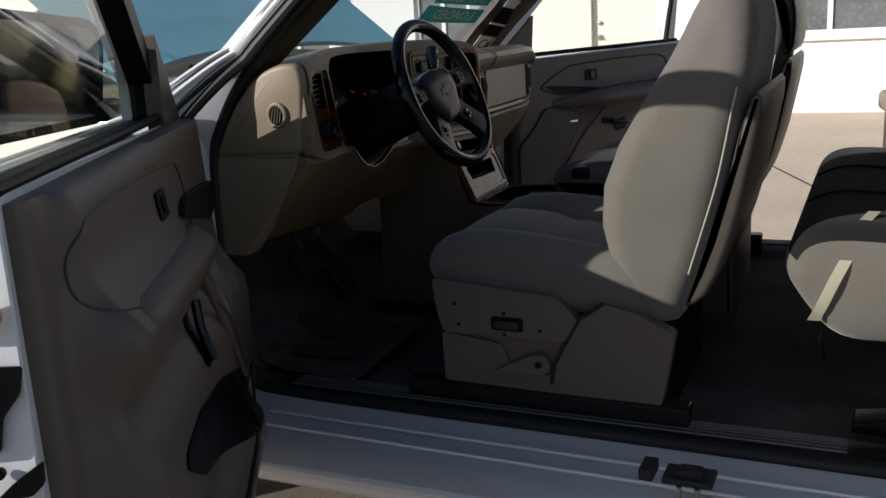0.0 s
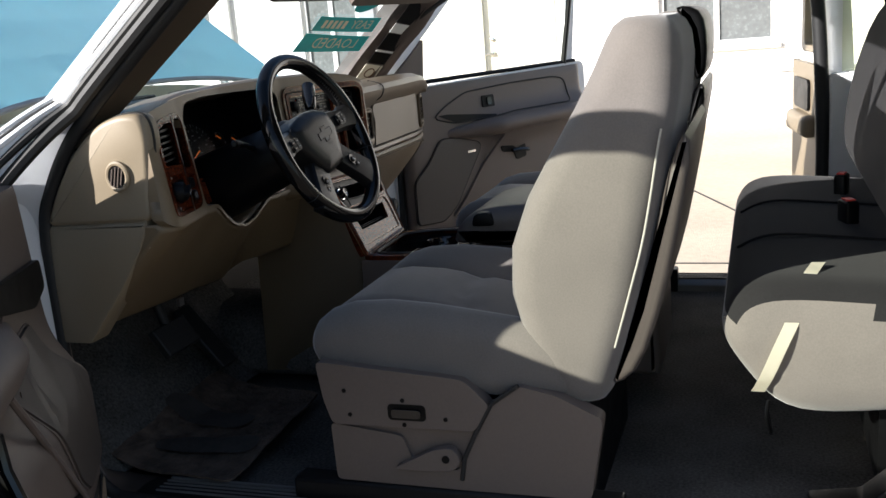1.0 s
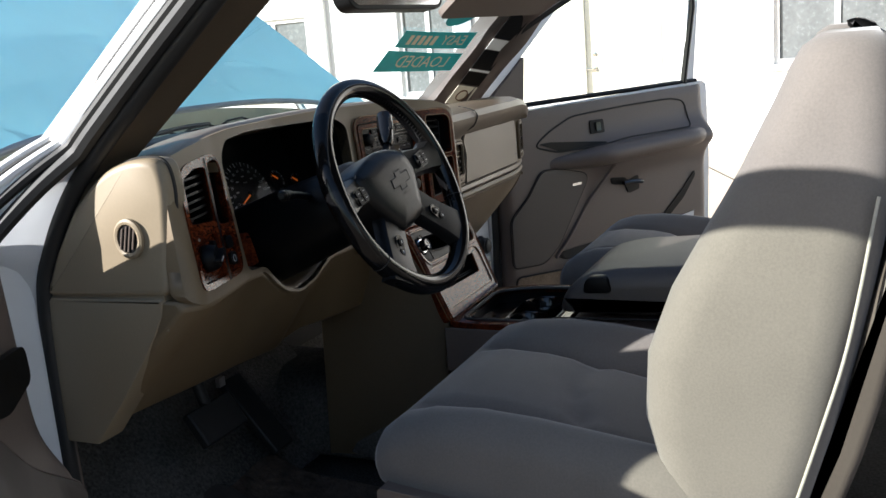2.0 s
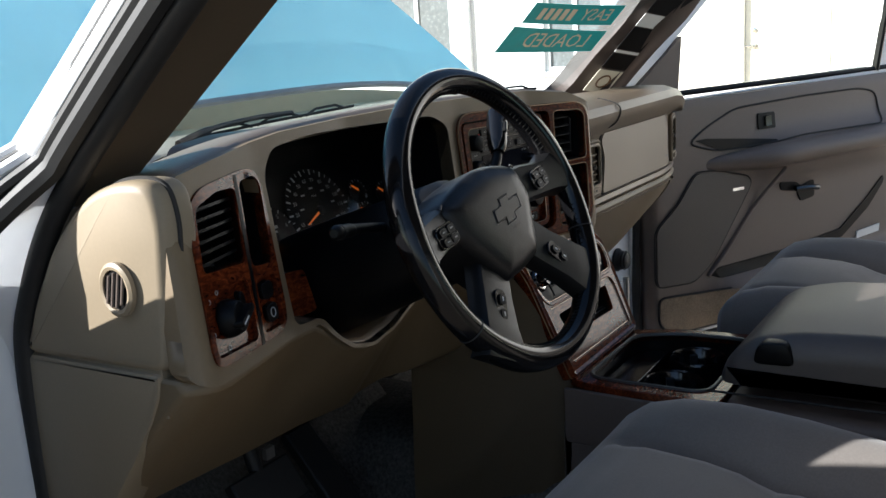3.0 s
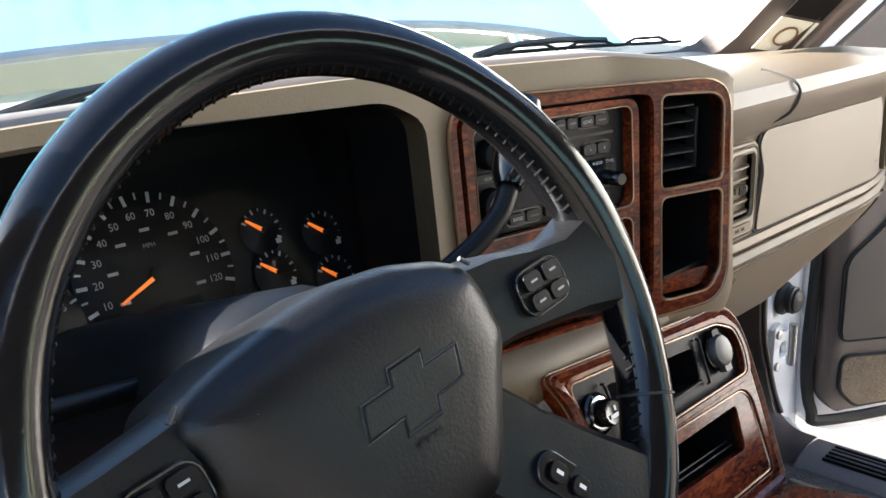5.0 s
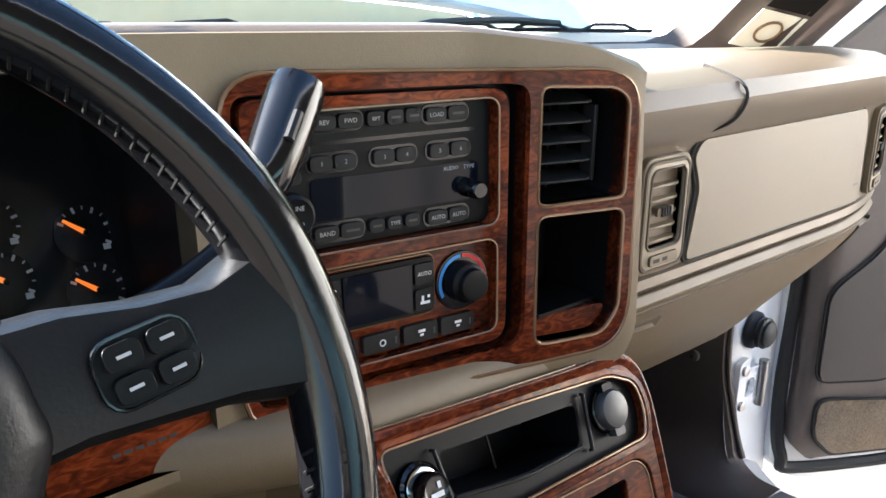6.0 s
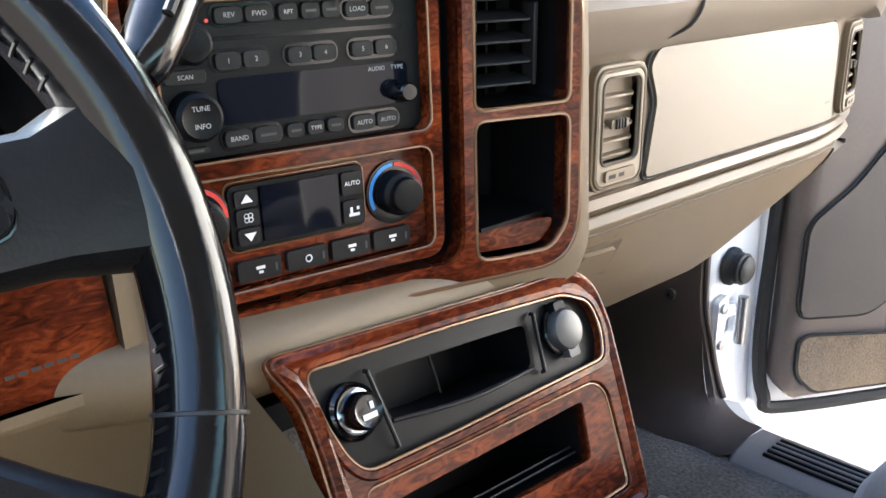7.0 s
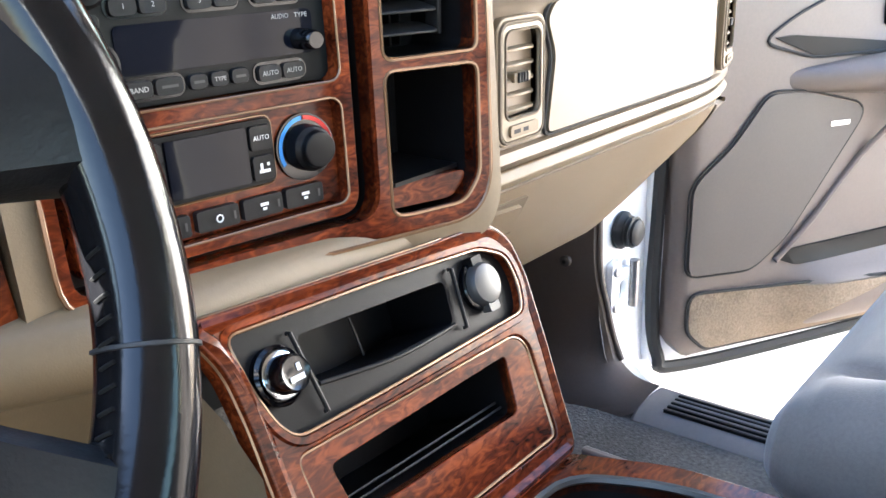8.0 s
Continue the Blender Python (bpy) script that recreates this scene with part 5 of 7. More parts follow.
stack_side("left_side", [[(-0.150, 0.170, 1.085), (-0.126, 0.139, 1.03), (-0.114, 0.118, 0.985), (-0.104, 0.076, 0.895), (-0.135, 0.080, 0.62)], [(-0.165, 0.200, 1.085), (-0.150, 0.165, 1.03), (-0.138, 0.145, 0.985), (-0.128, 0.110, 0.895), (-0.155, 0.120, 0.62)], [(-0.170, 0.34, 1.085), (-0.165, 0.34, 1.03), (-0.160, 0.34, 0.985), (-0.165, 0.34, 0.895), (-0.185, 0.34, 0.62)]], TAN)
stack_side("right_side", [[(0.140, 0.160, 1.08), (0.157, 0.139, 1.03), (0.157, 0.118, 0.985), (0.149, 0.078, 0.895), (0.150, 0.080, 0.62)], [(0.152, 0.190, 1.08), (0.163, 0.165, 1.03), (0.163, 0.145, 0.985), (0.160, 0.110, 0.895), (0.165, 0.120, 0.62)], [(0.156, 0.34, 1.08), (0.165, 0.34, 1.03), (0.165, 0.34, 0.985), (0.165, 0.34, 0.895), (0.170, 0.34, 0.62)]], TRIM)
ROLL = smooth_loop([(0.188, 1.102), (0.164, 1.098), (0.155, 1.089), (0.151, 1.074), (0.155, 1.058), (0.172, 1.048), (0.195, 1.052)], 2)
part("stack_roll", slab(ROLL, -0.290, 0.152, 0.006, lambda p: Vector((p.x, p.y + 0.010 - 0.03 * max(0, p.x) + 0.45 * max(0, -0.150 - p.x), p.z - 0.022 * (p.x + 0.02))), slices=12), TAN, console, "tan vinyl strip under the wood panel")

# -- floor console with cup holder and armrest --
floor_con = thing("floor_console", (0.03, -0.2, 0.60), "taupe floor console with cup holders and armrest", "console")
def con_top(y):
    return 0.893 - 0.02 * (y - 0.08)
OUT = round_poly([(-0.110, 0.085), (0.148, 0.085), (0.180, 0.0), (0.185, -0.15), (-0.130, -0.16), (-0.125, 0.02)], 0.02)
CUPS = round_poly([(-0.088, 0.058), (0.120, 0.062), (0.152, -0.01), (0.155, -0.13), (-0.098, -0.135), (-0.098, 0.02)], 0.03)
top_at = lambda u, v, w=0.0: Vector((u, v, con_top(v) + w))
part("wood_trim", plate(OUT, (CUPS,), 0.012, top_at, front=0.004), WOOD, floor_con, "burl wood cup holder surround", bevel=0.003)
rim_line(CUPS, top_at, 0.0035, GREY, floor_con, "edge", 0.004, "grey edge strip")
part("cup_well", dish(CUPS, 0.06, top_at), BLACK, floor_con, "black cup holder well")
for cx, cy in ((0.088, -0.060), (-0.030, -0.060)):
    part("cup_ring", lathe([(0.046, 0.0), (0.046, 0.045), (0.0435, 0.050), (0.040, 0.046), (0.038, 0.002)], lambda u, v, w: Vector((cx + u, cy + v, 0.837 + w)), 28), BLACK_GLOSS, floor_con, "glossy black cup holder ring")
    for k in range(3):
        a = radians(30 + 120 * k)
        part("cup_grip", boxed(-0.006, 0.006, -0.009, 0.0, 0.0, 0.03, m=pose(cx + 0.039 * math.cos(a), cy + 0.039 * math.sin(a), 0.846, 0, 0, math.degrees(a) - 90)), RUBBER, floor_con)
part("cup_step", plate(round_poly([(-0.090, 0.052), (0.118, 0.056), (0.140, 0.004), (-0.094, 0.0)], 0.012), (), 0.018, lambda u, v, w: Vector((u, v, con_top(v) - 0.022 + w))), BLACK_GLOSS, floor_con, "glossy black front tray", bevel=0.004)
part("light_strip", tube([(-0.105, 0.0825, 0.8985), (0.146, 0.0835, 0.8965)], 0.006, 8), TAN_PALE, floor_con, "pale trim strip")
for x in (-0.128, 0.177):
    part("console_wall", boxed(x - 0.003, x + 0.005, -0.155, 0.080, 0.80, 0.888), TRIM, floor_con, "taupe console side", bevel=0.002)
part("console_body", slab(round_poly([(0.088, 0.835), (0.10, 0.62), (-0.62, 0.62), (-0.62, 0.90), (-0.165, 0.905), (-0.155, 0.825), (0.05, 0.825)], 0.012), -0.130, 0.185, 0.02), TRIM, floor_con, "taupe console body")
LID = round_poly([(-0.150, 0.925), (-0.165, 0.968), (-0.20, 0.998), (-0.26, 1.012), (-0.56, 1.03), (-0.60, 1.0), (-0.60, 0.925)], 0.02)
part("armrest_lid", slab(LID, -0.135, 0.19, 0.035, seg=5), TAUPE, floor_con, "dark taupe padded armrest lid")
part("lid_latch", slab(round_poly([(-0.205, 0.970), (-0.212, 1.0), (-0.252, 1.004), (-0.262, 0.972)], 0.012), -0.139, -0.10, 0.004, seg=2), BLACK, floor_con, "black lid latch recess")
part("shadow_gap", tube([(-0.136, -0.150, 0.922), (-0.136, -0.60, 0.930)], 0.0018, 6), SEAM, floor_con)

# ---- steering wheel ----
wheel = thing("steering_wheel", (-0.444, 0.0, 1.23), "black leather steering wheel with four spokes", "steering wheel")
TILT, ROLL = radians(23.1), radians(9.8)
flat_u, flat_v = Vector((1, -0.038, 0)).normalized(), Vector((0, math.sin(TILT), math.cos(TILT)))
won = framed((-0.4335, 0.0030, 1.2225), math.cos(ROLL) * flat_u + math.sin(ROLL) * flat_v, -math.sin(ROLL) * flat_u + math.cos(ROLL) * flat_v)
R_RIM = 0.1687


def rim_r(a):
    """The rim is thicker where the thumbs rest."""
    d = math.degrees(a) % 360
    return 0.0148 + 0.0016 * sum(math.exp(-((min(abs(d - c), 360 - abs(d - c))) / 16) ** 2) for c in (18, 162, 310, 230))


rings = []
for k in range(96):
    a = 2 * math.pi * k / 96
    r = rim_r(a)
    rings.append([won((R_RIM + r * math.cos(b)) * math.cos(a), (R_RIM + r * math.cos(b)) * math.sin(a), r * 1.05 * math.sin(b)) for b in np.linspace(0, 2 * math.pi, 19)[:-1]])
bm = bmesh.new()
vs = [[bm.verts.new(q) for q in ring] for ring in rings]
for i in range(96):
    a, b = vs[i], vs[(i + 1) % 96]
    for j in range(18):
        bm.faces.new((a[j], a[(j + 1) % 18], b[(j + 1) % 18], b[j]))
rim = part("rim", bm, LEATHER, wheel, "worn black leather rim")
# stitches on the inner side, seams across
bm = bmesh.new()
for k in range(150):
    a = 2 * math.pi * k / 150
    d = math.degrees(a) % 360
    if not (12 < d < 168 or 200 < d < 230 or 240 < d < 300 or 315 < d < 345):
        continue
    r = rim_r(a) + 0.0003
    p = [won((R_RIM - r * math.cos(b)) * math.cos(a + s), (R_RIM - r * math.cos(b)) * math.sin(a + s), r * 1.05 * math.sin(b)) for b, s in ((0.10, -0.006), (0.28, 0.0), (0.46, 0.006))]
    tube(p, 0.0007, 5, bm=bm)
tagged(part("stitching", bm, THREAD, rim), "dark thread stitching", kind="stuff")
for d in (-27, 207):
    a = radians(d)
    r = rim_r(a) + 0.0002
    part("leather_seam", tube([won((R_RIM + r * math.cos(b)) * math.cos(a), (R_RIM + r * math.cos(b)) * math.sin(a), r * 1.05 * math.sin(b)) for b in np.linspace(0, 2 * math.pi, 17)[:-1]], 0.0009, 5, closed=True), RUBBER, rim)
# four spokes
def spoke(path, widths, thick, name="spoke", label="black spoke"):
    """A flat arm along points (u, v, w), with half-widths."""
    rr = []
    p = [Vector(q) for q in path]
    for i, q in enumerate(p):
        d = (p[min(i + 1, len(p) - 1)] - p[max(i - 1, 0)])
        d = Vector((d.x, d.y, 0)).normalized()
        n = Vector((-d.y, d.x, 0))
        h = widths[i]
        ring = []
        for s, t in ((-1, -0.5), (-0.95, 0.2), (-0.8, 0.5), (0, 0.62), (0.8, 0.5), (0.95, 0.2), (1, -0.5), (0, -0.6)):
            c = q + n * h * s
            ring.append(won(c.x, c.y, c.z + t * thick))
        rr.append(ring)
    return part(name, loft(bmesh.new(), rr), HUB_VINYL, wheel, label)


for s in (-1, 1):
    if s > 0:
        spoke([(0.060, 0.016, -0.014), (0.085, 0.0145, -0.011), (0.110, 0.009, -0.0085), (0.135, 0.005, -0.005), (0.164, 0.004, 0.0)], [0.026, 0.0245, 0.023, 0.0235, 0.033], 0.022)
    else:
        spoke([(-0.080, 0.027, -0.014), (-0.105, 0.026, -0.011), (-0.130, 0.024, -0.0085), (-0.150, 0.0225, -0.005), (-0.166, 0.0215, 0.0)], [0.0235, 0.022, 0.0225, 0.024, 0.033], 0.022)
    spoke([(s * 0.045 - 0.006, -0.038, -0.014), (s * 0.068 - 0.008, -0.066, -0.010), (s * 0.092 - 0.010, -0.094, -0.004), (s * 0.108 - 0.010, -0.116, 0.0), (s * 0.118 - 0.010, -0.128, 0.0)], [0.030, 0.030, 0.032, 0.036, 0.042], 0.020)
    pu, pv = s * 0.111 - 0.005, 0.0075 if s > 0 else 0.0175
    pod = part("button_pod", plate(round_rect(pu - 0.0178, pu + 0.0178, -0.0095, 0.0145, 0.008), (), 0.006, lambda u, v, w: won(u, v + pv, w + 0.0065)), BLACK, wheel, "black button pod", bevel=0.002)
    rim_line(round_rect(pu - 0.0178, pu + 0.0178, -0.0095, 0.0145, 0.008), lambda u, v, w: won(u, v + pv, w), 0.0008, BLACK_GLOSS, pod, w=0.0062)
    for k in range(2):
        for j in range(2):
            cu, cv = pu - 0.0078 + 0.0156 * k, -0.0030 + 0.0110 * j
            cap_b = part("button", plate(round_rect(cu - 0.0066, cu + 0.0066, cv - 0.0045, cv + 0.0045, 0.003), (), 0.003, lambda u, v, w: won(u, v + pv, w + 0.0094)), BLACK, pod, bevel=0.0008)
            rows_part("mark", [(cu - 0.0026, cu + 0.0026, cv - 0.0006, cv + 0.0006)], lambda u, v, w: won(u, v + pv, w + 0.0099), LEGEND, cap_b, 0.0)
    d = Vector((s * 0.045, -0.065)).normalized()
    n = Vector((-d.y, d.x))
    c = Vector((s * 0.0776 - 0.0112, -0.0795))
    low = part("button_pod", plate(round_rect(-0.021, 0.021, -0.0095, 0.0095, 0.009), (), 0.006, lambda u, v, w: won(c.x + d.x * u + n.x * v, c.y + d.y * u + n.y * v, w + 0.005)), BLACK_GLOSS, wheel, "small black button pod", bevel=0.002)
    for k in (-1, 1):
        part("button", plate(round_rect(k * 0.0085 - 0.006, k * 0.0085 + 0.006, -0.005, 0.005, 0.004), (), 0.002, lambda u, v, w: won(c.x + d.x * u + n.x * v, c.y + d.y * u + n.y * v, w + 0.0075)), BLACK, low, bevel=0.0006)
        rows_part("mark", [(k * 0.0085 - 0.0025, k * 0.0085 + 0.0025, -0.001, 0.001)], lambda u, v, w: won(c.x + d.x * u + n.x * v, c.y + d.y * u + n.y * v, w + 0.0079), WHITE_MARK, low, 0.0)

# airbag cover: a soft cushion with an arched top
HUB = round_poly([(-0.101, 0.040), (-0.094, 0.050), (-0.070, 0.056), (-0.034, 0.0615), (-0.005, 0.0628), (0.026, 0.0582), (0.056, 0.0481), (0.069, 0.040), (0.0735, 0.024), (0.0742, 0.000), (0.062, -0.018), (0.047, -0.042), (0.030, -0.064), (-0.012, -0.067), (-0.050, -0.066), (-0.067, -0.044), (-0.086, -0.014), (-0.096, 0.006)], 0.007, 4)
rr = []
for d, w in ((0.0, -0.050), (0.0, -0.006), (0.0015, -0.001), (0.005, 0.004), (0.012, 0.008), (0.024, 0.0105), (0.040, 0.012)):
    rr.append([won(u, v, w) for u, v in (shrunk(HUB, d) if d < 0.02 else [(u * (1 - d / 0.085), v * (1 - d / 0.085)) for u, v in HUB])])
hub = part("airbag_cover", loft(bmesh.new(), rr), HUB_VINYL, wheel, "soft black airbag cover")
# small grey tubes put a glint at each top end of the seam
for a, b in (((-0.1005, 0.0455), (-0.0945, 0.0500)), ((0.0655, 0.0435), (0.0700, 0.0390))):
    part("seam_glint", tube([won(*a, 0.0015), won(*b, 0.0015)], 0.0013, 8), GREY, hub, "grey mark painted as the glint at the seam's end")
EMBLEM = [(-0.031, -0.008), (-0.027, 0.006), (-0.010, 0.006), (-0.008, 0.013), (0.012, 0.013), (0.010, 0.006), (0.031, 0.006), (0.027, -0.008), (0.010, -0.008), (0.008, -0.015), (-0.012, -0.015), (-0.010, -0.008)]
part("emblem", plate(EMBLEM, (), 0.003, lambda u, v, w: won(u, v + 0.006, w + 0.0130)), HUB_VINYL, hub, "moulded plain emblem shape", bevel=0.0008)
part("emblem_groove", tube([won(u * 1.06, v * 1.1 + 0.006, 0.0118) for u, v in EMBLEM], 0.0009, 5, closed=True), RUBBER, hub)
rows_part("worn_print", [(-0.010 + 0.005 * k, -0.0065 + 0.005 * k, -0.0185, -0.0155) for k in range(4)], lambda u, v, w: won(u, v, w + 0.0128), CHARCOAL, hub)

# ---- seats ----
def soft_ring(x0, x1, a0, a1, r, dip=0.0, n=6, m=10):
    """A rounded rectangle in (x, a): the a1 side may dip in the middle. Equal counts for equal n and m."""
    r = min(r, (x1 - x0) * 0.49, (a1 - a0) * 0.49)
    xc, h = (x0 + x1) / 2, (x1 - x0) / 2
    out = []
    def corner(cx, ca, s):
        for k in range(n + 1):
            t = radians(s + 90 * k / n)
            out.append((cx + r * math.cos(t), ca + r * math.sin(t)))
    corner(x1 - r, a1 - r, 0)
    for k in range(1, m):
        out.append((x1 - r + (x0 - x1 + 2 * r) * k / m, a1))
    corner(x0 + r, a1 - r, 90)
    corner(x0 + r, a0 + r, 180)
    for k in range(1, m):
        out.append((x0 + r + (x1 - x0 - 2 * r) * k / m, a0))
    corner(x1 - r, a0 + r, 270)
    mid = (a0 + a1) / 2
    res = []
    for x, a in out:
        s = abs(x - xc) / h
        if dip and a > mid:
            t = max(0.0, 1 - (s / 0.80) ** 2)
            a = a - dip * min(1, t * 1.8) * (a - mid) / (a1 - mid)
        res.append((x, a))
    return res


def backrest(x0, x1):
    """Lofted up the back: stations of height, front and rear (in y), half-width share, bolster depth."""
    xc, h = (x0 + x1) / 2, (x1 - x0) / 2
    st = [(0.798, -0.530, -0.578, 0.86, 0.0), (0.802, -0.518, -0.590, 0.93, 0.0), (0.815, -0.506, -0.600, 0.97, 0.004), (0.84, -0.490, -0.612, 0.99, 0.01), (0.90, -0.459, -0.632, 1.0, 0.025), (0.98, -0.439, -0.655, 1.0, 0.035), (1.06, -0.444, -0.672, 1.0, 0.035),
          (1.14, -0.474, -0.689, 0.99, 0.030), (1.20, -0.508, -0.700, 0.97, 0.022), (1.245, -0.534, -0.709, 0.93, 0.014), (1.275, -0.550, -0.714, 0.86, 0.006), (1.30, -0.562, -0.717, 0.80, 0.0), (1.34, -0.582, -0.720, 0.76, 0.0), (1.38, -0.600, -0.716, 0.73, 0.0), (1.400, -0.612, -0.706, 0.69, 0.0), (1.412, -0.630, -0.690, 0.62, 0.0)]
    rings = []
    for z, yf, yb, k, dip in st:
        # ring in (x, -y): the front is towards +y
        rr = soft_ring(xc - h * k, xc + h * k, yb, yf, 0.055, dip)
        rings.append([Vector((x, y, z)) for x, y in rr])
    # finer stations
    fine = []
    for i in range(len(rings) - 1):
        for t in (0, 0.5):
            fine.append([a.lerp(b, t) for a, b in zip(rings[i], rings[i + 1])])
    fine.append(rings[-1])
    return loft(bmesh.new(), fine)


def seat_cushion(x0, x1):
    """Lofted from the front edge back: stations of y, top, bottom, width share, dip."""
    xc, h = (x0 + x1) / 2, (x1 - x0) / 2
    st = [(-0.066, 0.895, 0.868, 0.84, 0.0), (-0.069, 0.909, 0.857, 0.90, 0.0), (-0.080, 0.926, 0.846, 0.96, 0.002), (-0.105, 0.943, 0.836, 0.99, 0.006), (-0.15, 0.954, 0.826, 1.0, 0.012), (-0.22, 0.958, 0.815, 1.0, 0.020), (-0.30, 0.952, 0.805, 1.0, 0.028), (-0.40, 0.938, 0.800, 1.0, 0.034), (-0.48, 0.926, 0.800, 1.0, 0.036), (-0.53, 0.915, 0.80, 0.98, 0.036), (-0.545, 0.88, 0.81, 0.94, 0.02)]
    rings = []
    for y, top, low, k, dip in st:
        rr = soft_ring(xc - h * k, xc + h * k, low, top, 0.042, dip, m=34)
        rings.append([Vector((x, y, z)) for x, z in rr])
    fine = []
    for i in range(len(rings) - 1):
        for t in (0, 0.25, 0.5, 0.75):
            fine.append([a.lerp(b, t) for a, b in zip(rings[i], rings[i + 1])])
    fine.append(rings[-1])
    # sewn creases: bolsters at the sides, a middle pad with a groove across
    for ring in fine:
        for p in ring:
            u = (p.x - x0) / (x1 - x0)
            k = min(1, max(0, (-0.085 - p.y) / 0.07)) * min(1, max(0, (p.z - 0.885) / 0.03))
            pad = math.sin(math.pi * min(1, max(0, (u - 0.20) / 0.52)))
            across = -0.292 - 0.05 * max(0, 0.46 - u) / 0.26
            dz = -0.028 * math.exp(-((u - 0.20) / 0.026) ** 2) - 0.028 * math.exp(-((u - 0.72) / 0.026) ** 2) + 0.012 * pad
            dz -= 0.015 * math.exp(-((p.y - across) / 0.013) ** 2) * min(1, pad * 2.5)
            dz += 0.006 * math.exp(-((u - 0.10) / 0.06) ** 2) + 0.006 * math.exp(-((u - 0.85) / 0.07) ** 2)
            p.z += dz * k
    return loft(bmesh.new(), fine)


def bucket_seat(x0, x1, label):
    xc, half = (x0 + x1) / 2, (x1 - x0) / 2
    side = -1 if xc < 0 else 1
    xs = x0 if side < 0 else x1
    seat = thing("front_seat", (xc, -0.3, 0.60), label, "car seat", group="front seats")
    part("backrest", backrest(x0, x1), CLOTH, seat, "grey cloth backrest with built-in headrest", angle=80)
    # piping along the rear edge of the outer side, and across the front
    for s, xx in ((-1, x0), (1, x1)):
        line = [(xx + s * 0.0005 - s * d, y, z) for y, z, d in ((-.628, .90, .012), (-.654, .99, .010), (-.676, 1.07, .010), (-.690, 1.14, .013), (-.700, 1.20, .018), (-.708, 1.245, .028))]
        part("piping", tube(curve_pts([(x, y + 0.016, z) for x, y, z in line], 4), 0.0019, 8), CLOTH_PALE, seat, "pale cloth piping")
    shell = [(-.712, 1.24), (-.728, 1.22), (-.706, 1.10), (-.680, .98), (-.640, .86), (-.600, .825), (-.585, .84), (-.628, .93), (-.660, 1.05), (-.684, 1.16)]
    part("back_shell", slab(smooth_loop([(y - 0.010, z) for y, z in shell], 1), x0 + 0.03, x1 - 0.03, 0.012, slices=2), TAUPE if side < 0 else BLACK, seat, "plastic back shell")
    if side > 0:
        part("head_shell", slab(smooth_loop([(-0.706, 1.24), (-0.735, 1.25), (-0.742, 1.34), (-0.730, 1.405), (-0.690, 1.425), (-0.66, 1.418), (-0.70, 1.38), (-0.712, 1.31)], 1), xc - half * 0.78, xc + half * 0.78, 0.015), BLACK, seat, "black headrest back cover")
    part("cushion", seat_cushion(x0, x1 - 0.005), CLOTH, seat, "grey cloth cushion", angle=80)
    out = lambda u, v, w=0.0: Vector((xs + side * (0.010 + w), u, v))
    UPPER = round_poly([(-.090, .868), (-.098, .80), (-.112, .752), (-.375, .752), (-.405, .800), (-.36, .845)], 0.012, 3)
    LOWER = round_poly([(-.106, .752), (-.108, .643), (-.566, .637), (-.592, .785), (-.515, .822), (-.455, .836), (-.412, .806), (-.380, .748), (-.352, .700), (-.34, .676), (-.26, .682), (-.24, .735)], 0.010, 3)
    part("side_cover", plate(UPPER, (), 0.03, out, front=0.008), TRIM, seat, "taupe plastic side cover with switch", bevel=0.006, segments=3)
    part("side_shield", plate(LOWER, (), 0.035, out, front=0.003), TRIM, seat, "taupe plastic seat base side", bevel=0.006, segments=3)
    part("side_backing", plate(round_poly([(-.110, .80), (-.110, .645), (-.55, .645), (-.55, .80)], 0.01), (), 0.02, out, front=-0.004), TRIM, seat)
    part("riser", boxed(x0 + 0.03, x1 - 0.03, -0.56, -0.14, 0.556, 0.80), BLACK, seat, "black seat base")
    part("seat_rail", boxed(xs + side * -0.03, xs + side * 0.02, -0.62, -0.02, 0.556, 0.640), CHARCOAL, seat, "dark seat rail cover", bevel=0.006)
    for u, v in ((-.141, .816), (-.249, .803), (-.148, .772), (-.325, .772), (-.249, .758)):
        part("screw", lathe([(0.004, 0), (0.004, 0.0015), (0.002, 0.002)], lambda a, b, c: out(u + a, v + b, c + 0.0075), 10), BLACK, seat)
    sw = part("switch_well", plate(round_rect(-.290, -.220, .766, .796, 0.008), (), 0.004, out, front=0.009), BLACK, seat, "black seat switch well", bevel=0.002)
    part("switch", plate(round_rect(-.282, -.228, .772, .788, 0.006), (), 0.006, out, front=0.014), BLACK_GLOSS, sw, bevel=0.002)
    LEVER = round_poly([(-.222, .678), (-.265, .700), (-.300, .718), (-.335, .724), (-.350, .700), (-.335, .680), (-.27, .676)], 0.012, 3)
    part("lever", plate(LEVER, (), 0.016, out, front=0.016), TRIM, seat, "taupe recliner lever", bevel=0.004)
    part("bolt", lathe([(0.007, 0), (0.007, 0.002)], lambda a, b, c: out(-.322 + a, .702 + b, c + 0.016), 12), BLACK, seat)
    part("shadow_gap", tube([out(u, v, 0.005) for u, v in ((-.345, .660), (-.352, .70), (-.375, .748), (-.405, .802), (-.455, .838))], 0.004, 6), SEAM, seat)
    return seat


bucket_seat(-0.735, -0.215, "driver's seat in grey cloth with taupe base")
bucket_seat(0.235, 0.745, "passenger seat in grey cloth with taupe base").location.y += 0.03


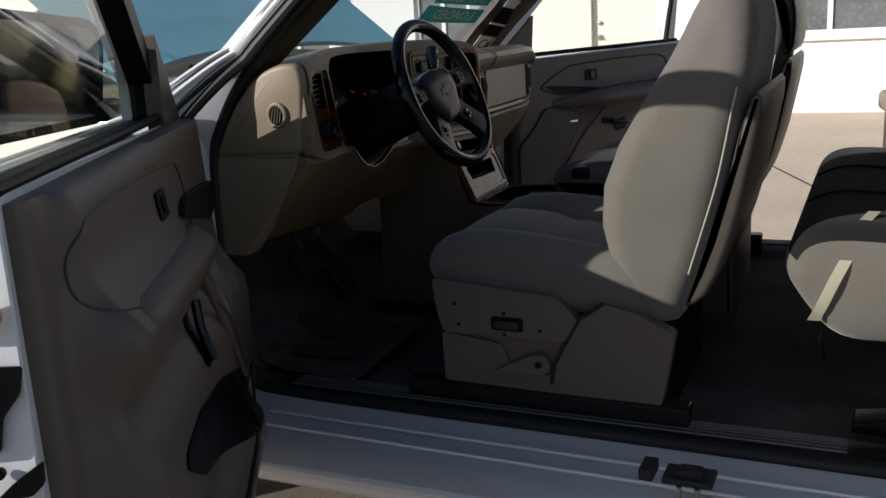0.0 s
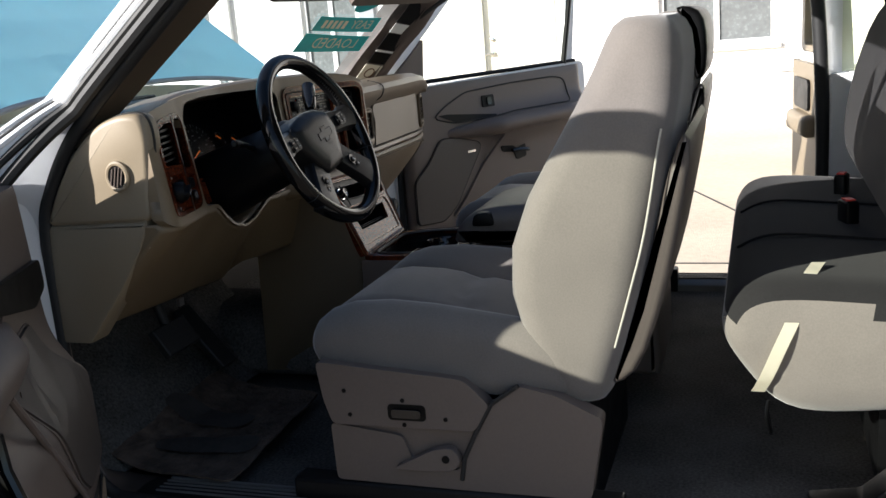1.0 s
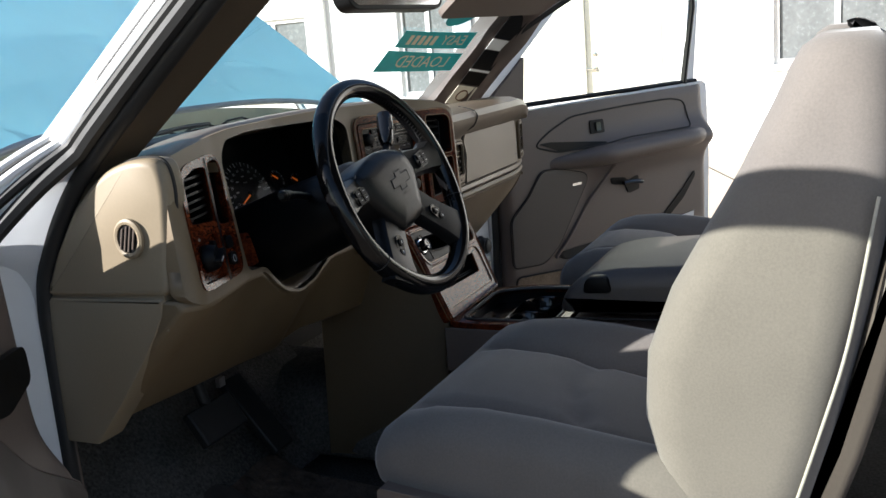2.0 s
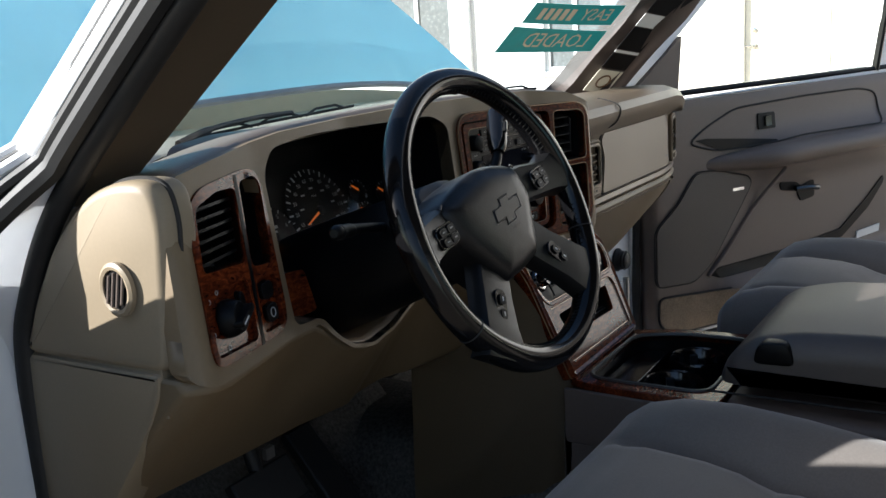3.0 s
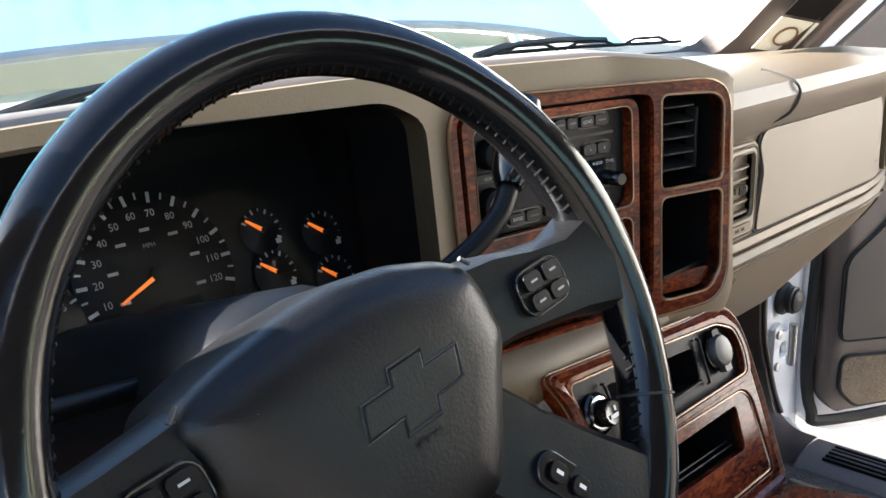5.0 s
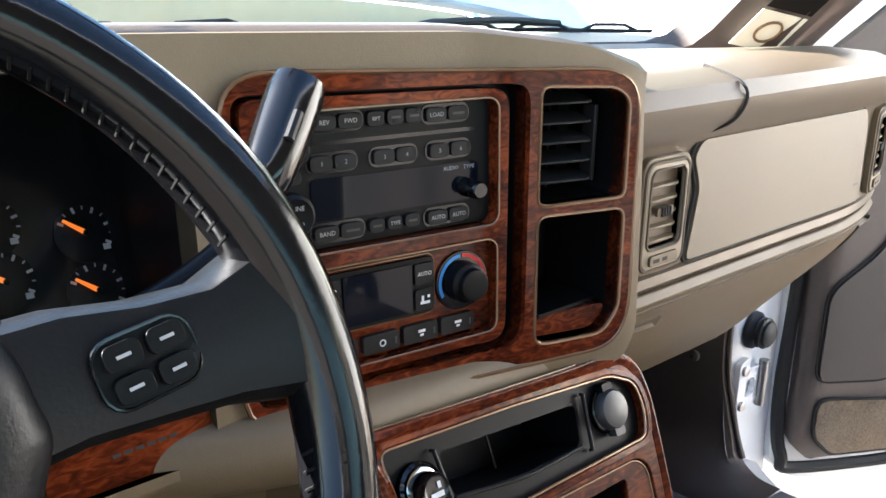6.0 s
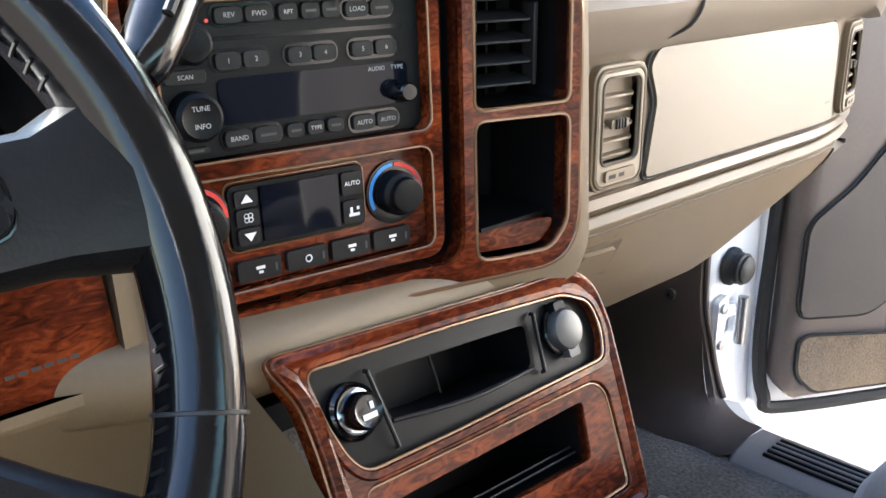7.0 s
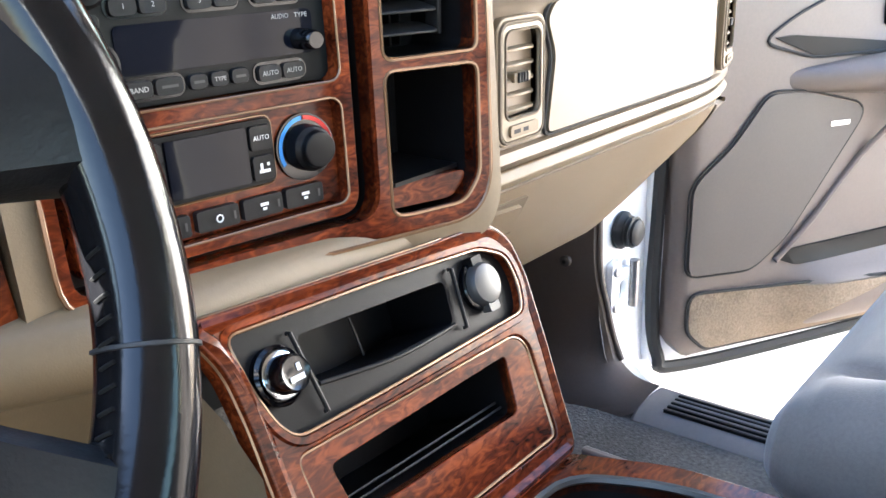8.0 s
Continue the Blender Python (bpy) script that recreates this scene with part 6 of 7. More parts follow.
def belt_buckle(p, turn, label):
    b = thing("belt_buckle", p, label, "seat belt", local=True, turn=turn)
    part("stalk", boxed(-0.012, 0.012, -0.004, 0.004, 0.0, 0.10), BLACK, b, bevel=0.003)
    body = part("body", slab(round_rect(-0.014, 0.014, 0.09, 0.155, 0.006), -0.022, 0.022, 0.006), BLACK, b, bevel=0.002)
    part("release", boxed(-0.014, 0.014, -0.009, 0.009, 0.148, 0.158), RED, body, bevel=0.001)
    return b


# rear bench, its cushion down
bench = thing("rear_bench", (-0.1, -1.2, 0.60), "grey cloth rear bench seat, its shaded faces coloured dark", "car seat")


# seat cloth darkened: the shade inside the cab is put into the colour
CLOTH_SHADED = material("shaded_seat_cloth", (0.016, 0.0155, 0.016), 0.95, grain=0.2, grain_size=0.003, bump=0.35, bump_size=0.0012, blotch=0.10, sheen=0.05, spec=0.12)


def rear_cushion(upper):
    """The cushion's upward faces, coloured dark for their shade, or its sides and underneath."""
    st = [(-0.640, 0.06), (-0.632, 0.03), (-0.615, 0.012), (-0.59, 0.003), (-0.56, 0.0), (-0.2, 0.0), (0.1, 0.0), (0.36, 0.0), (0.395, 0.003), (0.42, 0.012), (0.437, 0.03), (0.445, 0.06)]
    prof = smooth_loop([(-.775, .93), (-.80, .968), (-.86, .985), (-1.02, .975), (-1.30, .95), (-1.33, .88), (-1.15, .775), (-.95, .745), (-.86, .755), (-.80, .83), (-.768, .885)], 2)
    cy = sum(p[0] for p in prof) / len(prof)
    cz = sum(p[1] for p in prof) / len(prof)
    rings = []
    for x, d in st:
        kz, ky = 1 - d / 0.115, 1 - d / 0.27
        rings.append([Vector((x, cy + (y - cy) * ky, cz + (z - cz) * kz)) for y, z in prof])
    bm = loft(bmesh.new(), rings)
    bm.normal_update()
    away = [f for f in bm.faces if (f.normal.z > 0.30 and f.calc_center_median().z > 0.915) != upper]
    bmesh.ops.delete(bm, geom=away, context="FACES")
    return bm


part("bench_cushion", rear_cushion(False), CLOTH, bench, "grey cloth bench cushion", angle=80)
part("bench_top", rear_cushion(True), CLOTH_SHADED, bench, "bench top in cloth darkened for its shade", angle=80)
part("piping", tube(curve_pts([(-0.600, -.775, .915), (-0.622, -.83, .925), (-0.632, -.95, .915), (-0.628, -1.15, .905)], 6), 0.003, 8), CLOTH, bench, "sewn piping")
for x in (-0.30, 0.03):
    part("sewn_groove", tube(curve_pts([(x, -.79, .960), (x, -.86, .9855), (x, -1.02, .976), (x, -1.28, .955)], 5), 0.003, 6), CLOTH_SHADED, bench)
RBACK = smooth_loop([(-1.10, .95), (-1.04, 1.02), (-1.06, 1.20), (-1.13, 1.40), (-1.24, 1.43), (-1.36, 1.35), (-1.36, .95)], 2)
part("bench_back", slab(RBACK, -0.66, 0.66, 0.06, slices=6, seg=5), CLOTH_SHADED, bench, "bench back in cloth darkened for its shade", angle=80)
part("bench_frame", boxed(-0.55, 0.40, -1.30, -1.02, 0.60, 0.80), BLACK, bench, "black bench frame")
# off-white strip puts a streak of sunlight on the bench's end
part("band", ribbon([[Vector((x - 0.006, y + d, z)) for x, y, z in curve_pts([(-0.520, -0.925, 0.990), (-0.575, -0.905, 0.975), (-0.628, -0.885, 0.930), (-0.645, -0.862, 0.88), (-0.642, -0.842, 0.83), (-0.624, -0.828, 0.797)], 5)] for d in (-0.011, 0.011)], 0.003), CREAM, bench, "sun streak on the bench, built as an off-white strip")
part("release_strap", tube(curve_pts([(-0.605, -.845, .772), (-0.612, -.842, .745), (-0.600, -.850, .712), (-0.590, -.845, .745)], 5), 0.005, 8, flat=0.4), BLACK, bench, "black webbing release strap")
part("support_bracket", slab(round_poly([(-0.905, 0.606), (-0.905, 0.628), (-0.985, 0.640), (-1.065, 0.718), (-1.20, 0.735), (-1.20, 0.606)], 0.008), -0.700, -0.630, 0.006), BLACK, bench, "black bench support bracket")
belt_buckle((-0.15, -1.00, 0.865), 20, "black rear seat belt buckle with red button")
belt_buckle((0.16, -1.01, 0.865), -15, "black rear seat belt buckle with red button")


def seat_belt(path, label):
    """A flat black belt hanging along points."""
    b = thing("seat_belt", path[-1], label, "seat belt")
    line = curve_pts(path, 6)
    part("webbing", ribbon([[p + Vector((0.0, d, 0)) for p in line] for d in (-0.023, 0.023)], 0.002), BLACK, b, "black belt webbing")
    part("guide", boxed(path[0][0] - 0.02, path[0][0] + 0.02, path[0][1] - 0.035, path[0][1] + 0.035, path[0][2] - 0.02, path[0][2] + 0.03), BLACK, b, "black belt guide", bevel=0.006)


seat_belt([(0.80, -1.17, 1.60), (0.74, -1.18, 1.35), (0.70, -1.20, 1.10), (0.66, -1.21, 0.985)], "black rear seat belt hanging beside the bench")
part("rear_seal", tube(curve_pts([(0.815, -0.985, 0.64), (0.812, -1.005, 0.90), (0.808, -1.0, 1.2), (0.80, -0.98, 1.5), (0.79, -0.955, 1.68)], 5), 0.020, 10), RUBBER, truck, "thick black rear door seal")

# ---- open doors ----
def door_map(s):
    """Along the door, up, and out of the inner side."""
    return lambda u, v, w=0.0: Vector((u, s * w, v))


def front_door(name, hinge, turn, s, label, lamp=False):
    """A front door in its own metres: x runs from the hinge to the latch, the inner side faces s * y."""
    d = thing(name, hinge, label, "car door", turn=turn, local=True)
    at = door_map(s)
    low, belt, end = 0.575, 1.214 if lamp else 1.222, 0.985 if lamp else 1.005
    hem = 0.012 if s > 0 else 0.055
    SHELL = round_poly([(-0.02, 0.56), (-0.03, 0.90), (-0.005, belt), (end + hem, belt + 0.025), (end + hem + 0.008, 0.95), (end + hem - 0.01, 0.62), (end + 0.0, 0.54), (0.05, 0.525)], 0.04)
    shell = part("shell", plate(SHELL, (), 0.085, at, front=-0.012), PAINT, d, "white painted door shell", bevel=0.012, segments=3)
    SKIN = round_poly([(-0.01, 0.50), (-0.03, 0.90), (-0.01, belt + 0.01), (end + hem + 0.01, belt + 0.03), (end + hem + 0.016, 0.95), (end + hem, 0.56), (end + 0.0, 0.49)], 0.04)
    part("outer_skin", plate(SKIN, (), 0.02, at, front=-0.10), PAINT, d, "white door skin", bevel=0.008)
    # inner trim: sculpted sheet over a grid
    def trim_w(u, v):
        w = 0.018 + 0.012 * math.sin(math.pi * min(1, max(0, (v - low) / (belt - low))))
        arm = math.exp(-((v - (1.02 + 0.03 * u)) / 0.050) ** 2) * (1 / (1 + math.exp(-(u - 0.40) / 0.03)))
        w += 0.055 * arm
        # map pocket bulges at the bottom
        pocket = math.exp(-((v - 0.66) / 0.055) ** 4) * (1 / (1 + math.exp(-(u - 0.24) / 0.02)))
        w += 0.050 * pocket
        edge = min(u + 0.005, end - u, v - low, belt + 0.02 - v)
        if s > 0:
            w += 0.050 / (1 + math.exp((v - 0.93) / 0.02))
            w = 0.012 + (w + 0.016 - 0.012) * min(1, max(0, (end - 0.045 - u) / 0.035))
        return w * min(1, max(0.0, edge / 0.025)) ** 0.5
    bm = bmesh.new()
    nu, nv = 60, 44
    grid = []
    for j in range(nv + 1):
        v0 = j / nv
        row = []
        for i in range(nu + 1):
            u = (end) * i / nu
            top = belt + 0.012 * i / nu
            bot = low + 0.05 * max(0, 1 - u / 0.06) ** 2 + 0.03 * max(0, (u - 0.88) / 0.1) ** 2
            v = bot + (top - bot) * v0
            row.append(bm.verts.new(at(u, v, trim_w(u, v))))
        grid.append(row)
    for j in range(nv):
        for i in range(nu):
            bm.faces.new((grid[j][i], grid[j][i + 1], grid[j + 1][i + 1], grid[j + 1][i]))
    rimv = [grid[0][i] for i in range(nu + 1)] + [grid[j][nu] for j in range(1, nv + 1)] + [grid[nv][i] for i in range(nu - 1, -1, -1)] + [grid[j][0] for j in range(nv - 1, 0, -1)]
    back = [bm.verts.new(at(q.co.x, q.co.z, -0.012)) for q in rimv]
    for i in range(len(rimv)):
        bm.faces.new((rimv[i - 1], rimv[i], back[i], back[i - 1]))
    trim = part("trim_panel", bm, TRIM, d, "taupe moulded door trim", angle=60)
    over = lambda k: (lambda u, v, w=0.0: at(u, v, trim_w(u, v) + k + w))
    # upper insert, with its seam
    INSERT = round_poly([(0.134, 1.102), (0.20, 1.140), (0.306, 1.180), (0.55, 1.190), (0.80, 1.192), (0.872, 1.176), (0.876, 1.087), (0.541, 1.086), (0.42, 1.076), (0.24, 1.072)], 0.03)
    if not lamp:
        INSERT = round_poly([(0.326, 1.178), (0.56, 1.194), (0.767, 1.199), (0.905, 1.194), (0.950, 1.165), (0.945, 1.095), (0.80, 1.062), (0.62, 1.030), (0.40, 1.030), (0.26, 1.070)], 0.03)
    part("insert_seam", tube([over(0.001)(u, v) for u, v in INSERT], 0.0028 if lamp else 0.0018, 6, closed=True), SEAM if lamp else TAUPE, trim)
    # flat black sheet stands in for the shade inside the grip slot
    lamp and part("slot_shade", plate(round_poly([(0.159, 1.108), (0.20, 1.110), (0.445, 1.084), (0.42, 1.066), (0.24, 1.076)], 0.008), (), 0.004, over(0.003), step=0.03), BLACK, trim, "black sheet painted as the grip slot's shade")
    lock = 0.418 if lamp else 0.500
    part("lock_switch", plate(round_rect(lock - 0.032, lock + 0.032, 1.114, 1.158, 0.006), (), 0.006, over(0.004)), BLACK, trim, "black lock switch", bevel=0.002)
    part("lock_rocker", plate(round_rect(lock - 0.008, lock + 0.014, 1.122, 1.150, 0.004), (), 0.006, over(0.009)), BLACK_GLOSS, trim, bevel=0.002)
    # armrest pad
    ARM = [(0.012, 0.035), (0.05, 0.038), (0.075, 0.020), (0.075, -0.010), (0.045, -0.032), (0.0, -0.035)]
    rr = []
    for k in range(21):
        t = k / 20
        u = 0.17 + (0.76 if s < 0 else 0.745) * t
        g = min(1, 0.08 + 1.3 * max(0, (u - 0.17) / 0.33)) * (1 if t < 0.93 else 1 - 5 * (t - 0.93))
        rr.append([at(u, 1.040 + 0.02 * (u - 0.46) + b * (0.4 + 0.6 * g) * (1 + 1.6 * t if b < 0 and not lamp else 1), 0.010 + a * g * 1.25) for a, b in smooth_loop(ARM, 1)])
    part("armrest", loft(bmesh.new(), rr), TRIM, d, "padded taupe armrest")
    if not lamp:
        part("window_switches", plate(round_poly([(0.03, 1.050), (0.03, 1.098), (0.33, 1.118), (0.40, 1.096), (0.12, 1.036)], 0.015), (), 0.010, over(0.012), step=0.03), BLACK, trim, "black window switch plate", bevel=0.003)
        part("sail_panel", plate(round_poly([(-0.020, 1.222), (0.090, 1.345), (0.140, 1.395), (0.150, 1.215)], 0.008), (), 0.03, at, front=-0.006), TRIM, d, "taupe mirror sail panel", bevel=0.004)
    PULL = round_poly([(0.461, 0.960), (0.530, 0.952), (0.548, 0.938), (0.600, 0.952), (0.606, 0.902), (0.550, 0.893), (0.535, 0.925), (0.470, 0.935)], 0.010)
    if not lamp:
        PULL = round_poly([(0.512, 0.990), (0.540, 0.990), (0.546, 0.950), (0.562, 0.905), (0.556, 0.880), (0.535, 0.882), (0.522, 0.920), (0.520, 0.955)], 0.010)
    part("handle_cup", plate(PULL, (), 0.004, over(0.004), step=0.03), BLACK, trim, "black door handle cup")
    part("door_handle", tube([over(k)(u, v) for u, v, k in (((0.515, 0.935, 0.014), (0.56, 0.935, 0.020), (0.605, 0.928, 0.016)) if lamp else ((0.526, 0.985, 0.012), (0.532, 0.940, 0.018), (0.546, 0.890, 0.012)))], 0.008, 8), BLACK_GLOSS, trim, "black inside door handle")
    # speaker grille
    SPK = round_poly([(0.020, 0.735), (0.018, 0.890), (0.09, 0.945), (0.155, 1.022), (0.23, 1.018), (0.345, 0.990), (0.352, 0.968), (0.285, 0.875), (0.215, 0.775), (0.15, 0.728)], 0.022)
    spk = part("speaker_grille", plate(SPK, (), 0.008, over(0.006), step=0.03), TAUPE, d, "grey taupe speaker grille", bevel=0.004)
    part("grille_seam", tube([over(0.002)(u, v) for u, v in shrunk(SPK, -0.004)], 0.0018, 6, closed=True), SEAM if lamp else TRIM, d)
    rows_part("grille_mark", [(0.285, 0.325, 0.958, 0.966)], over(0.0068), CHROME, spk, 0.0)
    # diagonal ridge and pocket
    part("ridge", tube(curve_pts([over(0.003)(0.455, 1.005), over(0.004)(0.36, 0.90), over(0.004)(0.27, 0.80), over(0.004)(0.20, 0.735)], 5), 0.0055, 8), TRIM, d, "moulded diagonal ridge")
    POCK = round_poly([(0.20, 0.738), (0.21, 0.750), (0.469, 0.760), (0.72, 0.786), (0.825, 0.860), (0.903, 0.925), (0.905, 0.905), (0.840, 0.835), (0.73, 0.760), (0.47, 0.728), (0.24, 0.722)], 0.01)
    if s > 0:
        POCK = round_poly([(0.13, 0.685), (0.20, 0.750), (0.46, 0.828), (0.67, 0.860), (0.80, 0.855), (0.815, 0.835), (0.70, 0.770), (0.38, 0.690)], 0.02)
    # no opening is cut: a black sheet gives the pocket its shade
    part("pocket_shade", plate(POCK, (), 0.004, over(0.004), step=0.03), BLACK, d, "black sheet painted as the map pocket's shade")
    CARP = round_poly([(0.030, 0.698), (0.45, 0.686), (0.80, 0.676), (0.80, 0.600), (0.45, 0.588), (0.075, 0.592), (0.032, 0.632)], 0.018)
    part("carpet_patch", plate(CARP, (), 0.006, over(0.006), step=0.03), CARPET_TAN, d, "tan carpet kick strip")
    part("carpet_seam", tube([over(0.003)(u, v) for u, v in shrunk(CARP, -0.003)], 0.003, 6, closed=True), SEAM, d)
    part("lower_seal", tube(curve_pts([at(-0.012, 0.95, -0.012), at(-0.016, 0.70, -0.012), at(0.0, 0.585, -0.012), at(0.06, 0.552, -0.012), at(0.5, 0.556, -0.012), at(0.95, 0.57, -0.012)], 6), 0.012, 8), RUBBER, d, "black lower door seal")
    # window frame and glass
    if lamp:
        FR_O = [(-0.09, 1.232), (0.047, 1.343), (0.158, 1.421), (0.272, 1.516), (0.43, 1.64), (0.60, 1.725), (0.75, 1.745), (0.96, 1.735), (end + 0.05, 1.70), (end - 0.01, belt + 0.025)]
        FR_I = [(-0.050, 1.229), (0.087, 1.333), (0.304, 1.516), (0.46, 1.62), (0.62, 1.690), (0.75, 1.705), (0.95, 1.695), (0.975, 1.66), (end - 0.067, belt + 0.025)]
        part("window_frame", plate(round_poly(FR_O, 0.01), (round_poly(FR_I, 0.01),), 0.03, at, front=-0.02), PAINT, d, "white window frame", bevel=0.004)
        part("sail_panel", plate(round_poly([(-0.048, 1.222), (0.088, 1.330), (0.150, 1.382), (0.134, 1.21)], 0.006), (), 0.03, at, front=-0.012), TRIM, d, "taupe mirror sail panel", bevel=0.004)
        part("rear_channel", tube([at(end - 0.072, belt + 0.02, -0.016), at(end - 0.012, 1.50, -0.016), at(end - 0.02, 1.68, -0.016)], 0.011, 8), BLACK, d, "black window channel")
    FR_O = FR_O if lamp else [(-0.005, belt + 0.01), (0.12, 1.345), (0.30, 1.53), (0.46, 1.66), (0.60, 1.725), (0.75, 1.745), (0.96, 1.735), (end + 0.02, 1.70), (end + 0.055, belt + 0.025)]
    FR_I = FR_I if lamp else [(0.135, belt + 0.018), (0.140, 1.30), (0.33, 1.49), (0.49, 1.61), (0.62, 1.672), (0.75, 1.686), (0.93, 1.678), (0.955, 1.655), (end - 0.03, belt + 0.025)]
    if not lamp:
        part("window_frame", plate(round_poly(FR_O, 0.02), (round_poly(FR_I, 0.015),), 0.045, at, front=-0.02), BLACK, d, "black window frame", bevel=0.006)
        part("frame_skin", plate(round_poly([(u, v + 0.004) for u, v in FR_O], 0.02), (round_poly(shrunk(FR_I, -0.012), 0.015),), 0.02, at, front=-0.066), PAINT, d, "white window frame", bevel=0.004)
    part("side_glass", plate(round_poly(shrunk(FR_I, -0.006), 0.012), (), 0.0, at, front=-0.045), SIDE_GLASS, d, "tinted side window")
    part("belt_strip", tube([at(0.10, belt + 0.018, -0.018), at(end, belt + 0.026, -0.018)], 0.008, 8), BLACK, d, "black window belt seal")
    # latch end: white metal with black openings
    endat = lambda u, v, w=0.0: Vector((end + hem + 0.003 + w, s * (-0.055 + u), v))
    if s > 0:
        part("latch_hole", plate(round_poly([(-0.030, 0.976), (0.010, 0.976), (0.018, 1.015), (0.039, 1.040), (0.046, 1.070), (0.010, 1.072), (-0.030, 1.060)], 0.006), (), 0.004, endat, front=0.012), BLACK, d, "black latch opening")
        part("plug", lathe([(0.0065, 0), (0.0065, 0.006), (0.004, 0.007)], lambda a, b, c: endat(0.005 + a, 0.954 + b, 0.008 + c), 16), BLACK, d, "round black plug")
        part("wedge", plate(round_poly([(-0.005, 0.922), (0.017, 0.941), (0.051, 0.964), (0.049, 0.938), (0.035, 0.925)], 0.004), (), 0.004, endat, front=0.012), BLACK, d, "black latch wedge")
        STICK = round_poly([(-0.012, 1.105), (-0.016, 1.142), (0.010, 1.150), (0.032, 1.143), (0.036, 1.122), (0.022, 1.104)], 0.005)
        tag = part("inspection_sticker", plate(STICK, (), 0.001, endat, front=0.0105), CREAM, d, "white sticker with a red rim", smooth=False)
        part("sticker_dot", plate(circle(0.010, 1.126, 0.010, 20), (), 0.0006, endat, front=0.0112), TEAL, tag)
        part("sticker_spot", plate(circle(0.010, 1.126, 0.005, 16), (), 0.0004, endat, front=0.0118), RED, tag)
        part("sticker_rim", tube([endat(u, v, 0.0112) for u, v in shrunk(STICK, 0.002)], 0.0008, 5, closed=True), RED, tag)
    else:
        part("reflector", plate([(0.793, 0.744), (0.797, 0.766), (0.895, 0.776), (0.893, 0.753)], (), 0.004, over(0.005), step=0.03), WHITE_MARK, d, "pale reflector strip")
    return d


DRIVER_OPEN, PASS_OPEN = 60, 61
front_door("driver_door", (-0.920, 0.372, 0), -90 - DRIVER_OPEN, 1, "open white driver's door with taupe trim panel")
front_door("passenger_door", (0.955, 0.365, 0), -90 + PASS_OPEN, -1, "open white passenger door with taupe trim panel", lamp=True)

# outside mirror on the driver's door
mirror = thing("side_mirror", (-0.920, 0.372, 0), "folded black outside mirror on the driver's door", "mirror", turn=-90 - DRIVER_OPEN, local=True)
# head made wide enough to keep the sun off the driver's cushion
HEAD = round_poly([(0.160, 1.238), (0.165, 1.385), (0.205, 1.425), (0.50, 1.45), (0.53, 1.43), (0.53, 1.255), (0.50, 1.235)], 0.02)
def mirror_head(u, v, w):
    """The head turns in towards the cab and leans down a little, so that the camera sees the dash end in it."""
    ca, sa = math.cos(radians(-20)), math.sin(radians(-20))
    return Vector((0.345 + (u - 0.345) * ca - (w + 0.12) * sa, -0.12 + (u - 0.345) * sa + (w + 0.12) * ca + 0.17 * (v - 1.34), v))


part("housing", plate(HEAD, (), 0.085, mirror_head, front=-0.165), BLACK, mirror, "black mirror housing", bevel=0.015, segments=3)
part("mirror_glass", plate(shrunk(HEAD, 0.016), (), 0.002, mirror_head, front=-0.1635), CHROME, mirror, "silvered mirror glass", smooth=False)
part("arm", loft(bmesh.new(), [[Vector((u, -0.10, 1.24)), Vector((u, -0.10, 1.275)), Vector((u + 0.02, -0.20, 1.285)), Vector((u + 0.02, -0.22, 1.24))] for u in (0.05, 0.17)]), BLACK, mirror, "black mirror arm", bevel=0.008)

# passenger rear door, swung wide open
rear = thing("rear_door", (0.97, -1.03, 0), "open white rear door with beige inner trim", "car door", turn=8, local=True)
RP = round_poly([(0.0, 0.58), (0.0, 1.24), (0.50, 1.24), (0.53, 0.62)], 0.03)
rp = lambda u, v, w=0.0: Vector((u, w, v))
part("shell", plate(RP, (), 0.07, rp, front=0.0), PAINT, rear, "white door shell", bevel=0.01)
part("trim_panel", plate(shrunk(RP, 0.03), (), 0.02, rp, front=0.022), TAN_PALE, rear, "beige rear door trim", bevel=0.01)
part("armrest", slab(round_rect(0.0, 0.06, 0.98, 1.05, 0.02), 0.10, 0.40, 0.02), TAN_PALE, rear, "beige armrest")
part("handle_cup", plate(round_rect(0.16, 0.40, 1.06, 1.16, 0.02), (), 0.01, rp, front=0.032), BLACK, rear, "black handle recess", bevel=0.004)
part("window_frame", plate(round_poly([(0.0, 1.24), (0.02, 1.70), (0.46, 1.72), (0.50, 1.24)], 0.03), (round_poly([(0.05, 1.26), (0.07, 1.65), (0.42, 1.67), (0.45, 1.26)], 0.03),), 0.04, rp, front=-0.01), TAN_PALE, rear, "beige window frame", bevel=0.006)
part("side_glass", plate(round_poly([(0.05, 1.26), (0.07, 1.65), (0.42, 1.67), (0.45, 1.26)], 0.03), (), 0.0, rp, front=-0.03), SIDE_GLASS, rear, "tinted window")

# ---- floor things ----
def mat_wave(p):
    return p + Vector((0, 0, 0.012 * noise.noise(p * 9) + 0.5 * max(0, p.y - 0.36)))


floor_mat = thing("floor_mat", (-0.48, 0.3, 0.60), "creased brown paper floor mat with dark footprints", "floor mat")
bm = plate(round_poly([(-0.735, 0.13), (-0.70, 0.46), (-0.55, 0.60), (-0.25, 0.60), (-0.29, 0.15)], 0.02), (), 0.004, lambda u, v, w: Vector((u, v, 0.612 + w)))
bmesh.ops.subdivide_edges(bm, edges=bm.edges[:], cuts=5, use_grid_fill=True)
for q in bm.verts:
    q.co = mat_wave(q.co)
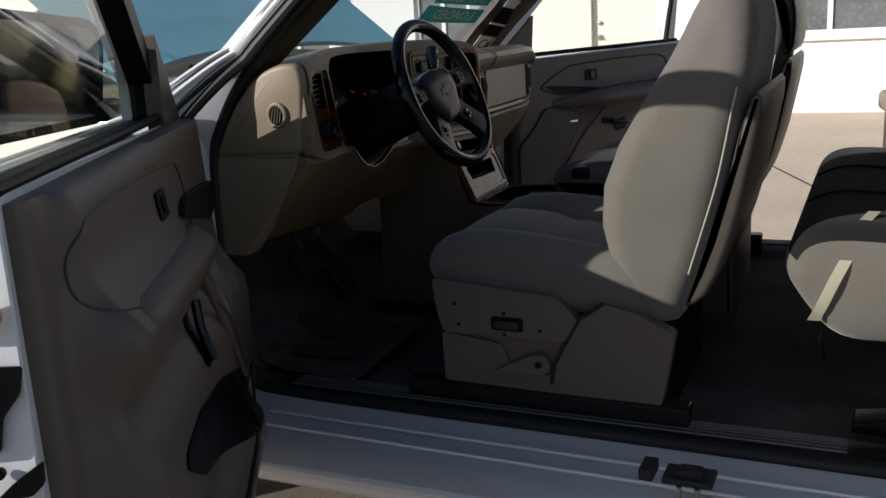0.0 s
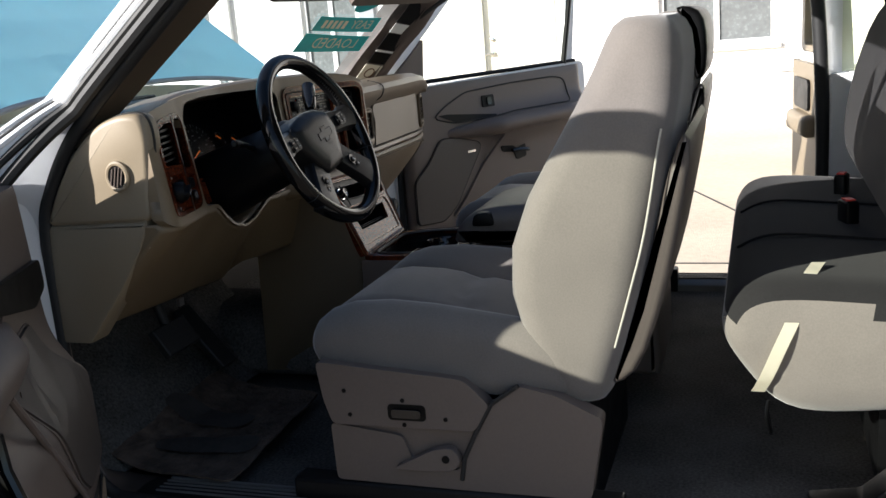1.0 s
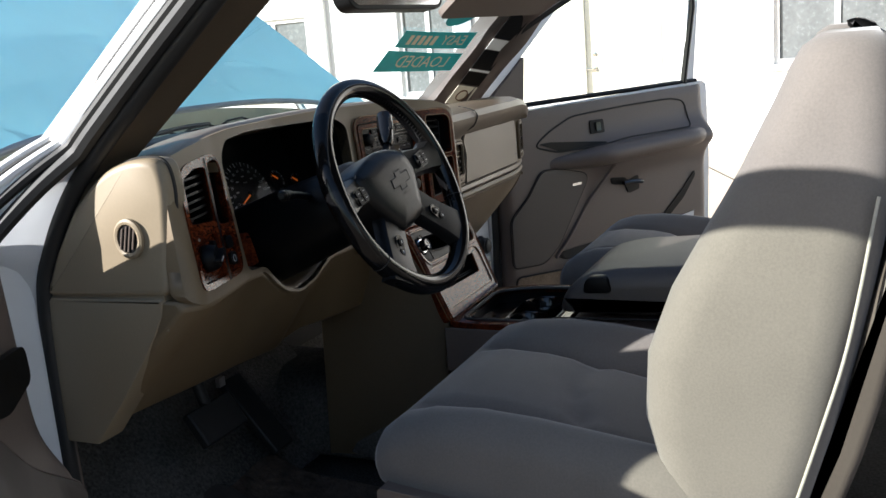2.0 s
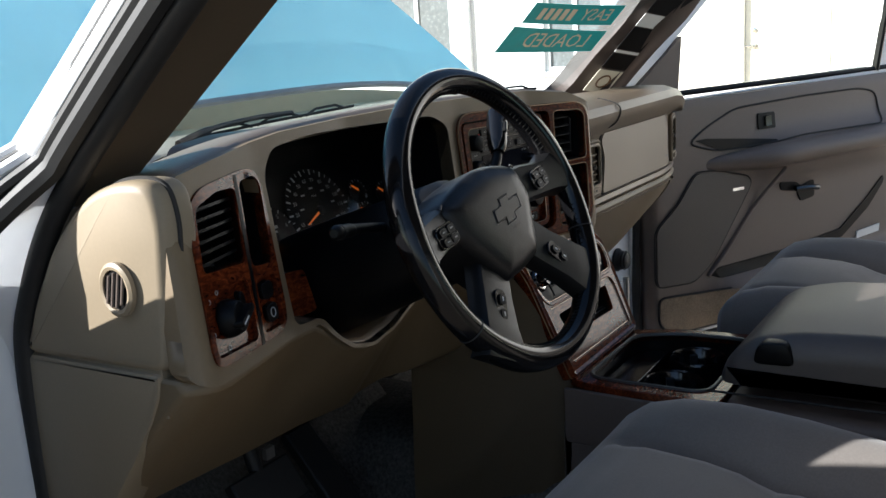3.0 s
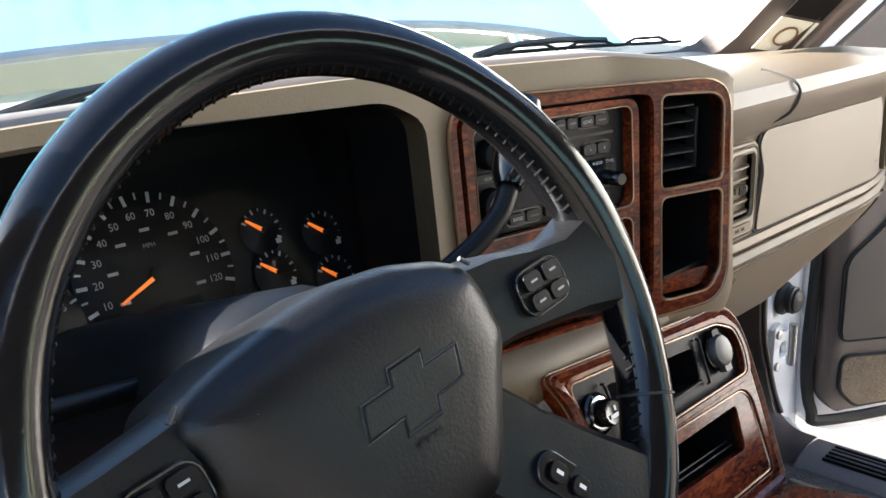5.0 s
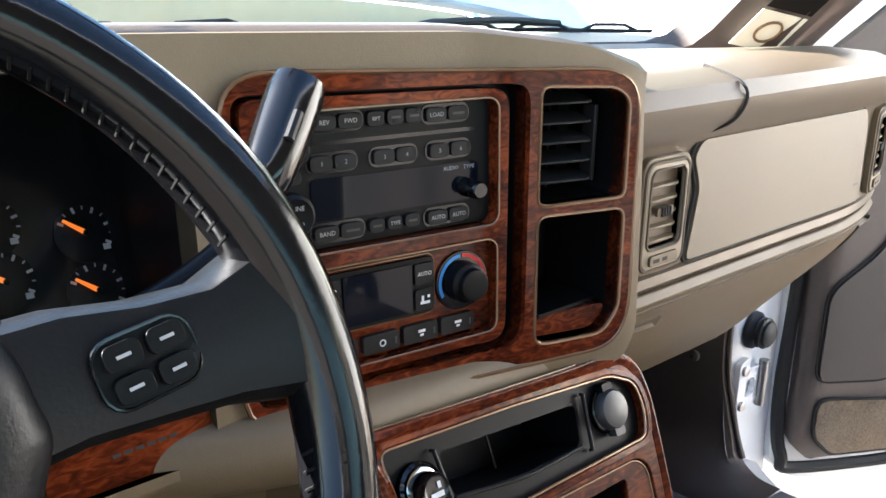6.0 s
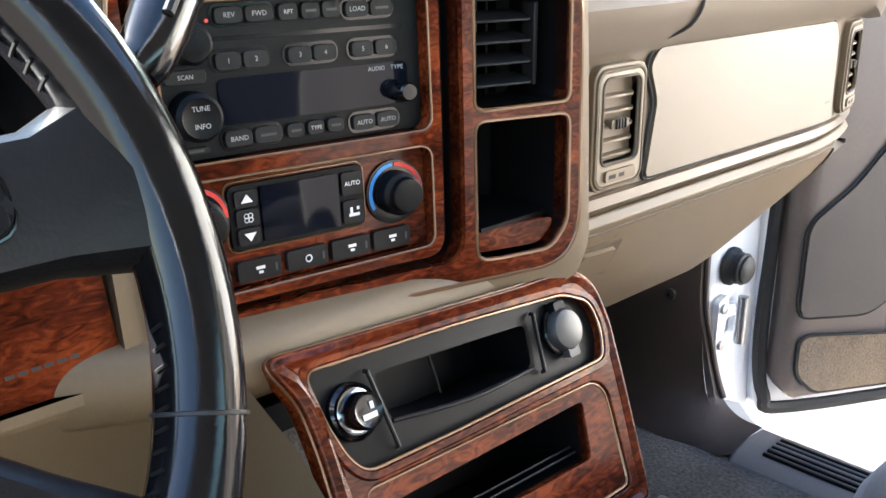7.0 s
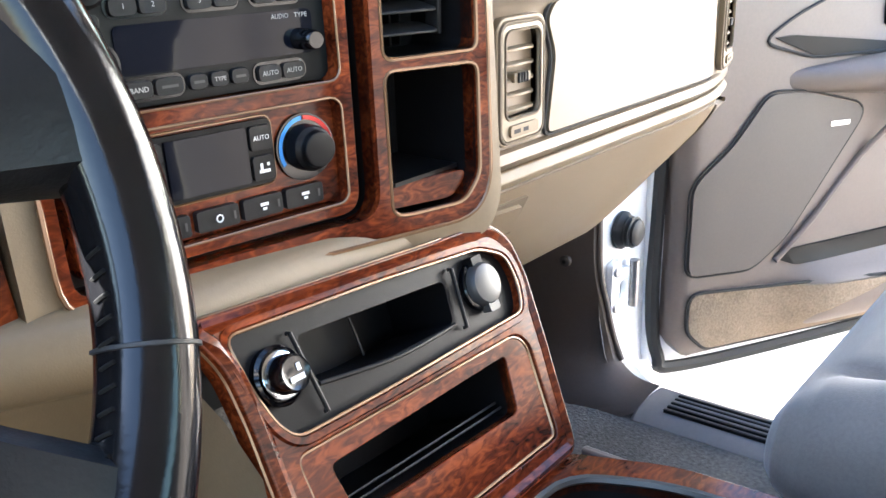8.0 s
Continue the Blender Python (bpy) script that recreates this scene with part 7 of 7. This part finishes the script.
part("sheet", bm, material("brown_paper", (0.105, 0.073, 0.052), 0.9, grain=0.7, grain_size=0.03, bump=0.8, bump_size=0.02, blotch=0.07), floor_mat, "brown paper mat")
for cx, cy, turn in ((-0.60, 0.27, 10), (-0.47, 0.34, -8)):
    foot = round_poly([(-0.035, -0.12), (-0.045, 0.02), (-0.03, 0.10), (0.03, 0.10), (0.045, 0.02), (0.030, -0.03), (0.035, -0.12)], 0.03)
    ca, sa = math.cos(radians(turn)), math.sin(radians(turn))
    bm = plate([(cx + ca * a - sa * b, cy + sa * a + ca * b) for a, b in foot], (), 0.0, lambda u, v, w: Vector((u, v, 0.6165 + w)))
    for q in bm.verts:
        q.co = mat_wave(q.co) + Vector((0, 0, 0.002))
    part("footprint", bm, MAT_RUBBER, floor_mat, "dark printed footprint", smooth=False)

pedals = thing("pedals", (-0.4, 0.45, 0.65), "black brake and accelerator pedals", "pedal")
part("brake_pedal", joined(boxed(-0.06, 0.06, -0.01, 0.01, -0.035, 0.035, m=pose(-0.46, 0.40, 0.80, -35)), tube([(-0.46, 0.41, 0.80), (-0.46, 0.46, 0.95)], 0.012, 8)), RUBBER, pedals, "black brake pedal", bevel=0.004)
part("accelerator", boxed(-0.03, 0.03, -0.01, 0.01, -0.09, 0.09, m=pose(-0.29, 0.44, 0.74, -40)), RUBBER, pedals, "black accelerator pedal", bevel=0.004)
for q in ((-0.52, 0.33, 0.90), (-0.47, 0.36, 0.915)):
    part("bolt", boxed(-0.008, 0.008, -0.004, 0.004, -0.008, 0.008, m=Matrix.Translation(q)), STEEL, pedals, "bright steel bracket")

# kick panels, scuff plates
for side in (-1, 1):
    f = lambda x: side * x
    kick = thing("kick_panel", (f(0.80), 0.38, 0.61), "taupe moulded kick panel beside the footwell", "trim panel")
    part("panel", ribbon([curve_pts([(f(x + 0.030 * (side > 0) * min(1, max(0, (0.80 - z) / 0.12))), y, z) for x, y, z in l], 6) for l in zip(*[
        [(0.790, 0.404, 0.965), (0.778, 0.405, 0.965), (0.766, 0.425, 0.965), (0.735, 0.50, 0.965), (0.73, 0.62, 0.965)],
        [(0.790, 0.401, 0.80), (0.778, 0.402, 0.80), (0.766, 0.422, 0.80), (0.735, 0.50, 0.80), (0.73, 0.62, 0.80)],
        [(0.790, 0.396, 0.72), (0.778, 0.397, 0.719), (0.765, 0.417, 0.718), (0.733, 0.50, 0.715), (0.725, 0.62, 0.71)],
        [(0.790, 0.387, 0.665), (0.776, 0.386, 0.663), (0.760, 0.406, 0.66), (0.725, 0.49, 0.655), (0.715, 0.62, 0.65)],
        [(0.790, 0.372, 0.630), (0.772, 0.371, 0.628), (0.748, 0.388, 0.622), (0.71, 0.46, 0.615), (0.70, 0.62, 0.61)],
        [(0.792, 0.343, 0.607), (0.765, 0.341, 0.606), (0.718, 0.348, 0.599), (0.685, 0.41, 0.59), (0.68, 0.62, 0.585)],
        [(0.795, 0.304, 0.602), (0.755, 0.303, 0.604), (0.700, 0.302, 0.597), (0.680, 0.35, 0.575), (0.675, 0.62, 0.57)]])], 0.004), TRIM, kick, "taupe kick panel")
    clip_at = lambda u, v, w: Vector((f(0.757 - w), 0.440 + u, 0.80 + v))
    clip = part("clip", lathe([(0.009, -0.004), (0.009, 0.002), (0.006, 0.004), (0.002, 0.0042)], clip_at, 16), TAUPE, kick, "round push clip")
    part("clip_slot", lathe([(0.003, 0.003), (0.003, 0.0046), (0.001, 0.0048)], clip_at, 8), SEAM, clip)
    part("edge_roll", tube(curve_pts([(f(0.789), 0.401, 0.962), (f(0.789), 0.398, 0.80), (f(0.789 + 0.020 * (side > 0)), 0.393, 0.72), (f(0.789 + 0.030 * (side > 0)), 0.384, 0.665), (f(0.789 + 0.030 * (side > 0)), 0.369, 0.630)], 5), 0.0045, 8), TRIM, kick, "rolled edge of the kick panel")
    scuff = thing("scuff_plate", (f(0.77), -0.3, 0.62), "grey ribbed sill scuff plate", "trim panel")
    prof = [(f(x), z) for x, z in ((0.798, 0.590), (0.794, 0.601), (0.76, 0.604), (0.715, 0.600), (0.692, 0.588), (0.688, 0.562), (0.798, 0.562))]
    prof = [(x + 0.030 * (side > 0), z) for x, z in prof]
    ribs, rib_z = [0.722 + 0.030 * (side > 0) + 0.013 * k for k in range(5)], 0.599
    # the passenger's plate is paler: its skylight is put into the colour
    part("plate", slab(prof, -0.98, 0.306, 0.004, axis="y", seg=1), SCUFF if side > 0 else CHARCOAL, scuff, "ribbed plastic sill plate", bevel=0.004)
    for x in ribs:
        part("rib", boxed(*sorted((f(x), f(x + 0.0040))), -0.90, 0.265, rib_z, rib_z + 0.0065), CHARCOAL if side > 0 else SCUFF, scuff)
# hinge and wiring boot on the passenger side's front pillar
back = lambda u, v, w=0.0: Vector((u, 0.398 - w, v))
hinge = part("door_hinge", plate(round_poly([(0.812, 0.700), (0.812, 0.785), (0.838, 0.792), (0.842, 0.772), (0.875, 0.768), (0.880, 0.712), (0.845, 0.700)], 0.006), (round_rect(0.836, 0.862, 0.722, 0.752, 0.006),), 0.010, back, front=0.010), PAINT, truck, "white steel door hinge bracket", bevel=0.002)
part("pin", tube([(0.878, 0.384, 0.700), (0.878, 0.384, 0.778)], 0.008, 10), STEEL, hinge, "steel hinge pin")
for z in (0.712, 0.772):
    part("bolt", lathe([(0.008, 0.0), (0.008, 0.005), (0.005, 0.006)], lambda u, v, w: back(0.824 + u, z + v, 0.010 + w), 12), STEEL, hinge)
boot = part("wiring_boot", lathe([(0.030, 0.0), (0.030, 0.006), (0.024, 0.012), (0.021, 0.030), (0.015, 0.034)], lambda u, v, w: back(0.852 + u, 0.832 + v, w), 24), RUBBER, truck, "black rubber wiring boot")
for k in range(2):
    part("boot_ring", lathe([(0.024, 0.0), (0.025, 0.003), (0.022, 0.005)], lambda u, v, w: back(0.852 + u, 0.832 + v, 0.013 + 0.008 * k + w), 24), RUBBER, boot)
# latch striker on the driver's sill
strike = thing("door_striker", (-0.955, -0.62, 0.61), "black latch striker on the white sill", "latch")
part("pad", boxed(-0.985, -0.93, -0.60, -0.575, 0.600, 0.622), RUBBER, strike, bevel=0.003)
part("plate", joined(boxed(-0.985, -0.925, -0.70, -0.615, 0.600, 0.612), boxed(-0.975, -0.945, -0.68, -0.64, 0.61, 0.625)), RUBBER, strike, bevel=0.003)
part("loop", tube([(-0.985, -0.675, 0.60), (-0.985, -0.675, 0.575), (-0.985, -0.645, 0.575), (-0.985, -0.645, 0.60)], 0.005, 8), STEEL, strike, "steel striker loop")

# ---- stickers on the windshield ----
def on_glass(s, v, w=0.0):
    return on_windshield(s, v) + Vector((0, -0.56, -0.83)) * (0.006 + w)


banner = thing("window_banner", (0.4, 0.35, 1.38), "teal sale banner stuck on the windshield, seen mirrored", "sticker")
for quad, word in ((((0.48, 0.215), (0.90, 0.170), (0.89, 0.240), (0.45, 0.305)), "LOADED"), (((0.465, 0.315), (0.88, 0.262), (0.86, 0.332), (0.43, 0.385)), "EASY")):
    def on_strip(a, b, w=0.0):
        lo = [quad[0][k] + (quad[1][k] - quad[0][k]) * a for k in (0, 1)]
        hi = [quad[3][k] + (quad[2][k] - quad[3][k]) * a for k in (0, 1)]
        return on_glass(lo[0] + (hi[0] - lo[0]) * b, lo[1] + (hi[1] - lo[1]) * b, w)
    sheet = part("strip", loft(bmesh.new(), [[on_strip(k / 12, b) for k in range(13)] for b in (0.0, 1.0)], closed=False, caps=False), TEAL, banner, "teal strip")
    if word == "LOADED":
        text_part(word, 1.0, lambda u, v, w: on_strip(0.55 + u * 0.17, 0.5 + v * 0.85, w), CREAM, sheet, mirror=True, w=0.001)
    else:
        text_part(word, 1.0, lambda u, v, w: on_strip(0.76 + u * 0.145, 0.5 + v * 0.85, w), CREAM, sheet, mirror=True, w=0.001)
        for k in range(5):
            rows_part("worn_print", [(0.12 + 0.085 * k, 0.175 + 0.085 * k, 0.22, 0.78)], on_strip, CREAM, sheet)
part("disc", plate(circle(0.68, 0.435, 0.085, 24), (), 0.0, lambda u, v, w: on_glass(u, 0.435 + (v - 0.435) * 0.65, w)), TEAL, banner, "round teal badge", smooth=False)
strip = thing("price_strip", (0.72, 0.3, 1.3), "black and white card strip along the windshield edge", "sticker")
def on_pillar(a, b, w=0.0):
    """a runs up the pillar from the dash, b across it."""
    base, top = Vector((0.765, 0.405, 1.277)), Vector((0.760, 0.215, 1.475))
    return base.lerp(top, a) + Vector((0.135, -0.075, -0.030)).normalized() * b * 0.075 + Vector((-0.55, -0.62, -0.50)) * (0.020 + w)


for a0, a1, mat, word in ((0.0, 0.24, CREAM, "cream card with a round seal"), (0.26, 0.42, BLACK, "black card"), (0.43, 0.455, WHITE_MARK, "white line"), (0.465, 0.70, BLACK, "black card"), (0.71, 0.84, WHITE_MARK, "white card"), (0.85, 1.3, BLACK, "black card")):
    card = part("card", plate([(a0, -0.62), (a1, -0.62), (a1, 0.30), (a0, 0.30)], (), 0.0012, lambda u, v, w: on_pillar(u, v, w)), mat, strip, word, smooth=False)
    if a0 == 0.0:
        part("seal", tube([on_pillar(0.12 + 0.065 * math.cos(a), -0.16 + 0.22 * math.sin(a), 0.001) for a in np.linspace(0, 6.28, 17)[:-1]], 0.0020, 5, closed=True), GOLD_LINE, card)

# ---- overhead: mirror and visor ----
rear_mirror = thing("rear_view_mirror", (-0.07, 0.16, 1.54), "black rear-view mirror on the windshield", "mirror")
turned = framed((-0.07, 0.150, 1.542), (1, -0.12, 0), (0, 0.15, 1))
case = part("housing", plate(round_rect(-0.165, 0.165, -0.034, 0.036, 0.028), (), 0.035, turned, front=0.0), BLACK, rear_mirror, "black mirror housing", bevel=0.008, segments=3)
part("mirror_glass", plate(round_rect(-0.156, 0.156, -0.026, 0.028, 0.022), (), 0.002, turned, front=0.0015), CHROME, case, "silvered mirror glass")
part("stem", tube([(-0.07, 0.18, 1.56), (-0.05, 0.20, 1.60)], 0.010, 8), BLACK, rear_mirror)
visor = thing("sun_visor", (0.43, 0.03, 1.58), "brown sun visor folded along the windshield", "sun visor")
vis = framed((0.43, 0.155, 1.492), (1, -0.30, 0), (0, -0.80, 0.52))
part("panel", plate(round_rect(-0.19, 0.20, 0.0, 0.16, 0.02), (), 0.016, vis, front=0.0), TRIM, visor, "brown padded visor", bevel=0.006, segments=3)
part("rod", tube([vis(-0.20, 0.145, -0.008), vis(0.22, 0.145, -0.008)], 0.005, 8), BLACK, visor, "black visor rod")
